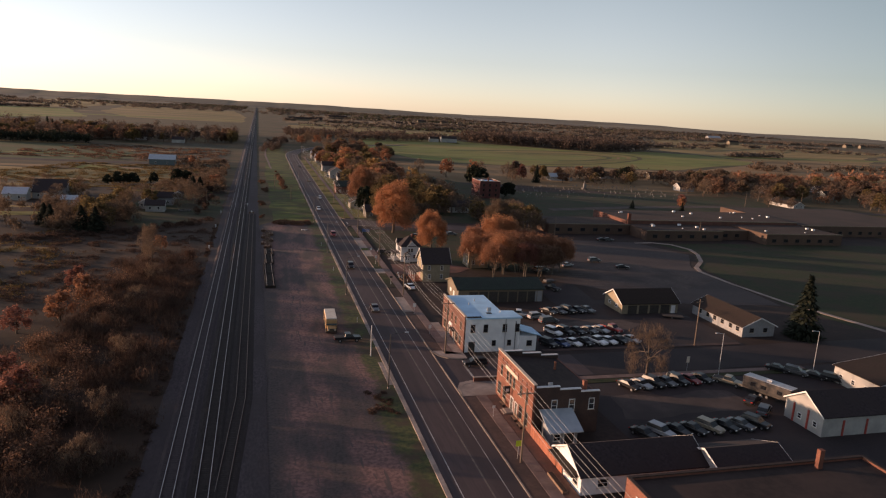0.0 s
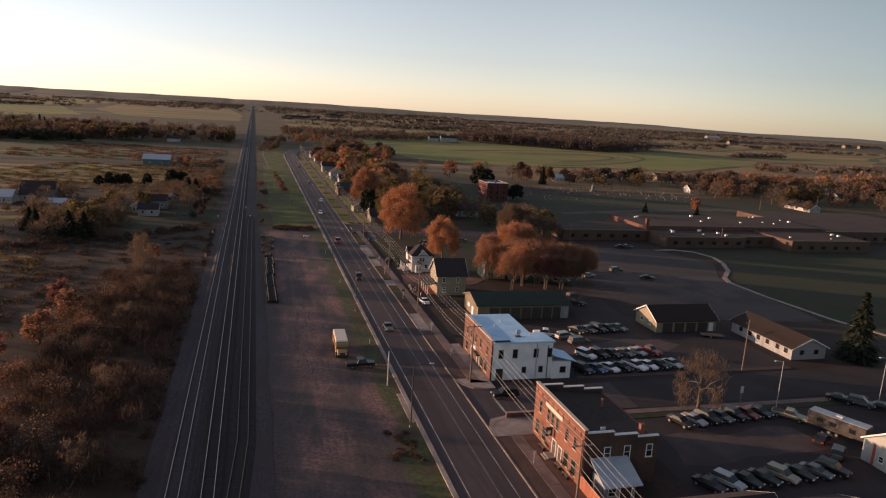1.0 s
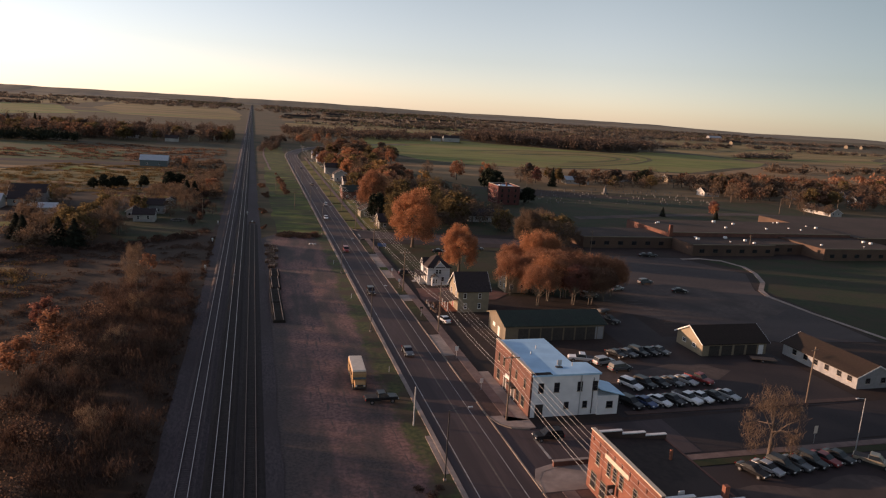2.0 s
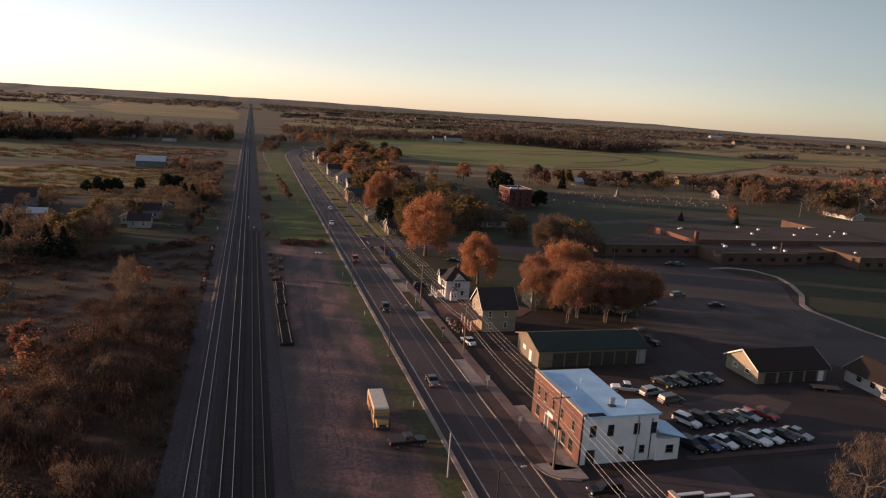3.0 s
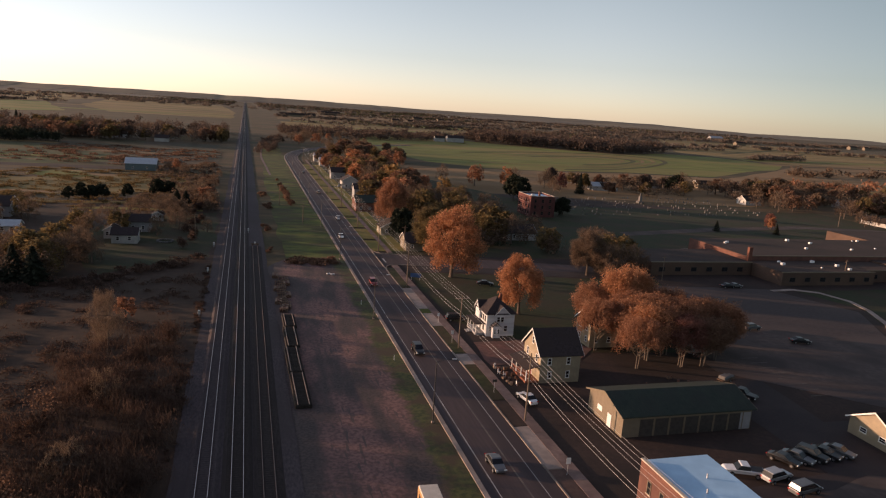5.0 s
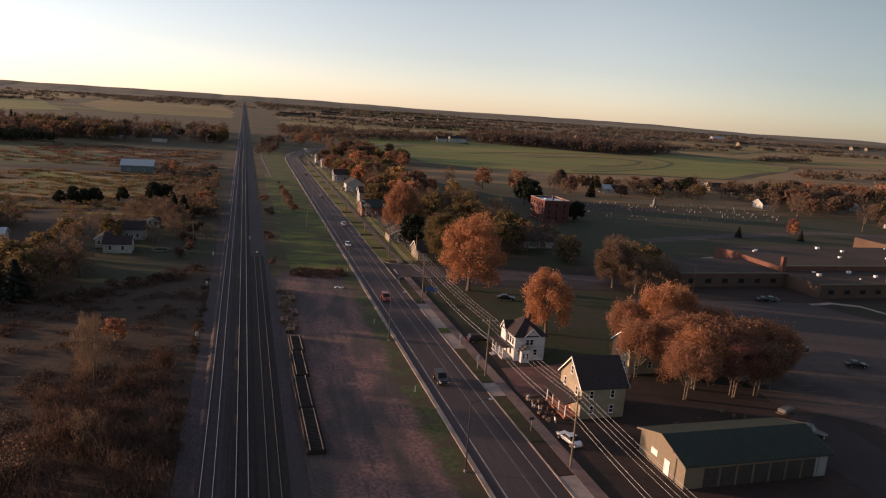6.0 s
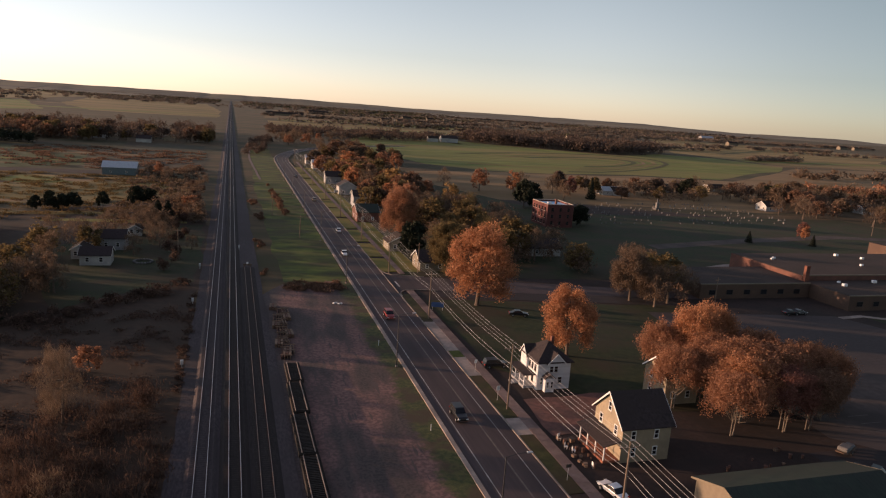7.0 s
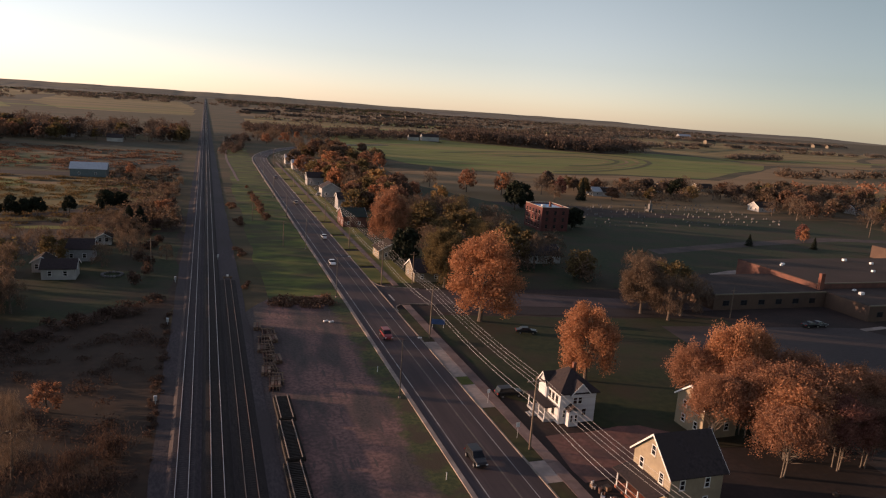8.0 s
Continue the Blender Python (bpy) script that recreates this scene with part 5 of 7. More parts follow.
# ordinary houses further off: x, y, width, depth, wall, roof, ridge axis, wall height
HOUSES = [
    (47.5, 333, 9, 8, "cream", "shingle_brown", "y", 3.0), (46.5, 390, 9, 12, "brick_dark", "green_metal", "x", 4.2), (51, 306, 9, 9, "tan_siding", "shingle", "x", 3.0),
    (52, 430, 9, 8, "grey_siding", "shingle", "x", 5.0), (51, 470, 9, 9, "off_white", "shingle", "y", 4.5), (50, 515, 9, 9, "grey_siding", "shingle", "x", 4.5),
    (54, 598, 14, 9, "off_white", "metal_roof", "x", 3.6), (51, 633, 10, 9, "off_white", "metal_grey", "x", 4.0), (97, 327, 12, 9, "off_white", "shingle", "x", 3.0),
    (286, 533, 13, 9, "off_white", "shingle_brown", "x", 3.0), (341, 546, 14, 9, "cream", "shingle_brown", "x", 3.2), (320, 560, 12, 9, "cream", "shingle", "y", 3.2),
    (383, 450, 12, 9, "off_white", "shingle_brown", "x", 3.0), (420, 430, 14, 9, "off_white", "shingle_brown", "x", 3.0), (450, 470, 14, 9, "grey_siding", "shingle", "x", 3.0), (228, 505, 13, 8, "off_white", "metal_roof", "x", 3.0), (335, 376, 8, 22, "off_white", "shingle_brown", "y", 2.3), (309, 453, 12, 9, "off_white", "shingle_brown", "x", 3.0), (234, 504, 12, 8, "off_white", "shingle_brown", "x", 3.0), (480, 400, 12, 9, "off_white", "shingle", "x", 3.0),
    (287, 1050, 24, 12, "off_white", "shingle", "x", 6.0), (262, 1045, 14, 10, "off_white", "shingle_brown", "x", 5.0), (1568, 2160, 50, 20, "grey_siding", "metal_grey", "x", 8.0),
    (-93, 358, 14, 10, "grey_siding", "shingle", "x", 4.0), (-92, 345, 10, 8, "off_white", "shingle", "x", 3.0), (-102, 338, 9, 8, "off_white", "metal_grey", "x", 3.0), (-78, 325, 6, 5, "off_white", "metal_roof", "x", 2.6),
    (-42, 312, 7.5, 6, "off_white", "shingle", "x", 2.9), (-40.5, 332, 7, 7, "grey_siding", "shingle", "x", 3.6), (-47, 319, 4.5, 5, "off_white", "shingle_brown", "y", 2.8), (-37, 352, 4, 4, "off_white", "shingle_brown", "y", 2.4),
    (-65, 524, 17, 10, "teal_siding", "metal_roof", "x", 4.0), (-120, 800, 12, 9, "off_white", "shingle", "x", 3.5), (-80, 770, 12, 9, "off_white", "shingle", "x", 3.5), (-60, 800, 12, 9, "cream", "shingle", "y", 3.5), (-180, 770, 12, 9, "off_white", "shingle_brown", "x", 3.5), (-250, 800, 12, 9, "off_white", "metal_roof", "x", 3.5),
    (-310, 900, 12, 9, "off_white", "shingle", "x", 3.5), (-230, 690, 12, 9, "off_white", "metal_roof", "y", 3.0), (-350, 860, 14, 9, "off_white", "shingle", "x", 3.5), (-160, 860, 12, 9, "off_white", "shingle", "x", 3.5), (700, 1480, 24, 12, "tan_siding", "shingle_brown", "x", 5), (760, 1500, 14, 10, "tan_siding", "shingle_brown", "y", 6), (420, 1900, 24, 12, "tan_siding", "shingle_brown", "x", 6), (380, 1920, 20, 12, "tan_siding", "shingle_brown", "x", 6), (520, 2250, 28, 14, "tan_siding", "shingle_brown", "x", 8), (600, 2260, 24, 14, "tan_siding", "shingle_brown", "x", 8), (660, 2280, 20, 14, "tan_siding", "shingle_brown", "y", 8), (250, 2300, 60, 18, "tan_siding", "shingle_brown", "x", 6), (120, 1880, 90, 16, "tan_siding", "shingle_brown", "x", 5), (1300, 1700, 30, 14, "tan_siding", "shingle_brown", "x", 7), (2000, 2000, 30, 16, "tan_siding", "shingle_brown", "x", 8), (2080, 2020, 18, 12, "tan_siding", "shingle_brown", "x", 8), (-420, 1150, 16, 12, "grey_siding", "metal_grey", "x", 5), (-520, 1500, 26, 14, "tan_siding", "shingle_brown", "x", 7), (-300, 1030, 14, 10, "grey_siding", "shingle", "x", 4), (-380, 1000, 14, 10, "grey_siding", "metal_grey", "x", 4), (-450, 930, 14, 10, "grey_siding", "shingle", "x", 4)]
for i, (x, y, w, d, wl, rf, ax, hh) in enumerate(HOUSES):
    dims = (-w / 2, w / 2, -d / 2, d / 2)
    col = {"off_white": "white", "cream": "cream", "grey_siding": "grey", "tan_siding": "tan", "brick_dark": "dark brick", "metal_roof": "pale metal", "teal_siding": "teal metal"}[wl]
    h_ = house("house" if w < 20 and wl != "teal_siding" else "barn", "%s %s with %s roof among trees" % (col, "house" if w < 20 and wl != "teal_siding" else "barn", M[rf].name.replace("_", " ").replace(" roof", "")), dims, hh, hh + min(w, d) * 0.28, ax, wl, rf, 0.4, trim=y < 700, loc=(x, y), category="house" if w < 20 else "barn")
    if y < 640:
        for u in (0.25, 0.7):
            window(h_, "W", dims, d * u, 1.0, 1.0, 1.3, sill=False)
            window(h_, "S", dims, w * u, 1.0, 1.0, 1.3, sill=False)

# ---- trees ----
def leaf_cloud(lobes, count, size, seed, shell=0.4, thin=1.0):
    """Many small bent leaf sprays spread through overlapping lobes (centre, radii)."""
    r = np.random.RandomState(seed)
    w = np.array([l[1][0] * l[1][1] for l in lobes])
    pick = r.choice(len(lobes), count, p=w / w.sum())
    c = np.array([l[0] for l in lobes])[pick]
    rad = np.array([l[1] for l in lobes])[pick]
    d = r.normal(size=(count, 3))
    d /= np.linalg.norm(d, axis=1)[:, None]
    k = shell + (1.0 - shell) * np.abs(r.normal(size=count)) * 0.75
    p = c + d * rad * np.minimum(k, 1.12)[:, None]
    a = d + 0.9 * r.normal(size=(count, 3))
    a /= np.linalg.norm(a, axis=1)[:, None]
    b = np.cross(a, r.normal(size=(count, 3)))
    b /= np.linalg.norm(b, axis=1)[:, None] + 1e-9
    e = np.cross(a, b)
    s = size * (0.5 + 1.0 * r.rand(count))[:, None]
    if thin < 1:
        b = b + np.array([0, 0, 0.8]) * np.sign(b[:, 2:3])
        b /= np.linalg.norm(b, axis=1)[:, None]
    v = np.stack([p - b * s, p - e * s * 0.6 * thin + a * s * 0.2, p + b * s, p + e * s * 0.6 * thin + a * s * 0.15], 1).reshape(-1, 3)
    f = [(4 * i, 4 * i + 1, 4 * i + 2, 4 * i + 3) for i in range(count)]
    return v, f


def broad_tree(seed, height, spread, leaves, size, pale=False, thin=1.0, lowest=0.28, trunks=1):
    """Trunk and limbs mesh, crown mesh of a broadleaf tree."""
    r = random.Random(seed)
    tv, tf, lobes = [], [], []
    for k in range(trunks):
        ox, oy = (r.uniform(-0.5, 0.5) * (trunks > 1), r.uniform(-0.5, 0.5) * (trunks > 1))
        base = Vector((ox, oy, 0))
        lean = Vector((r.uniform(-0.06, 0.06) + ox * 0.12, r.uniform(-0.06, 0.06) + oy * 0.12, 1))
        fork = base + lean * height * lowest
        r0 = height * (0.026 if trunks == 1 else 0.0125) / math.sqrt(trunks)
        tube(tv, tf, base - Vector((0, 0, 0.2)), base + lean * 0.5, r0 * 1.5, r0 * 1.05, 8)
        tube(tv, tf, base + lean * 0.5, fork, r0 * 1.05, r0 * 0.8, 8)
        top = base + lean * height * 0.8
        tube(tv, tf, fork, top, r0 * 0.7, r0 * 0.15, 6)
        n = (16 if leaves > 9000 else 9) if trunks == 1 else 8
        for i in range(n):
            a = 2 * math.pi * (i + r.uniform(-0.3, 0.3)) / n * 1.0 + seed
            st = fork.lerp(top, r.uniform(0.0, 0.6))
            out = Vector((math.cos(a), math.sin(a), 0)) * spread * r.uniform(0.55, 0.85)
            en = Vector((st.x, st.y, 0)) + out + Vector((0, 0, height * (r.uniform(0.30, 0.8) if trunks == 1 else r.uniform(0.46, 0.84))))
            md = st.lerp(en, 0.5) + Vector((0, 0, height * 0.04))
            tube(tv, tf, st, md, r0 * 0.42, r0 * 0.25, 5)
            tube(tv, tf, md, en, r0 * 0.25, r0 * 0.06, 5)
            for q in range(4 if leaves > 9000 else 2):
                e2 = md.lerp(en, r.uniform(0.2, 0.9)) + Vector((r.uniform(-1, 1), r.uniform(-1, 1), r.uniform(0.1, 1))) * spread * 0.28
                tube(tv, tf, md.lerp(en, r.uniform(0, 0.6)), e2, r0 * 0.12, r0 * 0.03, 4)
            lobes.append((tuple(en), (spread * r.uniform(0.2, 0.34), spread * r.uniform(0.2, 0.34), height * r.uniform(0.09, 0.16) * (1.0 if trunks == 1 else 1.5))))
        for i in range(10 if trunks == 1 else 3):
            a, q = r.uniform(0, 6.3), r.uniform(0.55, 0.8)
            lobes.append(((base.x + math.cos(a) * spread * q, base.y + math.sin(a) * spread * q, height * (r.uniform(0.2, 0.5) if trunks == 1 else r.uniform(0.5, 0.66))), (spread * r.uniform(0.2, 0.32), spread * r.uniform(0.2, 0.32), height * r.uniform(0.09, 0.14))))
        for i in range(12 if trunks == 1 else 5):
            a, q = r.uniform(0, 6.3), r.uniform(0, 0.6)
            lobes.append(((top.x + math.cos(a) * spread * q, top.y + math.sin(a) * spread * q, height * (r.uniform(0.6, 0.93) if trunks == 1 else r.uniform(0.78, 0.93))), (spread * r.uniform(0.16, 0.32), spread * r.uniform(0.16, 0.32), height * r.uniform(0.07, 0.14))))
    # bare fine branches below a many-stemmed crown
    if trunks > 1:
        for i in range(90):
            a, z = r.uniform(0, 6.3), height * r.uniform(0.16, 0.5)
            out = spread * r.uniform(0.25, 0.8)
            st = Vector((0.25 * math.cos(a), 0.25 * math.sin(a), z))
            en = Vector((out * math.cos(a), out * math.sin(a), z + height * r.uniform(0.12, 0.34)))
            tube(tv, tf, st.lerp(en, r.uniform(0, 0.5)), en, 0.035, 0.012, 3)
    # small clumps over a dome close the crown's outline
    for i in range(46 if leaves > 9000 else 14):
        a, q = r.uniform(0, 6.3), r.uniform(-0.6, 1.0)
        k = math.sqrt(1 - q * q * 0.98) * spread * r.uniform(0.62, 0.82)
        mid_, tall = (0.55, 0.34) if trunks == 1 else (0.64, 0.23)
        lobes.append(((k * math.cos(a), k * math.sin(a), height * (mid_ + tall * q)), (spread * r.uniform(0.17, 0.27), spread * r.uniform(0.17, 0.27), height * r.uniform(0.06, 0.11))))
    v, f = leaf_cloud(lobes, leaves, size, seed, 0.4, thin)
    return pydata("trunk", tv, tf), pydata("crown", v, f), (M["bark_pale"] if pale else M["bark"])


def spruce(seed, height, spread, leaves, size):
    r = np.random.RandomState(seed)
    tv, tf = [], []
    tube(tv, tf, (0, 0, -0.2), (0, 0, height * 0.95), height * 0.02, 0.03, 7)
    h = r.rand(leaves) ** 1.4
    tier = np.floor(h * 14) / 14 + 0.07 * r.rand(leaves) ** 2
    rad = spread * (1 - tier) * (0.35 + 0.7 * r.rand(leaves) ** 0.5)
    ang = r.rand(leaves) * 6.283
    rad *= 1 + 0.25 * np.sin(ang * 5 + tier * 40)
    z = height * (0.06 + 0.94 * tier) - rad * 0.25
    p = np.stack([rad * np.cos(ang), rad * np.sin(ang), z], 1)
    o = np.stack([np.cos(ang), np.sin(ang), -0.35 + 0.3 * r.normal(size=leaves)], 1)
    sd = np.stack([-np.sin(ang), np.cos(ang), 0.3 * r.normal(size=leaves)], 1)
    s = (size * (0.6 + 0.8 * r.rand(leaves)))[:, None]
    v = np.stack([p - o * s, p + sd * s * 0.5, p + o * s, p - sd * s * 0.5], 1).reshape(-1, 3)
    f = [(4 * i, 4 * i + 1, 4 * i + 2, 4 * i + 3) for i in range(leaves)]
    return pydata("trunk", tv, tf), pydata("crown", v, f), M["bark"]


KINDS = {
    "big": [broad_tree(11, 14, 6.0, 32000, 0.145, lowest=0.2), broad_tree(12, 14, 6.2, 32000, 0.145, lowest=0.2), broad_tree(13, 14, 5.8, 32000, 0.145, lowest=0.2)],
    "multi": [broad_tree(21, 12, 4.8, 25000, 0.115, True, lowest=0.28, trunks=3), broad_tree(22, 12, 5.0, 25000, 0.115, True, lowest=0.28, trunks=3), broad_tree(23, 12, 4.8, 25000, 0.115, True, lowest=0.3, trunks=3)],
    "mid": [broad_tree(31, 10, 4.2, 1600, 0.33), broad_tree(32, 10, 4.5, 1600, 0.33), broad_tree(33, 10, 3.8, 1700, 0.33), broad_tree(34, 10, 4.2, 1700, 0.33)],
    "bare": [broad_tree(35, 10, 4.0, 1800, 0.42, thin=0.16), broad_tree(36, 10, 4.4, 1800, 0.42, thin=0.16), broad_tree(37, 10, 3.8, 1800, 0.42, thin=0.16)],
    "far": [broad_tree(61, 10, 4.2, 850, 0.46), broad_tree(62, 10, 4.5, 850, 0.46), broad_tree(63, 10, 3.8, 850, 0.46), broad_tree(64, 10, 4.4, 850, 0.46)],
    "far_bare": [broad_tree(65, 10, 4.0, 800, 0.6, thin=0.18), broad_tree(66, 10, 4.4, 800, 0.6, thin=0.18)],
    "thin": [broad_tree(41, 10, 4.0, 3800, 0.38, thin=0.07), broad_tree(42, 10, 4.2, 3800, 0.38, thin=0.07)],
    "pine": [broad_tree(71, 8, 3.6, 2600, 0.34, lowest=0.12), broad_tree(72, 8, 3.3, 2600, 0.34, lowest=0.12)],
    "spruce": [spruce(51, 12, 3.4, 1600, 0.55), spruce(52, 12, 3.0, 1600, 0.55)],
}
CROWNS = {}


def tree(kind, colour, x, y, height, wide=1.0, label="", name="", seed=None):
    if kind == "mid" and colour == "brown":
        kind = "bare"
    if y > 410 and kind in ("mid", "bare"):
        kind = "far" if kind == "mid" else "far_bare"
    ref = {"big": 14, "multi": 12, "mid": 10, "bare": 10, "far": 10, "far_bare": 10, "thin": 10, "pine": 8, "spruce": 12}[kind]
    vs = KINDS[kind]
    i = RNG.randrange(len(vs)) if seed is None else seed % len(vs)
    tm, cm, bark = vs[i]
    if (kind, i, colour) not in CROWNS:
        c = cm.copy()
        c.name = "crown"
        c.materials.clear()
        c.materials.append(LEAF[colour])
        CROWNS[kind, i, colour] = c
    nm = name or {"spruce": "spruce_tree", "pine": "pine_tree", "bush": "bush"}.get(kind, "maple_tree" if colour in ("orange", "rust", "gold", "crimson") else "tree")
    lb = label or {"spruce": "dark green spruce tree standing in grass", "pine": "dark rounded pine tree standing in dry grass", "bush": "low %s bush in rough grass" % colour}.get(kind, "%s-leaved broad autumn tree standing in grass" % colour if colour != "brown" else "nearly bare brown autumn tree")
    t = tagged(new(nm), lb, "tree" if kind != "bush" else "bush")
    s = height / ref
    t.matrix_world = pose(x, y, 0, 0, 0, RNG.uniform(0, 360)) @ Matrix.Diagonal((s * wide, s * wide, s, 1))
    piece("trunk", tm, bark, t)
    piece("crown", CROWNS[kind, i, colour], None, t)
    return t


# near trees
tree("big", "orange", 58.8, 230.0, 15, 0.9, seed=0, label="bright orange maple beside a white house")
for x, y, h, w, c in ((66.0, 204.2, 11.6, 1.0, "rust"), (70.5, 214.5, 12.0, 1.0, "rust"), (94.5, 200, 11, 1.1, "rust"), (73.5, 203, 12.0, 1.2, "rust"), (75.5, 206.5, 12.4, 1.2, "rust"), (69.5, 193.5, 11, 1.15, "rust"), (74.5, 197.5, 12.5, 1.3, "orange"), (80, 200, 12.5, 1.3, "rust"), (79.7, 193.4, 11, 1.2, "crimson"), (86, 202, 12, 1.25, "rust"), (84.6, 193, 10.5, 1.1, "rust_dull"), (91, 203, 11.5, 1.1, "rust"), (98, 206, 10, 0.8, "orange"), (75.5, 213, 16.4, 0.72, "orange"), (81.5, 214, 15.4, 0.66, "orange"), (78, 205, 12.5, 1.2, "rust"), (85, 208, 12.5, 1.1, "rust"), (73, 205, 11.5, 1.1, "rust"), (90, 196, 9.5, 1.0, "rust_dull")):
    tree("multi", c, x, y, h, w, label="rust-orange tree of a dense grove behind houses" if c != "rust_dull" else "brown half-bare tree of a dense grove")
for x, y, h, c in ((106, 276, 12, "olive"), (110, 284, 12, "brown"), (101, 262, 11, "brown"), (112, 292, 12, "brown"), (114, 268, 10, "brown"), (107, 265, 11, "brown"), (116, 280, 11, "olive")):
    tree("mid", c, x, y, h, 1.25)
tree("big", "orange", 52.2, 266.5, 20.5, 0.98, seed=1, label="large orange maple standing alone on a lawn")
tree("big", "olive", 53.5, 296, 17, 0.9, seed=2)
tree("big", "rust", 51, 349, 20, 0.8, seed=0)
tree("pine", "green", 48, 318, 13, 0.8)
tree("big", "brown", 97, 268, 14, 1.0, seed=1)
tree("mid", "brown", 104, 272, 10, 1.2)
tree("thin", "brown", 73.5, 112, 11, 1.05, label="bare brown tree beside a car park")
tree("spruce", "green", 128.2, 132, 15.5, 0.95)
tree("mid", "crimson", 247, 362, 8, 0.9)
tree("mid", "orange", 245, 359, 6.5, 0.8)
tree("spruce", "green", 236, 345, 5, 1.2)
tree("spruce", "green", 208, 352, 5, 1.2)
tree("pine", "green", 138, 436, 15, 1.0, label="dark broad evergreen beside a brick block")
tree("pine", "green", 146, 442, 13, 1.0)
tree("pine", "green", 142.5, 386, 9, 1.0)
tree("pine", "green", 147, 391, 9, 1.1)
tree("spruce", "green", 201, 480, 13, 0.9)
for x, y, h in ((326, 383, 8), (325, 372, 7), (327, 363, 8), (318, 372, 6)):
    tree("mid", "brown", x, y, h, 1.0)
for x, y, h in ((290, 512, 11), (297, 517, 12), (342, 494, 11), (350, 496, 12), (357, 498, 11), (364, 500, 10)):
    tree("pine", "green", x, y, h, 1.1)
for x, y, h, c in ((97, 600, 14, "rust"), (110, 610, 13, "rust"), (137, 502, 14, "rust"), (155, 492, 14, "orange"), (165, 505, 13, "brown"), (185, 500, 13, "brown"), (196, 498, 12, "crimson"), (120, 520, 12, "brown"), (178, 470, 11, "brown")):
    tree("mid", c, x, y, h, 0.95)

# village trees further on
r = random.Random(5)
FREE = [(h[0], h[1], max(h[2], h[3]) * 0.5 + 3) for h in HOUSES] + [(133, 391, 16)]


def clear(x, y):
    return all((x - a) ** 2 + (y - b_) ** 2 > q * q for a, b_, q in FREE)


def stand(n, x0, x1, y0, y1, kinds, colours, h0, h1):
    for i in range(n):
        x, y = r.uniform(x0, x1), r.uniform(y0, y1)
        if clear(x, y):
            k = r.choice(kinds)
            tree(k, "green" if k == "spruce" else r.choice(colours), x, y, r.uniform(h0, h1), r.uniform(0.95, 1.3))


AUTUMN = ["rust_dull", "rust", "gold", "brown", "brown", "olive", "rust", "orange"]
stand(40, 58, 100, 300, 400, ["mid", "mid", "mid", "thin"], ["olive", "brown", "brown", "olive", "rust"], 9, 14)
stand(34, 52, 96, 400, 500, ["mid", "mid", "mid", "pine"], AUTUMN, 9, 14)
stand(34, 50, 88, 500, 640, ["mid", "mid", "mid", "pine"], AUTUMN, 9, 14)
stand(30, 62, 130, 640, 760, ["mid", "mid", "pine"], ["rust_dull", "brown", "brown", "olive"], 9, 14)
stand(30, 40, 120, 800, 980, ["mid"], ["brown", "brown", "rust"], 8, 13)
stand(44, 200, 420, 480, 540, ["mid", "mid", "mid", "thin", "pine"], ["rust_dull", "brown", "brown", "brown", "olive", "wood"], 8, 13)
stand(80, 300, 520, 400, 520, ["mid", "mid", "mid", "pine"], ["rust_dull", "brown", "brown", "olive", "wood", "brown", "rust_dull"], 8, 14)
stand(24, 380, 520, 330, 400, ["mid"], ["rust_dull", "brown", "gold", "brown", "olive"], 8, 13)
# trees left of the railway
for x, y, h, c in ((-55, 270, 10, "olive"), (-60, 276, 11, "olive"), (-52, 278, 10, "brown"), (-64, 284, 10, "brown"), (-57, 290, 10, "olive"), (-50, 288, 9, "brown"), (-30, 342, 8, "brown"), (-35, 352, 8, "brown"), (-27, 352, 7, "brown"), (-32, 362, 8, "brown"), (-68, 278, 9, "brown"), (-46, 282, 8, "brown"), (-22, 395, 8, "rust"), (-26, 420, 8, "brown"), (-22, 450, 7, "brown"), (-20, 480, 7, "brown"), (-22, 385, 7, "brown")):
    tree("mid", c, x, y, h, 1.15)
for x, y, h, c in ((-52, 306, 10, "brown"), (-56, 314, 10, "olive"), (-50, 330, 10, "brown"), (-34, 322, 7, "brown"), (-45, 343, 9, "brown"), (-58, 338, 9, "brown"), (-86, 336, 8, "brown"), (-100, 350, 9, "brown"), (-82, 352, 8, "olive"), (-78, 345, 8, "brown"), (-76, 300, 8, "brown"), (-108, 345, 9, "brown"), (-46, 326, 8, "olive"), (-84, 366, 8, "brown"), (-98, 370, 9, "brown"), (-18.5, 330, 5, "brown"), (-28, 334, 8, "brown"), (-38, 364, 9, "brown"), (-44, 358, 9, "brown"), (-50, 520, 7, "brown"), (-46, 528, 7, "rust"), (-40, 515, 6, "brown"), (-40, 505, 7, "brown"), (-30, 520, 7, "brown")):
    tree("mid", c, x, y, h, 1.15)
for x, y, h in ((-72, 272, 8), (-75, 276, 8), (-60, 264, 9), (-55, 262, 9), (-32, 372, 9), (-29, 377, 8)):
    tree("spruce", "green", x, y, h, 1.5)
for x, y, h in ((-77, 397, 6.0), (-72.5, 399, 7.4), (-68, 398, 6.6), (-64.5, 400, 7.2), (-55.5, 407, 6.6), (-44, 413, 8.5), (-39, 415, 7.5)):
    tree("pine", "green", x, y, h, 1.0)
stand(80, -260, -24, 760, 880, ["mid", "mid", "mid", "pine"], ["rust_dull", "brown", "brown", "wood", "olive", "olive"], 9, 15)
stand(24, -190, -120, 765, 815, ["mid"], ["rust", "rust_dull", "rust_dull"], 10, 14)
stand(40, -420, -190, 780, 980, ["mid", "spruce"], ["brown", "olive", "brown"], 9, 14)
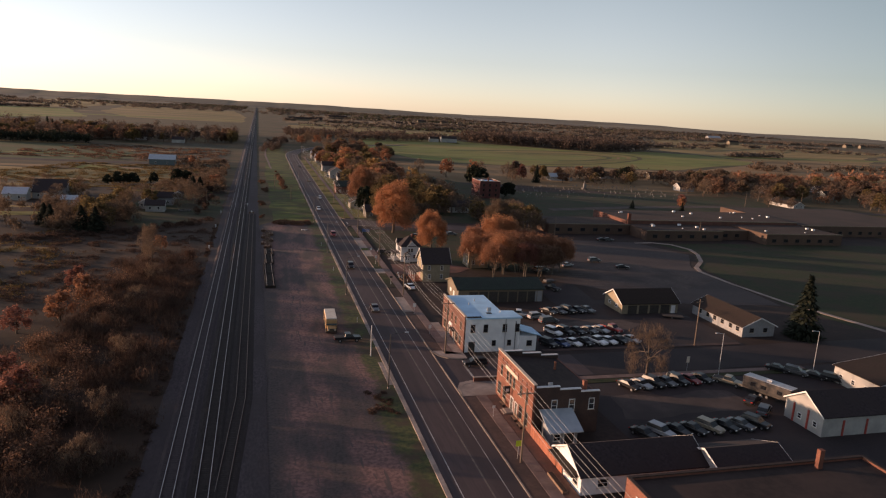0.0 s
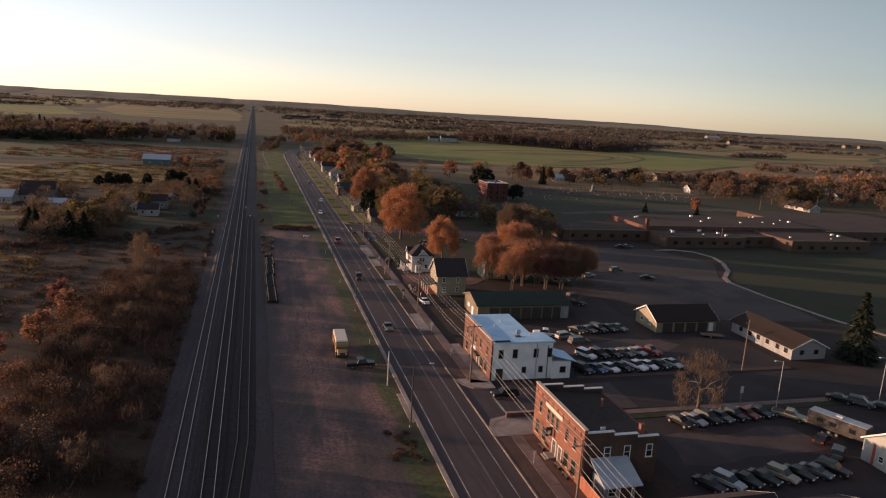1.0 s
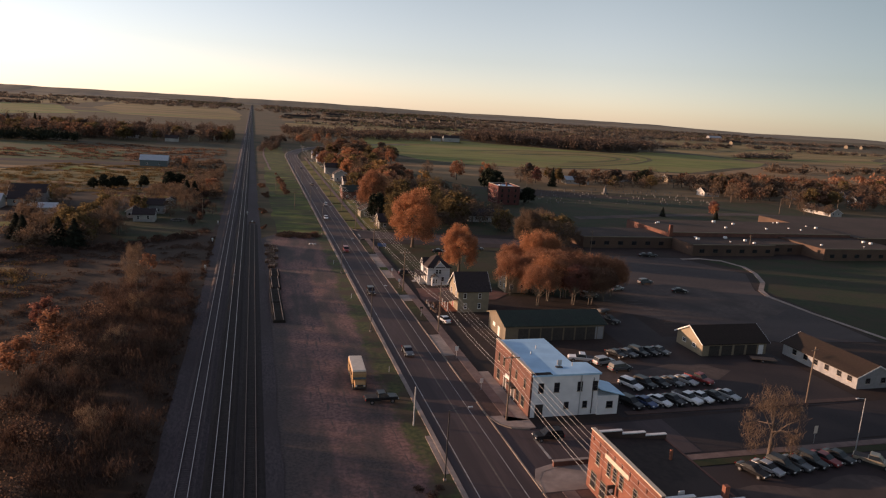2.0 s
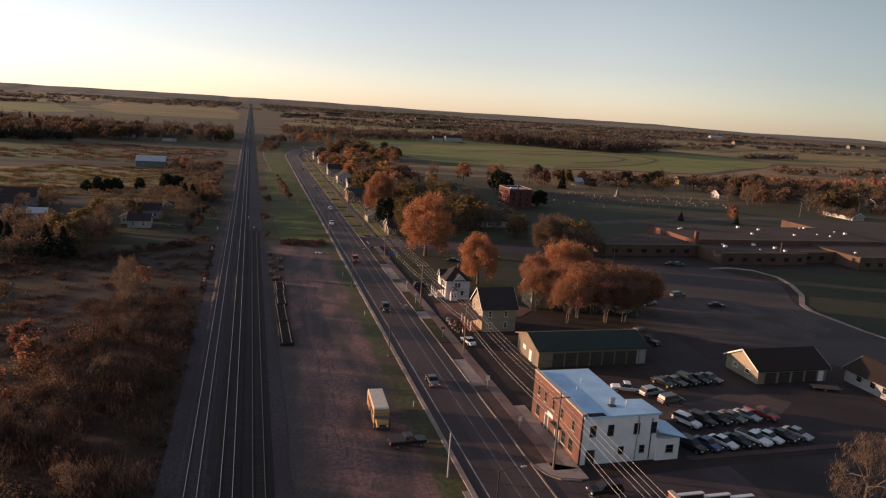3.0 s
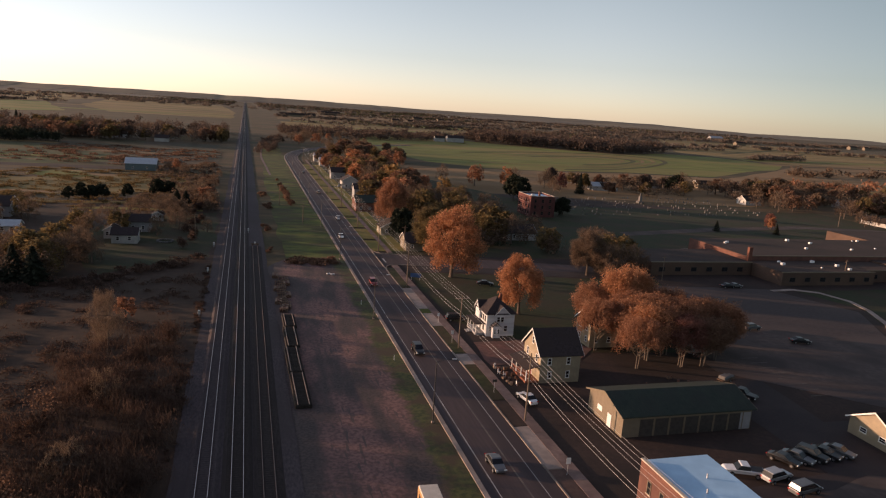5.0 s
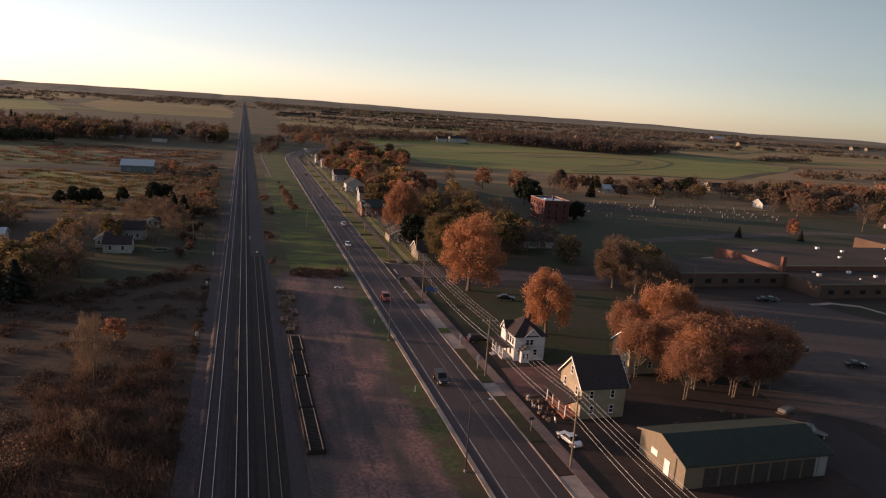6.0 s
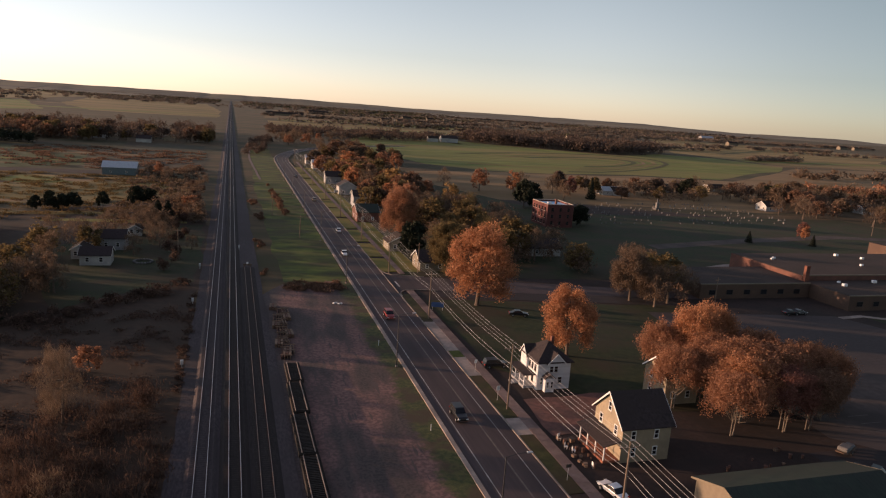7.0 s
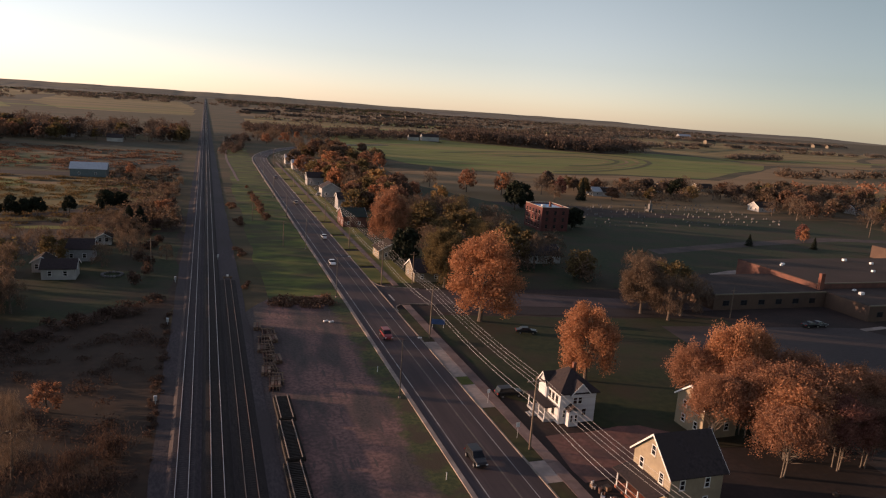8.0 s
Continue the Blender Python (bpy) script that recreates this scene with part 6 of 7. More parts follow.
for x, y, h, c in ((-41, 158, 7, "rust"), (-38.5, 172, 7, "rust"), (-36, 113, 7, "crimson"), (-40, 120, 6.5, "crimson"), (-47, 150, 6, "crimson"), (-33, 100, 6, "brown"), (-44, 185, 6, "crimson"), (-30, 232, 5, "rust"), (-27, 165, 6, "brown"), (-24, 130, 6, "brown"), (-22, 105, 6, "brown"), (-26, 188, 6, "brown"), (-22, 90, 6, "brown")):
    tree("mid", c, x, y, h, 1.2, label="rust-coloured small tree rising from scrub" if c != "brown" else "bare small tree rising from scrub")
for x, y, h, w in ((-30, 212, 12, 0.7), (-32, 216, 11, 0.7)):
    tree("thin", "brown", x, y, h, w, label="slender bare birch with pale trunk in brush", name="birch_tree")


def thicket(name, label, spots, leaves, size, colour, seed, thin=1.0):
    """Uncountable scrub or far wood: sprays of twigs and leaves round many spots (x, y, height, radius)."""
    lobes = []
    rr = random.Random(seed)
    for x, y, h, q in spots:
        for k in range(3):
            lobes.append(((x + rr.uniform(-0.5, 0.5) * q, y + rr.uniform(-0.5, 0.5) * q, h * rr.uniform(0.3, 0.72)), (q * rr.uniform(0.6, 1), q * rr.uniform(0.6, 1), h * rr.uniform(0.28, 0.4))))
    v, f = leaf_cloud(lobes, leaves, size, seed, 0.2, thin)
    v[:, 2] = np.maximum(v[:, 2], 0.02)
    return tagged(piece(name, pydata(name, v, f), LEAF[colour]), label, "woods", kind="stuff")


def scatter(n, poly, h0, h1, q0, q1, seed):
    rr, out = random.Random(seed), []
    xs, ys = [p[0] for p in poly], [p[1] for p in poly]
    while len(out) < n:
        x, y = rr.uniform(min(xs), max(xs)), rr.uniform(min(ys), max(ys))
        inside = False
        for i in range(len(poly)):
            (ax, ay), (bx, by) = poly[i], poly[i - 1]
            if (ay > y) != (by > y) and x < (bx - ax) * (y - ay) / (by - ay) + ax:
                inside = not inside
        if inside:
            out.append((x, y, rr.uniform(h0, h1), rr.uniform(q0, q1)))
    return out


def twigs(name, label, spots, count, seed, colour="brown"):
    """Bare upright stems, thin and forking, round many spots."""
    rr = np.random.RandomState(seed)
    sp = np.array(spots)[rr.randint(0, len(spots), count)]
    p = np.stack([sp[:, 0] + rr.normal(size=count) * sp[:, 3] * 0.5, sp[:, 1] + rr.normal(size=count) * sp[:, 3] * 0.5, sp[:, 2] * rr.uniform(0.1, 0.8, count)], 1)
    d = np.stack([rr.normal(size=count) * 0.35, rr.normal(size=count) * 0.35, np.ones(count)], 1)
    ln = rr.uniform(0.7, 2.2, count)[:, None]
    a = rr.uniform(0, 6.28, count)
    s = np.stack([np.cos(a), np.sin(a), 0 * a], 1) * 0.03
    v = np.stack([p - s, p + s, p + d * ln], 1).reshape(-1, 3)
    v[:, 2] = np.maximum(v[:, 2], 0.02)
    tagged(piece(name, pydata(name, v, [(3 * i, 3 * i + 1, 3 * i + 2) for i in range(count)]), LEAF[colour]), label, "scrub", kind="stuff")


NEARSCRUB = [(-17.0, 55), (-16.8, 215), (-24, 222), (-34, 205), (-40, 165), (-44, 120), (-60, 55)]
SPOTS = scatter(330, NEARSCRUB, 1.8, 5.0, 1.6, 3.2, 1)
thicket("scrub", "dense brown autumn scrub beside the railway", SPOTS, 74000, 0.30, "scrub", 1, 0.34)
SIDE = scatter(45, [(-46, 120), (-44, 205), (-64, 236), (-110, 225), (-105, 120), (-66, 60)], 1.6, 4.0, 1.8, 3.6, 61)
thicket("scrub", "dark brown scrub in a rough meadow", SIDE, 8000, 0.3, "scrub", 61, 0.4)
twigs("brushwood", "bare brown stems in dense scrub", SPOTS, 26000, 11, "scrub")
RUSTY = scatter(34, [(-26, 95), (-30, 190), (-42, 185), (-44, 120), (-52, 80), (-34, 75)], 4.0, 7.0, 1.8, 3.0, 2)
thicket("scrub", "rust-coloured autumn scrub beside the railway", RUSTY, 22000, 0.17, "rust_dull", 2)
thicket("scrub", "low rust-brown brush in a rough meadow", scatter(190, [(-18, 205), (-18, 268), (-70, 255), (-60, 170), (-40, 170)], 0.3, 1.2, 1.4, 3.2, 31), 26000, 0.16, "scrub", 31)
thicket("scrub", "dark brush along a ditch", scatter(110, [(-16, 284), (-17, 292), (-30, 282), (-46, 264), (-80, 250), (-80, 243), (-44, 256), (-28, 274)], 0.8, 2.0, 1.0, 2.0, 32), 12000, 0.22, "scrub", 32)
thicket("weeds", "dry weeds along the ballast edge", scatter(150, [(-16.8, 60), (-16.2, 280), (-14.8, 280), (-15.2, 60)], 0.3, 1.0, 0.4, 1.0, 33), 8000, 0.14, "scrub", 33)
thicket("brush", "dry brush heap at the end of a gravel yard", scatter(60, [(5, 282), (7, 289), (21, 288), (20, 280)], 0.4, 1.5, 0.9, 1.8, 34), 6000, 0.2, "rust_dull", 34)
thicket("weeds", "weeds at the corner of the gravel yard", scatter(26, [(17.5, 103), (18, 112), (22.5, 112), (22.5, 103)], 0.15, 0.6, 0.5, 1.0, 35), 1800, 0.12, "scrub", 35)
thicket("meadow_weeds", "tall golden weeds in a rough meadow", scatter(420, [(-26, 376), (-24, 512), (-120, 520), (-150, 440), (-110, 380)], 0.3, 1.1, 1.5, 4.5, 41), 26000, 0.3, "gold_weed", 41)
thicket("meadow_weeds", "dry brown weeds in a rough meadow", scatter(300, [(-24, 540), (-26, 690), (-140, 700), (-200, 560)], 0.3, 1.2, 2.0, 6.0, 42), 14000, 0.5, "rust_dull", 42)
thicket("meadow_weeds", "dry golden weeds beside scrub", scatter(200, [(-50, 200), (-62, 262), (-120, 255), (-110, 160), (-62, 150)], 0.2, 0.8, 1.5, 4.0, 43), 12000, 0.25, "gold_weed", 43)
thicket("shrubs", "row of rust-coloured shrubs in grass", scatter(34, [(13.2, 395), (11.4, 495), (13, 495), (16, 395)], 1.2, 2.6, 0.9, 1.5, 37), 5000, 0.26, "rust_dull", 37)
thicket("scrub", "low brown brush beside the railway", scatter(160, [(-24, 410), (-22, 560), (-60, 560), (-50, 400)], 1.0, 3.5, 1.5, 3, 3), 6000, 0.5, "brown", 3)
thicket("scrub", "low rust brush between railway and road", [(2.3 + 1.2 * math.sin(k * 2.1), 424 + k * 3.1, 1.2 + 0.5 * math.sin(k), 1.1) for k in range(5)] + [(3.8 + math.sin(k * 1.7), 384 + k * 3.4, 1.6 + 0.5 * math.cos(k), 1.2) for k in range(5)] + [(1.6 + math.sin(k * 1.3), 334 + k * 3.0, 1.3, 1.1) for k in range(4)] + [(1.2 + k * 0.5, 298 + k * 2.2, 0.9, 0.8) for k in range(3)], 4200, 0.22, "rust_dull", 4)
thicket("woods", "dense brown wood beyond the green field", scatter(560, [(318, 1108), (368, 1044), (440, 999), (507, 956), (600, 1006), (660, 1090), (540, 1150), (400, 1230)], 15, 22, 6, 10, 5), 46000, 1.2, "wood", 5)
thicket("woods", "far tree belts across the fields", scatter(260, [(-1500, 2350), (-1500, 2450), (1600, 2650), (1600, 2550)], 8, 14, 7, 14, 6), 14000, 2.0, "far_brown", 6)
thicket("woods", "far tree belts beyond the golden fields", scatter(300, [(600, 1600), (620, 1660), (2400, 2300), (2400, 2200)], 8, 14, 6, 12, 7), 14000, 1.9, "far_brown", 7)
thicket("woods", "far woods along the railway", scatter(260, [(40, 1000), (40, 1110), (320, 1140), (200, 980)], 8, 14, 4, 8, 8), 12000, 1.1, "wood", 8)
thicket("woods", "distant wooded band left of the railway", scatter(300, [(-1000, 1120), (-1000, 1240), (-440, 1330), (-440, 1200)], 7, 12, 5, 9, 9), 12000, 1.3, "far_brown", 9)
thicket("woods", "dark hedge band beside a meadow", scatter(120, [(-250, 692), (-250, 730), (-160, 735), (-148, 695)], 8, 11, 4, 6, 10), 9000, 0.8, "green", 10)

for k, (x0, y0, x1, y1, n, c) in enumerate(((60, 1150, 330, 1180, 60, "brown"), (330, 1170, 900, 1260, 90, "rust"), (640, 1300, 1500, 1560, 90, "brown"), (-1000, 1500, -430, 1960, 80, "brown"), (60, 1800, 700, 1850, 60, "brown"), (560, 700, 1000, 800, 50, "brown"), (760, 1000, 900, 1040, 40, "rust"), (1100, 1320, 2300, 1560, 70, "brown"), (-1700, 1700, -560, 2000, 80, "brown"), (200, 2950, 2600, 3050, 120, "brown"), (-2200, 2900, -100, 3100, 120, "brown"), (450, 2050, 1400, 2150, 80, "olive"), (420, 545, 780, 640, 40, "rust"))):
    sp = []
    rr = random.Random(100 + k)
    for i in range(n):
        q = rr.random()
        sp.append((x0 + (x1 - x0) * q + rr.uniform(-9, 9), y0 + (y1 - y0) * q + rr.uniform(-9, 9), rr.uniform(5, 12), rr.uniform(4, 9) * (1 + y0 / 3000)))
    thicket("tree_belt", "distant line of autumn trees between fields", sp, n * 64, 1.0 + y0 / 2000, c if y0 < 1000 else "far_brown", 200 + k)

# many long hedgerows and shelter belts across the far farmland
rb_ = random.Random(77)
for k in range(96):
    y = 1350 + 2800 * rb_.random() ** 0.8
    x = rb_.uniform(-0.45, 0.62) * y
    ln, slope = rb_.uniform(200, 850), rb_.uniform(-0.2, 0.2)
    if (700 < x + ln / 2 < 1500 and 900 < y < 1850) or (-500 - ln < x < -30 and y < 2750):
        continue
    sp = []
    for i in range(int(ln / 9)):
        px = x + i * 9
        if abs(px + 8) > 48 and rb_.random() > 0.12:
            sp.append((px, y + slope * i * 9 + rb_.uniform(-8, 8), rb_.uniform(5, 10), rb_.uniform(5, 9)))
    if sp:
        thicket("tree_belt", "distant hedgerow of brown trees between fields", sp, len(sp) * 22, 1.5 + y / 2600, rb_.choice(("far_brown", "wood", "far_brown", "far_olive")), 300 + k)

def understory(n, poly, h0, h1, q0, q1, seed):
    return [p for p in scatter(n, poly, h0, h1, q0, q1, seed) if clear(p[0], p[1])]


thicket("woods", "brown woods around distant houses left of the railway", understory(230, [(-330, 740), (-340, 1000), (-30, 1010), (-26, 800), (-110, 760)], 9, 16, 4, 7, 51), 30000, 0.75, "wood", 51)
thicket("woods", "rust-brown woods around distant houses", understory(90, [(-330, 700), (-340, 900), (-120, 900), (-130, 740)], 9, 15, 4, 7, 52), 12000, 0.7, "rust_dull", 52)
thicket("woods", "bare brown trees and brush round the cemetery houses", understory(150, [(230, 470), (240, 540), (470, 560), (640, 520), (620, 380), (440, 400)], 6, 12, 3.5, 6.5, 53), 26000, 0.5, "brown", 53)
thicket("woods", "dull rust trees along a street past the cemetery", understory(60, [(300, 420), (310, 500), (560, 500), (600, 360), (440, 360)], 7, 12, 3, 5.5, 54), 10000, 0.5, "rust_dull", 54)
thicket("woods", "dense brown garden trees behind the street", understory(80, [(62, 300), (60, 480), (108, 470), (120, 330), (104, 296)], 4, 9, 2.5, 4.5, 55), 24000, 0.36, "brown", 55)
thicket("woods", "brown trees crowding a shaded garden", understory(44, [(-48, 262), (-50, 300), (-90, 318), (-110, 270), (-80, 254)], 4, 9, 2.2, 4.0, 56), 22000, 0.3, "brown", 56)
thicket("brush", "uneven bushes along the railway fence", [(-19 - 6 * abs(math.sin(k * 1.9)), 296 + k * 7.3, 2.2 + 2.6 * abs(math.sin(k * 2.7)), 1.6) for k in range(26) if k % 5], 9000, 0.26, "scrub", 59)
thicket("brush", "mauve leafless bushes beside the railway", understory(34, [(-19, 372), (-19, 410), (-34, 408), (-44, 372), (-30, 366)], 4, 8, 2, 4, 57), 12000, 0.34, "brown", 57)
thicket("woods", "brown trees beside the railway in the distance", understory(40, [(6, 640), (4, 820), (24, 900), (40, 900), (26, 760)], 5, 9, 2.5, 4.5, 58), 8000, 0.5, "wood", 58)

# ---- vehicles ----
def paint(name, c, metal=0.2):
    return mat(name, c, tuple(min(1, x * 1.12) for x in c), 1.5, 0.28, metal=metal, spec=0.6)


PAINT = {k: paint(k + "_car_paint", c) for k, c in dict(white=(0.70, 0.70, 0.70), black=(0.02, 0.02, 0.022), silver=(0.36, 0.37, 0.38), grey=(0.12, 0.125, 0.13), red=(0.24, 0.035, 0.035), blue=(0.05, 0.08, 0.17), tan=(0.32, 0.27, 0.2)).items()}
SHAPES = {
    "sedan": (4.7, 1.8, [(-2.35, 0.35), (-2.33, 0.85), (-1.75, 0.98), (-1.05, 1.02), (0.95, 0.98), (2.1, 0.82), (2.33, 0.65), (2.35, 0.35)], [(-1.65, 0.98), (-0.95, 1.42), (0.25, 1.45), (1.05, 0.97)]),
    "suv": (4.8, 1.9, [(-2.4, 0.4), (-2.4, 1.0), (-2.3, 1.1), (-1.0, 1.12), (1.0, 1.1), (2.15, 0.98), (2.38, 0.8), (2.4, 0.4)], [(-2.25, 1.1), (-1.95, 1.72), (0.3, 1.75), (1.1, 1.09)]),
    "van": (5.0, 1.95, [(-2.5, 0.4), (-2.5, 1.0), (-2.4, 1.1), (-1.0, 1.1), (1.2, 1.08), (2.2, 0.95), (2.47, 0.75), (2.5, 0.4)], [(-2.35, 1.1), (-2.15, 1.75), (0.6, 1.78), (1.7, 1.02)]),
    "pickup": (5.7, 2.0, [(-2.85, 0.5), (-2.85, 1.12), (-0.75, 1.14), (-0.7, 1.16), (1.1, 1.15), (2.6, 1.05), (2.83, 0.9), (2.85, 0.5)], [(-0.75, 1.14), (-0.6, 1.8), (0.55, 1.82), (1.25, 1.14)]),
}


def loft(prof, w, taper=0.0, z_ref=0.0, bev=0.05, round_=0.0):
    bm = bmesh.new()
    L_ = [bm.verts.new((y, -w / 2 + taper * max(0, z - z_ref), z)) for y, z in prof]
    R_ = [bm.verts.new((y, w / 2 - taper * max(0, z - z_ref), z)) for y, z in prof]
    n = len(prof)
    bm.faces.new(L_)
    bm.faces.new(R_[::-1])
    for i in range(n):
        j = (i + 1) % n
        bm.faces.new((L_[i], R_[i], R_[j], L_[j]))
    bmesh.ops.recalc_face_normals(bm, faces=bm.faces[:])
    half = max(abs(p[0]) for p in prof)
    for v in bm.verts:
        v.co.y *= 1 - round_ * abs(v.co.x / half) ** 3
    if bev:
        bmesh.ops.bevel(bm, geom=bm.edges[:], offset=bev, segments=2, affect="EDGES", profile=0.5)
    return bm


def wheel(parent, x, y, rad=0.33, wd=0.22):
    bm = bmesh.new()
    rod(bm, (0, -wd / 2, 0), (0, wd / 2, 0), rad, rad, 14)
    bm.faces.new([v for v in bm.verts if v.co.y < 0][::-1])
    w = part("wheel", bm, M["tyre"], parent)
    w.location = (x, y, rad)
    bm = bmesh.new()
    s = 1 if y > 0 else -1
    rod(bm, (0, s * wd * 0.3, 0), (0, s * (wd / 2 + 0.015), 0), rad * 0.62, rad * 0.55, 10)
    part("rim", bm, M["rim"], w)


def make_car(shape, colour):
    """Car along its own x, nose towards +x."""
    ln, wd, prof, cab = SHAPES[shape]
    names = {"sedan": "saloon car", "suv": "estate car", "van": "minivan", "pickup": "pickup truck"}
    t = thing({"sedan": "car", "suv": "car", "van": "van", "pickup": "pickup_truck"}[shape], label="%s %s parked on asphalt" % (colour, names[shape]), category="car" if shape != "pickup" else "truck")
    body = part("body", loft(prof, wd, 0.12, 0.75, 0.07, 0.2), PAINT[colour], t)
    part("glazing", loft(cab, wd - 0.1, 0.28, 1.0, 0.03), M["car_glass"], t, "dark tinted windows")
    top = [p for p in cab[1:3]]
    part("roof", loft([(top[0][0] - 0.05, top[0][1] - 0.06), (top[0][0] + 0.05, top[0][1] + 0.03), (top[1][0] - 0.05, top[1][1] + 0.03), (top[1][0] + 0.12, top[1][1] - 0.06)], wd - 0.36, 0, 0, 0.02), PAINT[colour], t)
    if shape == "pickup":
        part("bed", B((-2.7, -0.85, -0.82, 0.82, 1.10, 1.16)), M["dark_void"], t, "open cargo bed")
    for x in (-ln * 0.31, ln * 0.31):
        for y in (-wd / 2 + 0.1, wd / 2 - 0.1):
            wheel(t, x, y, 0.33 if shape != "pickup" else 0.39)
    for y in (-wd * 0.36, wd * 0.36):
        part("headlight", B((ln / 2 - 0.16, ln / 2 + 0.015, y - 0.2, y + 0.2, 0.62, 0.78), bev=0.03), M["lamp_glass"], t)
        part("tail_light", B((-ln / 2 - 0.015, -ln / 2 + 0.1, y - 0.2, y + 0.2, 0.72, 0.9), bev=0.03), M["tail_glass"], t)
    return t


CARS = {}


def car(shape, colour, x, y, rz, z=0.06, label="", group="parked cars"):
    key = (shape, colour)
    if key not in CARS:
        CARS[key] = ob = make_car(shape, colour)
        ob.matrix_world = pose(x, y, z, 0, 0, rz)
    else:
        ob = copy_thing(CARS[key], pose(x, y, z, 0, 0, rz))
    if label:
        tagged(ob, label)
    return tagged(ob, group=group)


for s, c, x, y, d in (("suv", "black", 27.6, 206, -90), ("suv", "red", 27.7, 258, -90), ("sedan", "white", 27.4, 323, -90), ("sedan", "grey", 27.8, 161, -90), ("sedan", "white", 31.2, 362, 90), ("sedan", "tan", 31.0, 441, 90), ("sedan", "grey", 30.9, 538, 90)):
    car(s, c, x, y, d, 0.11, "%s car driving on the main road" % c, "cars on the road")
car("suv", "black", 41.6, 122.4, 180, 0.08, "black estate car with lit front waiting at the junction", "cars on the road")
car("pickup", "black", 18.5, 139.2, 4, 0.05, "dark pickup truck parked on gravel")
NEAR = [("suv", "black"), ("sedan", "blue"), ("sedan", "white"), ("sedan", "black"), ("pickup", "white"), ("sedan", "white"), ("sedan", "black"), ("sedan", "silver")]
for i, (s, c) in enumerate(NEAR):
    car(s, c, 61.4 + 2.95 * i, 132.0 + 0.15 * i, -68)
for i, (s, c) in enumerate([("suv", "white"), ("suv", "black"), ("sedan", "black"), ("sedan", "grey"), ("sedan", "silver"), ("pickup", "red")]):
    car(s, c, 65.8 + 3.1 * i, 139.6 + 0.2 * i, -66)
for i, (s, c) in enumerate([("sedan", "black"), ("sedan", "grey"), ("suv", "black"), ("sedan", "black"), ("sedan", "grey")]):
    car(s, c, 71.6 + 2.75 * i, 155.6 + 0.2 * i, -64)
car("pickup", "white", 62.6, 153.4, 158, 0.06, "white pickup truck beside white building")
car("suv", "silver", 66.6, 151.4, 12)
car("van", "grey", 68.2, 147.8, 10)
for i, (s, c) in enumerate([("sedan", "black"), ("sedan", "silver"), ("suv", "black"), ("sedan", "grey"), ("suv", "black"), ("sedan", "red"), ("sedan", "black")]):
    car(s, c, 67.4 + 2.8 * i, 108.2 + 0.25 * i, -70)
for i, (s, c) in enumerate([("sedan", "black"), ("suv", "silver"), ("sedan", "black"), ("sedan", "black"), ("suv", "tan"), ("sedan", "black"), ("sedan", "grey"), ("suv", "black")]):
    car(s, c, 59.6 + 3.1 * i, 89.6 + 0.12 * i, -65)
for i, (s, c) in enumerate([("sedan", "black"), ("suv", "grey"), ("sedan", "black"), ("suv", "black")]):
    car(s, c, 104.5 + 2.6 * i, 112.6 - 2.2 * i, -50)
for s, c, x, y, d in (("sedan", "silver", 100.3, 207, 20), ("suv", "grey", 114, 214, 8), ("sedan", "black", 119.2, 203.8, -14), ("sedan", "black", 137, 252.5, 0), ("sedan", "grey", 139.8, 252.6, 2), ("van", "grey", 88, 200, 10), ("sedan", "black", 59.5, 257, -15), ("sedan", "silver", 103, 328, 0), ("suv", "black", 41.5, 226, 0), ("sedan", "white", 40.9, 181.2, 100), ("sedan", "grey", 75, 262, 5), ("pickup", "black", 82.0, 178, -60), ("sedan", "black", 87.6, 99.0, 30), ("suv", "grey", 86.4, 94.6, 40), ("suv", "silver", 47, 470, 0)):
    car(s, c, x, y, d)

# ---- school bus on the gravel ----
bus = thing("school_bus", (15.8, 148.4, 0.05), -92, "yellow school bus with white roof parked on gravel", "bus")
part("body", loft([(-5.0, 0.5), (-5.05, 2.4), (-4.9, 2.85), (2.7, 2.85), (3.0, 2.5), (3.1, 1.6), (3.1, 0.5)], 2.44, 0.0, 0, 0.12), M["bus_yellow"], bus)
part("roof", loft([(-4.95, 2.8), (-4.8, 3.04), (2.5, 3.04), (2.68, 2.8)], 2.38, 0.0, 0, 0.08), M["bus_white"], bus, "sun-faded white roof")
part("hood", loft([(3.0, 0.55), (3.0, 1.55), (4.1, 1.45), (4.5, 1.25), (4.55, 0.55)], 1.9, 0.0, 0, 0.1), M["bus_yellow"], bus, "short engine hood")
part("windscreen", loft([(2.98, 1.6), (2.68, 2.72), (2.8, 2.76), (3.18, 1.6)], 2.3, 0, 0, 0.01), M["glass"], bus)
for k in range(9):
    for y in (-1.235, 1.215):
        part("window", B((-4.0 + k * 0.72, -3.45 + k * 0.72, y, y + 0.02, 1.75, 2.4)), M["glass"], bus)
for y in (-1.24, 1.22):
    part("stripe", B((-4.3, 3.0, y, y + 0.02, 1.25, 1.4)), M["dark_void"], bus, "black rub rail")
part("grille", B((4.5, 4.57, -0.5, 0.5, 0.8, 1.2), bev=0.02), M["dark_void"], bus)
part("bumper", B((4.5, 4.65, -1.1, 1.1, 0.45, 0.75), bev=0.03), M["dark_void"], bus)
for x in (-2.6, 3.4):
    for y in (-1.05, 1.05):
        wheel(bus, x, y, 0.5, 0.32)
for y in (-0.7, 0.7):
    part("headlight", B((4.5, 4.58, y - 0.14, y + 0.14, 0.85, 1.1), bev=0.03), M["lamp_glass"], bus)

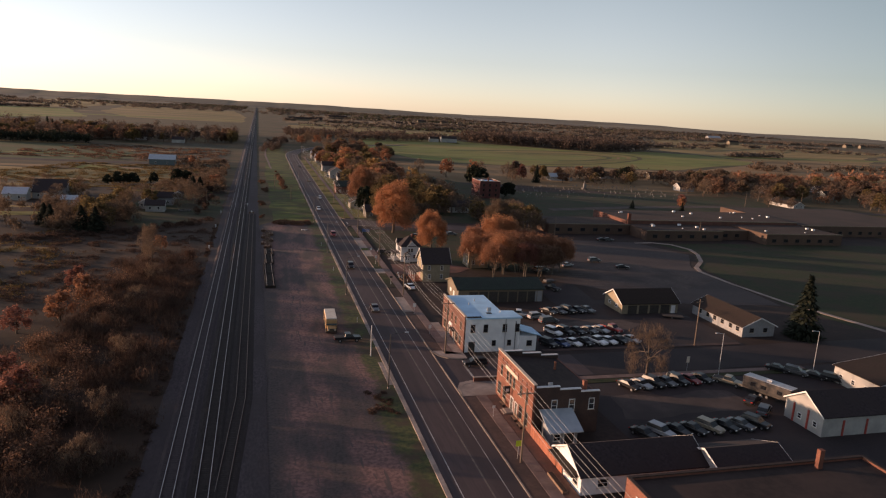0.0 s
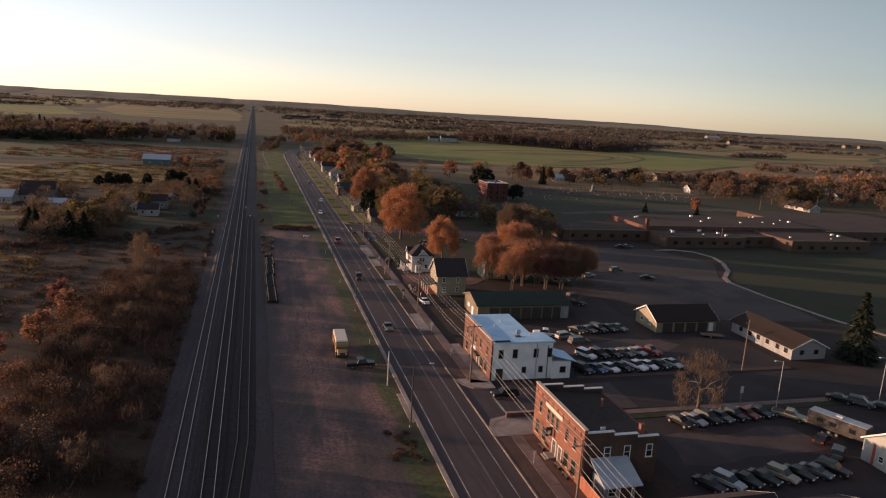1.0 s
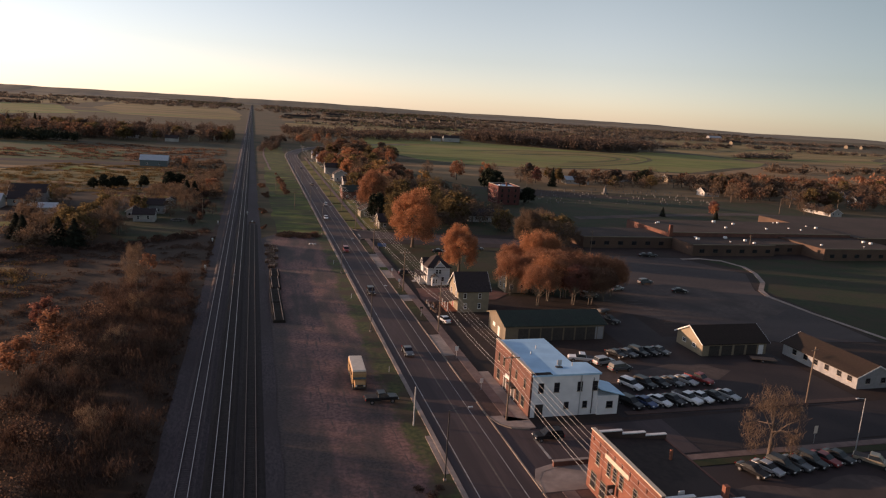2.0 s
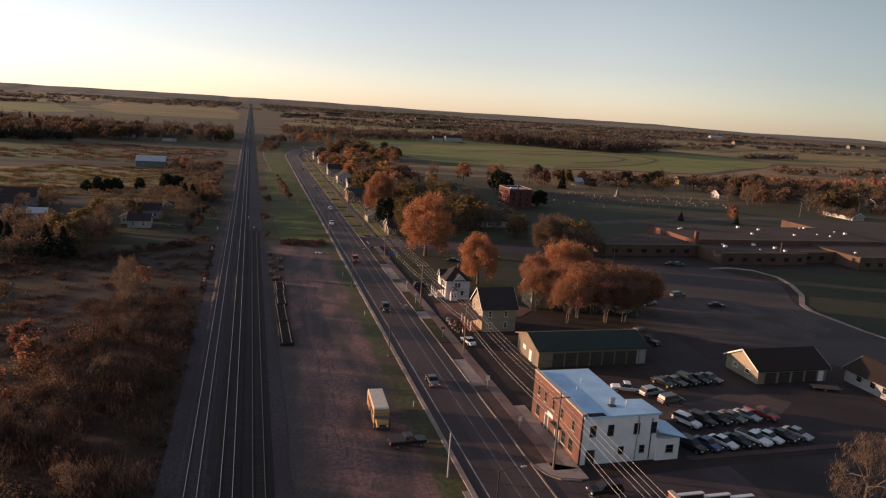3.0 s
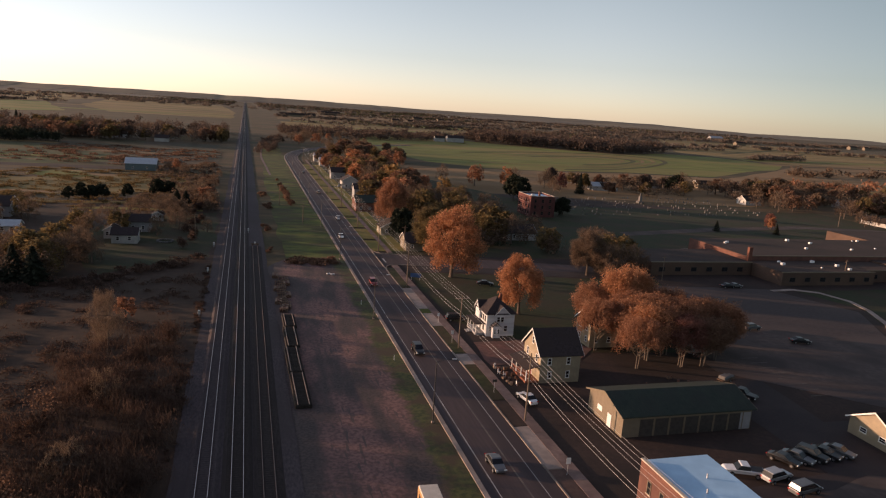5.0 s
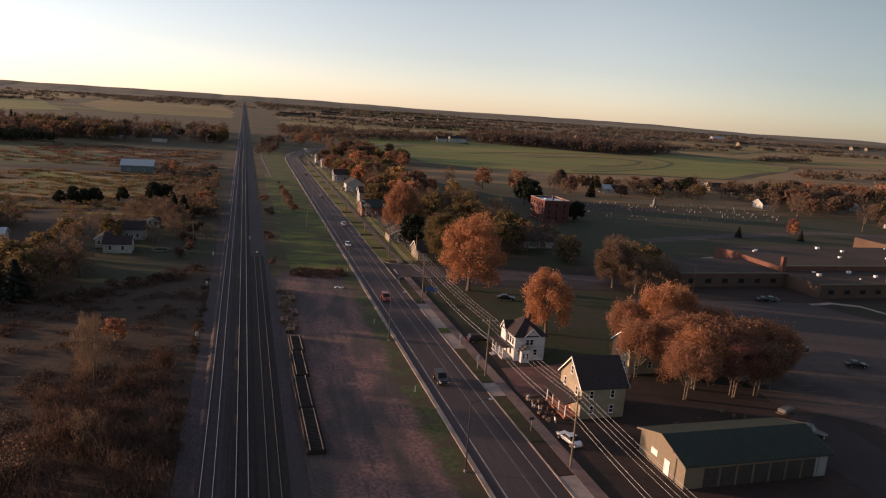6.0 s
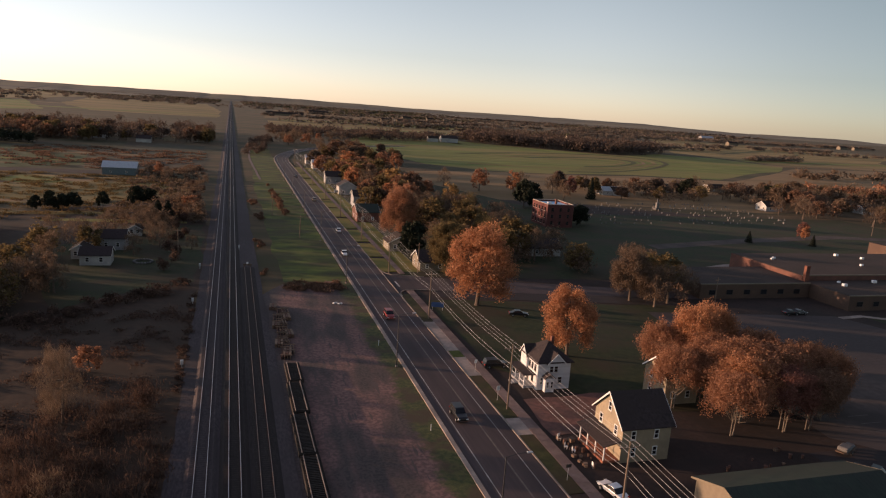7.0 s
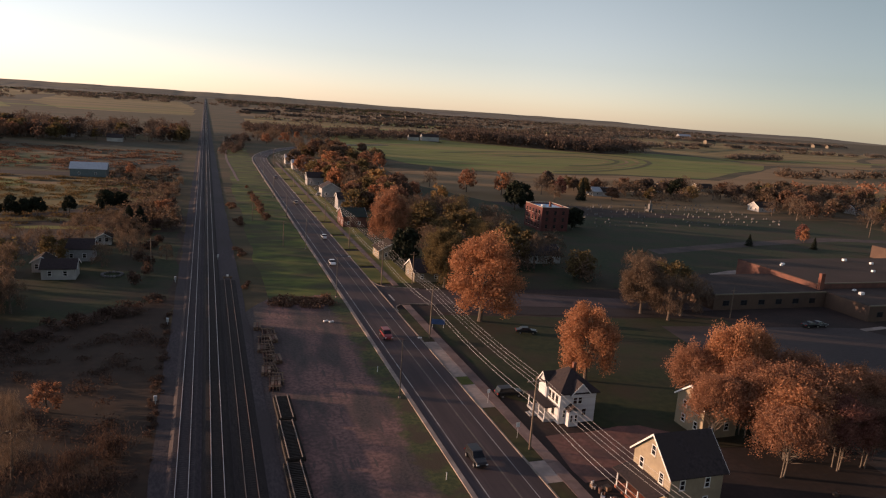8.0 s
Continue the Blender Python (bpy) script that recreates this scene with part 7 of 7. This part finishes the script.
for k in range(8):
    slab("parking_line", 96.6, 101.0, 176.5 + 2.8 * k, 176.62 + 2.8 * k, 0.075, "yellow_line", "worn painted bay line on asphalt")
ld = thing("loaded_trailer", (84.5, 185.3, 0.05), 25, "small flat trailer with a tarpaulin-covered load", "trailer")
part("deck", B((-2.2, 2.2, -0.9, 0.9, 0.5, 0.62)), M["timber"], ld)
part("load", B((-1.9, 0.4, -0.8, 0.8, 0.62, 1.35), (0.5, 1.9, -0.7, 0.7, 0.62, 1.05), bev=0.18), M["headstone"], ld, "grey tarpaulin over a lumpy load")
part("drawbar", B((2.2, 3.4, -0.05, 0.05, 0.48, 0.58)), M["lamp_metal"], ld)
for y in (-0.95, 0.95):
    wheel(ld, -0.3, y, 0.33)
# camper trailer and pickup by the white garage
tr = thing("camper_trailer", (92.4, 100.8, 0.06), -66, "long dark box trailer with pale roof parked on asphalt", "trailer")
part("body", B((-4.6, 4.6, -1.25, 1.25, 0.7, 3.1), bev=0.15), M["trailer_side"], tr, "dark printed side panels")
part("roof", B((-4.5, 4.5, -1.15, 1.15, 3.1, 3.16)), M["metal_grey"], tr, "pale metal roof")
part("roof_unit", B((-0.5, 0.5, -0.4, 0.4, 3.16, 3.45), bev=0.06), M["trim_white"], tr)
for x in (-3, -1, 2):
    part("window", B((x, x + 1.0, -1.27, -1.25, 1.6, 2.3)), M["glass"], tr)
part("stripe", B((-4.4, 4.4, -1.265, -1.25, 1.0, 1.4)), M["dark_void"], tr)
for x in (-0.9, 0.3):
    for y in (-1.1, 1.1):
        wheel(tr, x, y, 0.36)
car("pickup", "tan", 88.6, 107.4, -52, 0.06, "tan pickup truck beside a camper trailer")
ft = thing("flat_trailer", (103.5, 149.4, 0.06), -20, "empty flat utility trailer beside garage block", "trailer")
part("deck", B((-2.6, 2.6, -1.0, 1.0, 0.55, 0.68)), M["timber"], ft)
part("drawbar", B((2.6, 4.0, -0.06, 0.06, 0.5, 0.6)), M["lamp_metal"], ft)
for y in (-1.05, 1.05):
    wheel(ft, -0.4, y, 0.33)

# ---- poles and wires ----
POLES = [(36.7, 38), (36.7, 84.5), (37.4, 129.6), (37.6, 174), (36.6, 207.5), (36.6, 256), (36.6, 299), (36.8, 345), (36.8, 395), (36.8, 445), (36.8, 500), (36.8, 560), (37, 620)]
ARMS = [-1.25, -0.45, 0.45, 1.25]
for x, y in POLES:
    p = thing("utility_pole", (x, y, 0), 0, "weathered wooden utility pole with crossarm beside the sidewalk", "utility pole", "utility poles along the road")
    bm = bmesh.new()
    rod(bm, (0, 0, 0), (0, 0, 11.5), 0.17, 0.11, 8)
    part("pole", bm, M["pole_wood"], p)
    part("crossarm", B((-1.4, 1.4, -0.06, 0.06, 10.7, 10.85)), M["pole_wood"], p)
    for a in ARMS:
        bm = bmesh.new()
        rod(bm, (a, 0, 10.85), (a, 0, 11.05), 0.045, 0.03, 6)
        part("insulator", bm, M["metal_grey"], p)
def wire(name, p0, p1, sag, rad, parent):
    """One continuous thin square tube hanging between two points."""
    v, f, n = [], [], 12
    for i in range(n + 1):
        q = Vector(p0).lerp(Vector(p1), i / n) - Vector((0, 0, sag * 4 * (i / n) * (1 - i / n)))
        v += [q + Vector(o) for o in ((rad, 0, 0), (0, 0, rad), (-rad, 0, 0), (0, 0, -rad))]
    for i in range(n):
        for k in range(4):
            f.append((4 * i + k, 4 * i + (k + 1) % 4, 4 * i + 4 + (k + 1) % 4, 4 * i + 4 + k))
    piece(name, pydata(name, v, f), M["wire"], parent)


lines = thing("power_line", (37, 40, 11), 0, "sagging aluminium power wires between wooden poles", "power line")
for (x0, y0), (x1, y1) in zip(POLES, POLES[1:]):
    for a in ARMS:
        wire("wire", (x0 + a - 37, y0 - 40, 0.06), (x1 + a - 37, y1 - 40, 0.06), 0.6, 0.017, lines)
    for a, z in ((0.2, -3.2), (0.25, -4.0)):
        wire("cable", (x0 + a - 37, y0 - 40, z), (x1 + a - 37, y1 - 40, z), 0.9, 0.022, lines)

# ---- street furniture ----
for y in (58, 113.3, 175.4, 228.3, 288.5, 345, 402, 460, 520, 580):
    lp = thing("street_lamp", (22.6, y, 0), 0, "tall dark metal street lamp beside the road", "street lamp", "street lamps along the road")
    bm = bmesh.new()
    rod(bm, (0, 0, 0), (0, 0, 10.2), 0.11, 0.07, 8)
    part("pole", bm, M["lamp_metal"], lp)
    part("base", B((-0.2, 0.2, -0.2, 0.2, 0, 0.35), bev=0.03), M["concrete"], lp)
    bm = bmesh.new()
    rod(bm, (0, 0, 10.1), (1.4, 0, 10.45), 0.045, 0.04, 6)
    rod(bm, (1.4, 0, 10.45), (2.6, 0, 10.5), 0.04, 0.035, 6)
    part("arm", bm, M["lamp_metal"], lp)
    part("lantern", B((2.5, 3.2, -0.14, 0.14, 10.42, 10.58), bev=0.04), M["metal_grey"], lp, "grey lamp head")
for x, y, h in ((22.0, 129.8, 6.5), (-21.6, 317, 9), (95.9, 128.9, 11), (45.5, 300, 9), (186, 257, 8), (300, 372, 9), (350, 380, 9), (120, 262, 8), (9, 395, 9), (16, 350, 8)):
    p = thing("utility_pole", (x, y, 0), 15, "plain wooden pole with short crossarm", "utility pole")
    bm = bmesh.new()
    rod(bm, (0, 0, 0), (0, 0, h), 0.15, 0.1, 8)
    part("pole", bm, M["pole_wood"] if x != 22.0 else M["metal_grey"], p)
    if x != 22.0:
        part("crossarm", B((-1.0, 1.0, -0.06, 0.06, h - 0.7, h - 0.55)), M["pole_wood"], p)
for x, y, h in ((89.5, 111.6, 9.0), (112, 111, 9.0)):
    lp = thing("street_lamp", (x, y, 0), 190, "slim pale street lamp beside the car park", "street lamp")
    bm = bmesh.new()
    rod(bm, (0, 0, 0), (0, 0, h), 0.08, 0.05, 8)
    part("pole", bm, M["metal_grey"], lp)
    bm = bmesh.new()
    rod(bm, (0, 0, h - 0.1), (1.8, 0, h + 0.25), 0.04, 0.035, 6)
    part("arm", bm, M["metal_grey"], lp)
    part("lantern", B((1.7, 2.3, -0.12, 0.12, h + 0.18, h + 0.32), bev=0.03), M["metal_grey"], lp)


def sign(x, y, w, h, top, material, rz=0, label="", posts=1):
    s = thing("road_sign", (x, y, 0.2), rz, label, "sign")
    for k in range(posts):
        px = 0 if posts == 1 else (-0.4 + 0.8 * k) * w
        bm = bmesh.new()
        rod(bm, (px, 0, 0), (px, 0, top), 0.035, 0.035, 6)
        part("post", bm, M["metal_grey"], s)
    part("panel", B((-w / 2, w / 2, -0.06, -0.04, top - h, top), bev=0.015), M[material], s)


sign(36.6, 85.6, 0.9, 0.9, 2.9, "sign_green", 0, "lime-green warning sign on a metal post")
sign(36.9, 157.2, 0.7, 0.9, 2.6, "trim_white", 0, "white road sign on a metal post")
sign(37.0, 141.6, 0.6, 0.8, 2.2, "trim_white", 0, "small white road sign on a metal post")
sign(36.3, 185.2, 0.8, 0.5, 2.4, "dark_void", 0, "small dark sign on a metal post")
sign(36.2, 211.0, 0.6, 0.8, 2.6, "trim_white", 180, "pale road sign seen beside a utility pole")
sign(36.6, 223.6, 0.5, 0.7, 2.5, "trim_white", 0, "small pale road sign on a post")
sign(40.6, 262.5, 3.0, 1.2, 2.0, "sign_blue", -20, "blue notice board on two posts in a lawn", 2)
sign(84.4, 114.8, 0.7, 1.3, 3.0, "bus_white", 0, "pale sign on a post beside the side street")
sign(37.6, 99.5, 0.5, 0.5, 2.0, "trim_white", 0, "small white sign on a sidewalk post")
for x, y in ((22.0, 202.3), (22.3, 152), (21.6, 240)):
    m_ = thing("marker_post", (x, y, 0), 0, "short white marker post in the verge", "post")
    part("post", B((-0.05, 0.05, -0.03, 0.03, 0, 1.1), bev=0.01), M["trim_white"], m_)
    part("cap", B((-0.055, 0.055, -0.035, 0.035, 1.1, 1.16)), M["metal_grey"], m_)

# low wall and benches at the street corner
lw = thing("low_wall", (41.4, 114.3, 0.26), 0, "low brown brick wall at the street corner", "wall")
part("wall", B((-2.6, 2.8, -0.2, 0.2, 0, 0.75)), M["brick_dark"], lw)
part("cap", B((-2.7, 2.9, -0.27, 0.27, 0.75, 0.85)), M["concrete"], lw)
for y, rz in ((103.5, 0), (97.8, 0), (95.2, 0)):
    bn = thing("bench", (40.6, y, 0.22), rz, "wooden bench against the brick shop", "bench")
    part("seat", B((-0.25, 0.25, -0.8, 0.8, 0.42, 0.48)), M["timber"], bn)
    part("backrest", B((0.22, 0.28, -0.8, 0.8, 0.55, 0.9)), M["timber"], bn)
    for q in (-0.65, 0.65):
        part("leg", B((-0.22, 0.25, q - 0.04, q + 0.04, 0, 0.42)), M["lamp_metal"], bn)

# clutter in front of the cream house
rc = random.Random(9)
for k in range(42):
    x, y = (rc.uniform(40.2, 43.0), rc.uniform(187.5, 197)) if k < 26 else (rc.uniform(56.5, 78), rc.uniform(180.5, 188.5))
    s = rc.uniform(0.3, 0.8)
    nm, mt, lb = rc.choice((("crate", "timber", "wooden crate of yard goods"), ("barrel", "rust", "rusty barrel among yard goods"), ("flower_pot", "paver", "clay flower pot among yard goods"), ("yard_chair", "trim_white", "white garden chair among yard goods"))[:4 if k < 26 else 3])
    t = thing(nm, (x, y, 0.05), rc.uniform(0, 90), lb, nm.split("_")[-1], "yard goods")
    if nm == "yard_chair":
        part("seat", B((-0.25, 0.25, -0.25, 0.25, 0.38, 0.43)), M[mt], t)
        part("backrest", B((-0.25, 0.25, 0.2, 0.25, 0.43, 0.9)), M[mt], t)
        for a in (-0.2, 0.2):
            for c in (-0.2, 0.2):
                part("leg", B((a - 0.02, a + 0.02, c - 0.02, c + 0.02, 0, 0.38)), M[mt], t)
    elif nm == "crate":
        part("box", B((-s / 2, s / 2, -s / 2, s / 2, 0, s * 0.7), bev=0.02), M[mt], t)
        part("lid", B((-s / 2 - 0.03, s / 2 + 0.03, -s / 2 - 0.03, s / 2 + 0.03, s * 0.7, s * 0.7 + 0.05)), M[mt], t)
    else:
        bm = bmesh.new()
        rod(bm, (0, 0, 0), (0, 0, s), s * 0.3, s * 0.36, 10)
        part("body", bm, M[mt], t)
        bm = bmesh.new()
        rod(bm, (0, 0, s), (0, 0, s + 0.05), s * 0.4, s * 0.4, 10)
        part("rim", bm, M[mt], t)

# ---- stacked track panels and salvaged railway steel ----
def panel_track(x, y0, y1, rz, label):
    t = thing("track_panel", (x, (y0 + y1) / 2, 0.05), rz, label, "track panel", "stacked track panels")
    ln = (y1 - y0) / 2
    part("lower_panel", B((-1.35, 1.35, -ln, ln, 0, 0.55), bev=0.05), M["tie"], t, "dark stacked wooden ties")
    for sx in (-0.9, 0.9):
        piece("rail", pydata("rail", *rail_mesh(-ln, ln, sx, 0.69)), M["rail_old"], t, "dull steel rail")
    n = int(2 * ln / 0.42)
    for k in range(n):
        piece("tie", TIE, M["tie"], t, at=Matrix.Translation((0, -ln + 0.3 + k * 0.42, 0.63)))


for x, y0, y1 in ((3.3, 183, 196.5), (3.1, 197.3, 209.8), (3.4, 210.6, 222), (3.6, 222.8, 231)):
    panel_track(x, y0, y1, 0.6, "dark wooden track panel with two dull rails on gravel")
for k in range(16):
    rr = random.Random(40 + k)
    x, y = 3.2 + rr.uniform(-1.2, 1.6), 236 + k * 2.0 + rr.uniform(-1, 1)
    t = thing("steel_frame" if k % 3 else "timber_stack", (x, y, 0.05), rr.uniform(-7, 7), "rusty salvaged railway beams lying on gravel" if k % 3 else "stack of pale timber ties on gravel", "scrap" if k % 3 else "timber stack", "railway salvage")
    if k % 3:
        ln = rr.uniform(4.5, 7.5)
        for sx in (-0.75, -0.25, 0.3, 0.8):
            part("beam", B((sx - 0.09, sx + 0.09, -ln / 2 + 0.6 * rr.random(), ln / 2 - 0.6 * rr.random(), 0, 0.35 + 0.4 * rr.random())), M["rust" if sx < 0.2 else "timber"], t)
        for q in range(2):
            part("crossbar", B((-1.1, 1.1, -ln / 2 + 0.5 + q * ln * 0.6, -ln / 2 + 0.66 + q * ln * 0.6, 0.76, 0.9)), M["timber"], t)
    else:
        for q in range(3):
            for z in range(3):
                part("beam", B((-0.8 + q * 0.55, -0.35 + q * 0.55, -1.6, 1.6 + 0.3 * rr.random(), z * 0.27, z * 0.27 + 0.24)), M["rust" if (q + z) % 2 else "timber"], t)
bs = thing("buffer_stop", (-2.6, 306.6, 0), 0, "white-topped buffer stop ending the siding", "buffer stop")
part("beam", B((-1.2, 1.2, -0.15, 0.15, 0.7, 1.1)), M["timber"], bs)
part("marker", B((-0.25, 0.25, -0.12, 0.12, 1.1, 1.6), bev=0.03), M["trim_white"], bs, "white marker")
for q in (-0.8, 0.8):
    part("post", B((q - 0.12, q + 0.12, -0.12, 0.12, 0.1, 0.7)), M["rust"], bs)
for x, y in ((17.0, 269.8), (18.1, 269.2)):
    t = thing("tarp_bundle", (x, y, 0.05), 20, "small white tarpaulin bundle lying on gravel", "bundle")
    part("tarp", B((-0.6, 0.6, -0.3, 0.3, 0, 0.35), bev=0.12), M["trim_white"], t)
    part("strap", B((-0.05, 0.05, -0.31, 0.31, 0, 0.36)), M["lamp_metal"], t)
# trackside boxes along the ballast
for x, y in ((-15.4, 271), (-15.3, 232), (-15.2, 305), (-4.6, 330)):
    t = thing("signal_box", (x, y, 0.1), 0, "small pale trackside signal box", "signal box")
    part("post", B((-0.06, 0.06, -0.06, 0.06, 0, 0.7)), M["metal_grey"], t)
    part("cabinet", B((-0.25, 0.25, -0.2, 0.2, 0.7, 1.5), bev=0.03), M["metal_grey"], t)
# stone ring on the lawn
ring = thing("stone_ring", (-30.5, 313, 0.06), 0, "ring of pale stones around a lawn bed", "stone ring")
for k in range(20):
    a = k / 20 * 6.283
    part("stone", B((2.4 * math.cos(a) - 0.3, 2.4 * math.cos(a) + 0.3, 2.4 * math.sin(a) - 0.3, 2.4 * math.sin(a) + 0.3, 0, 0.5), bev=0.12), M["headstone"], ring)
# radio mast far to the left
mast = thing("radio_mast", (-560, 1180, 0), 0, "tall slender radio mast in distant fields", "mast")
bm = bmesh.new()
rod(bm, (0, 0, 0), (0, 0, 78), 0.7, 0.5, 6)
part("mast", bm, M["metal_grey"], mast)
part("antenna", B((-0.9, 0.9, -0.9, 0.9, 60, 64)), M["metal_grey"], mast)

# cemetery
bm = B((-0.35, 0.35, -0.12, 0.12, 0.0, 0.85), bev=0.04)
box(bm, -0.45, 0.45, -0.2, 0.2, -0.05, 0.12)
stone_me = bpy.data.meshes.new("headstone")
bm.to_mesh(stone_me)
bm.free()
stone_me.materials.append(M["headstone"])
rs = random.Random(12)
for k in range(230):
    row = rs.randrange(9)
    x = rs.uniform(158, 285)
    y = 392 + row * 8 + (x - 158) * 0.10 + rs.uniform(-0.5, 0.5)
    s = tagged(new("headstone", stone_me), "weathered stone grave marker in cemetery grass", "headstone", "cemetery headstones")
    q = rs.uniform(0.6, 1.2)
    s.matrix_world = pose(x, y, 0.05, 0, 0, rs.uniform(-8, 8) + 80) @ Matrix.Diagonal((q, q, q * rs.uniform(0.7, 1.2), 1))
mo = thing("monument", (222, 442, 0.05), 0, "tall white stone monument in the cemetery", "monument")
part("base", B((-1.6, 1.6, -1.6, 1.6, 0, 1.2), bev=0.08), M["headstone"], mo)
part("shaft", B((-0.8, 0.8, -0.8, 0.8, 1.2, 4.2), bev=0.1), M["headstone"], mo)
part("finial", B((-0.35, 0.35, -0.35, 0.35, 4.2, 6.0), bev=0.1), M["headstone"], mo)
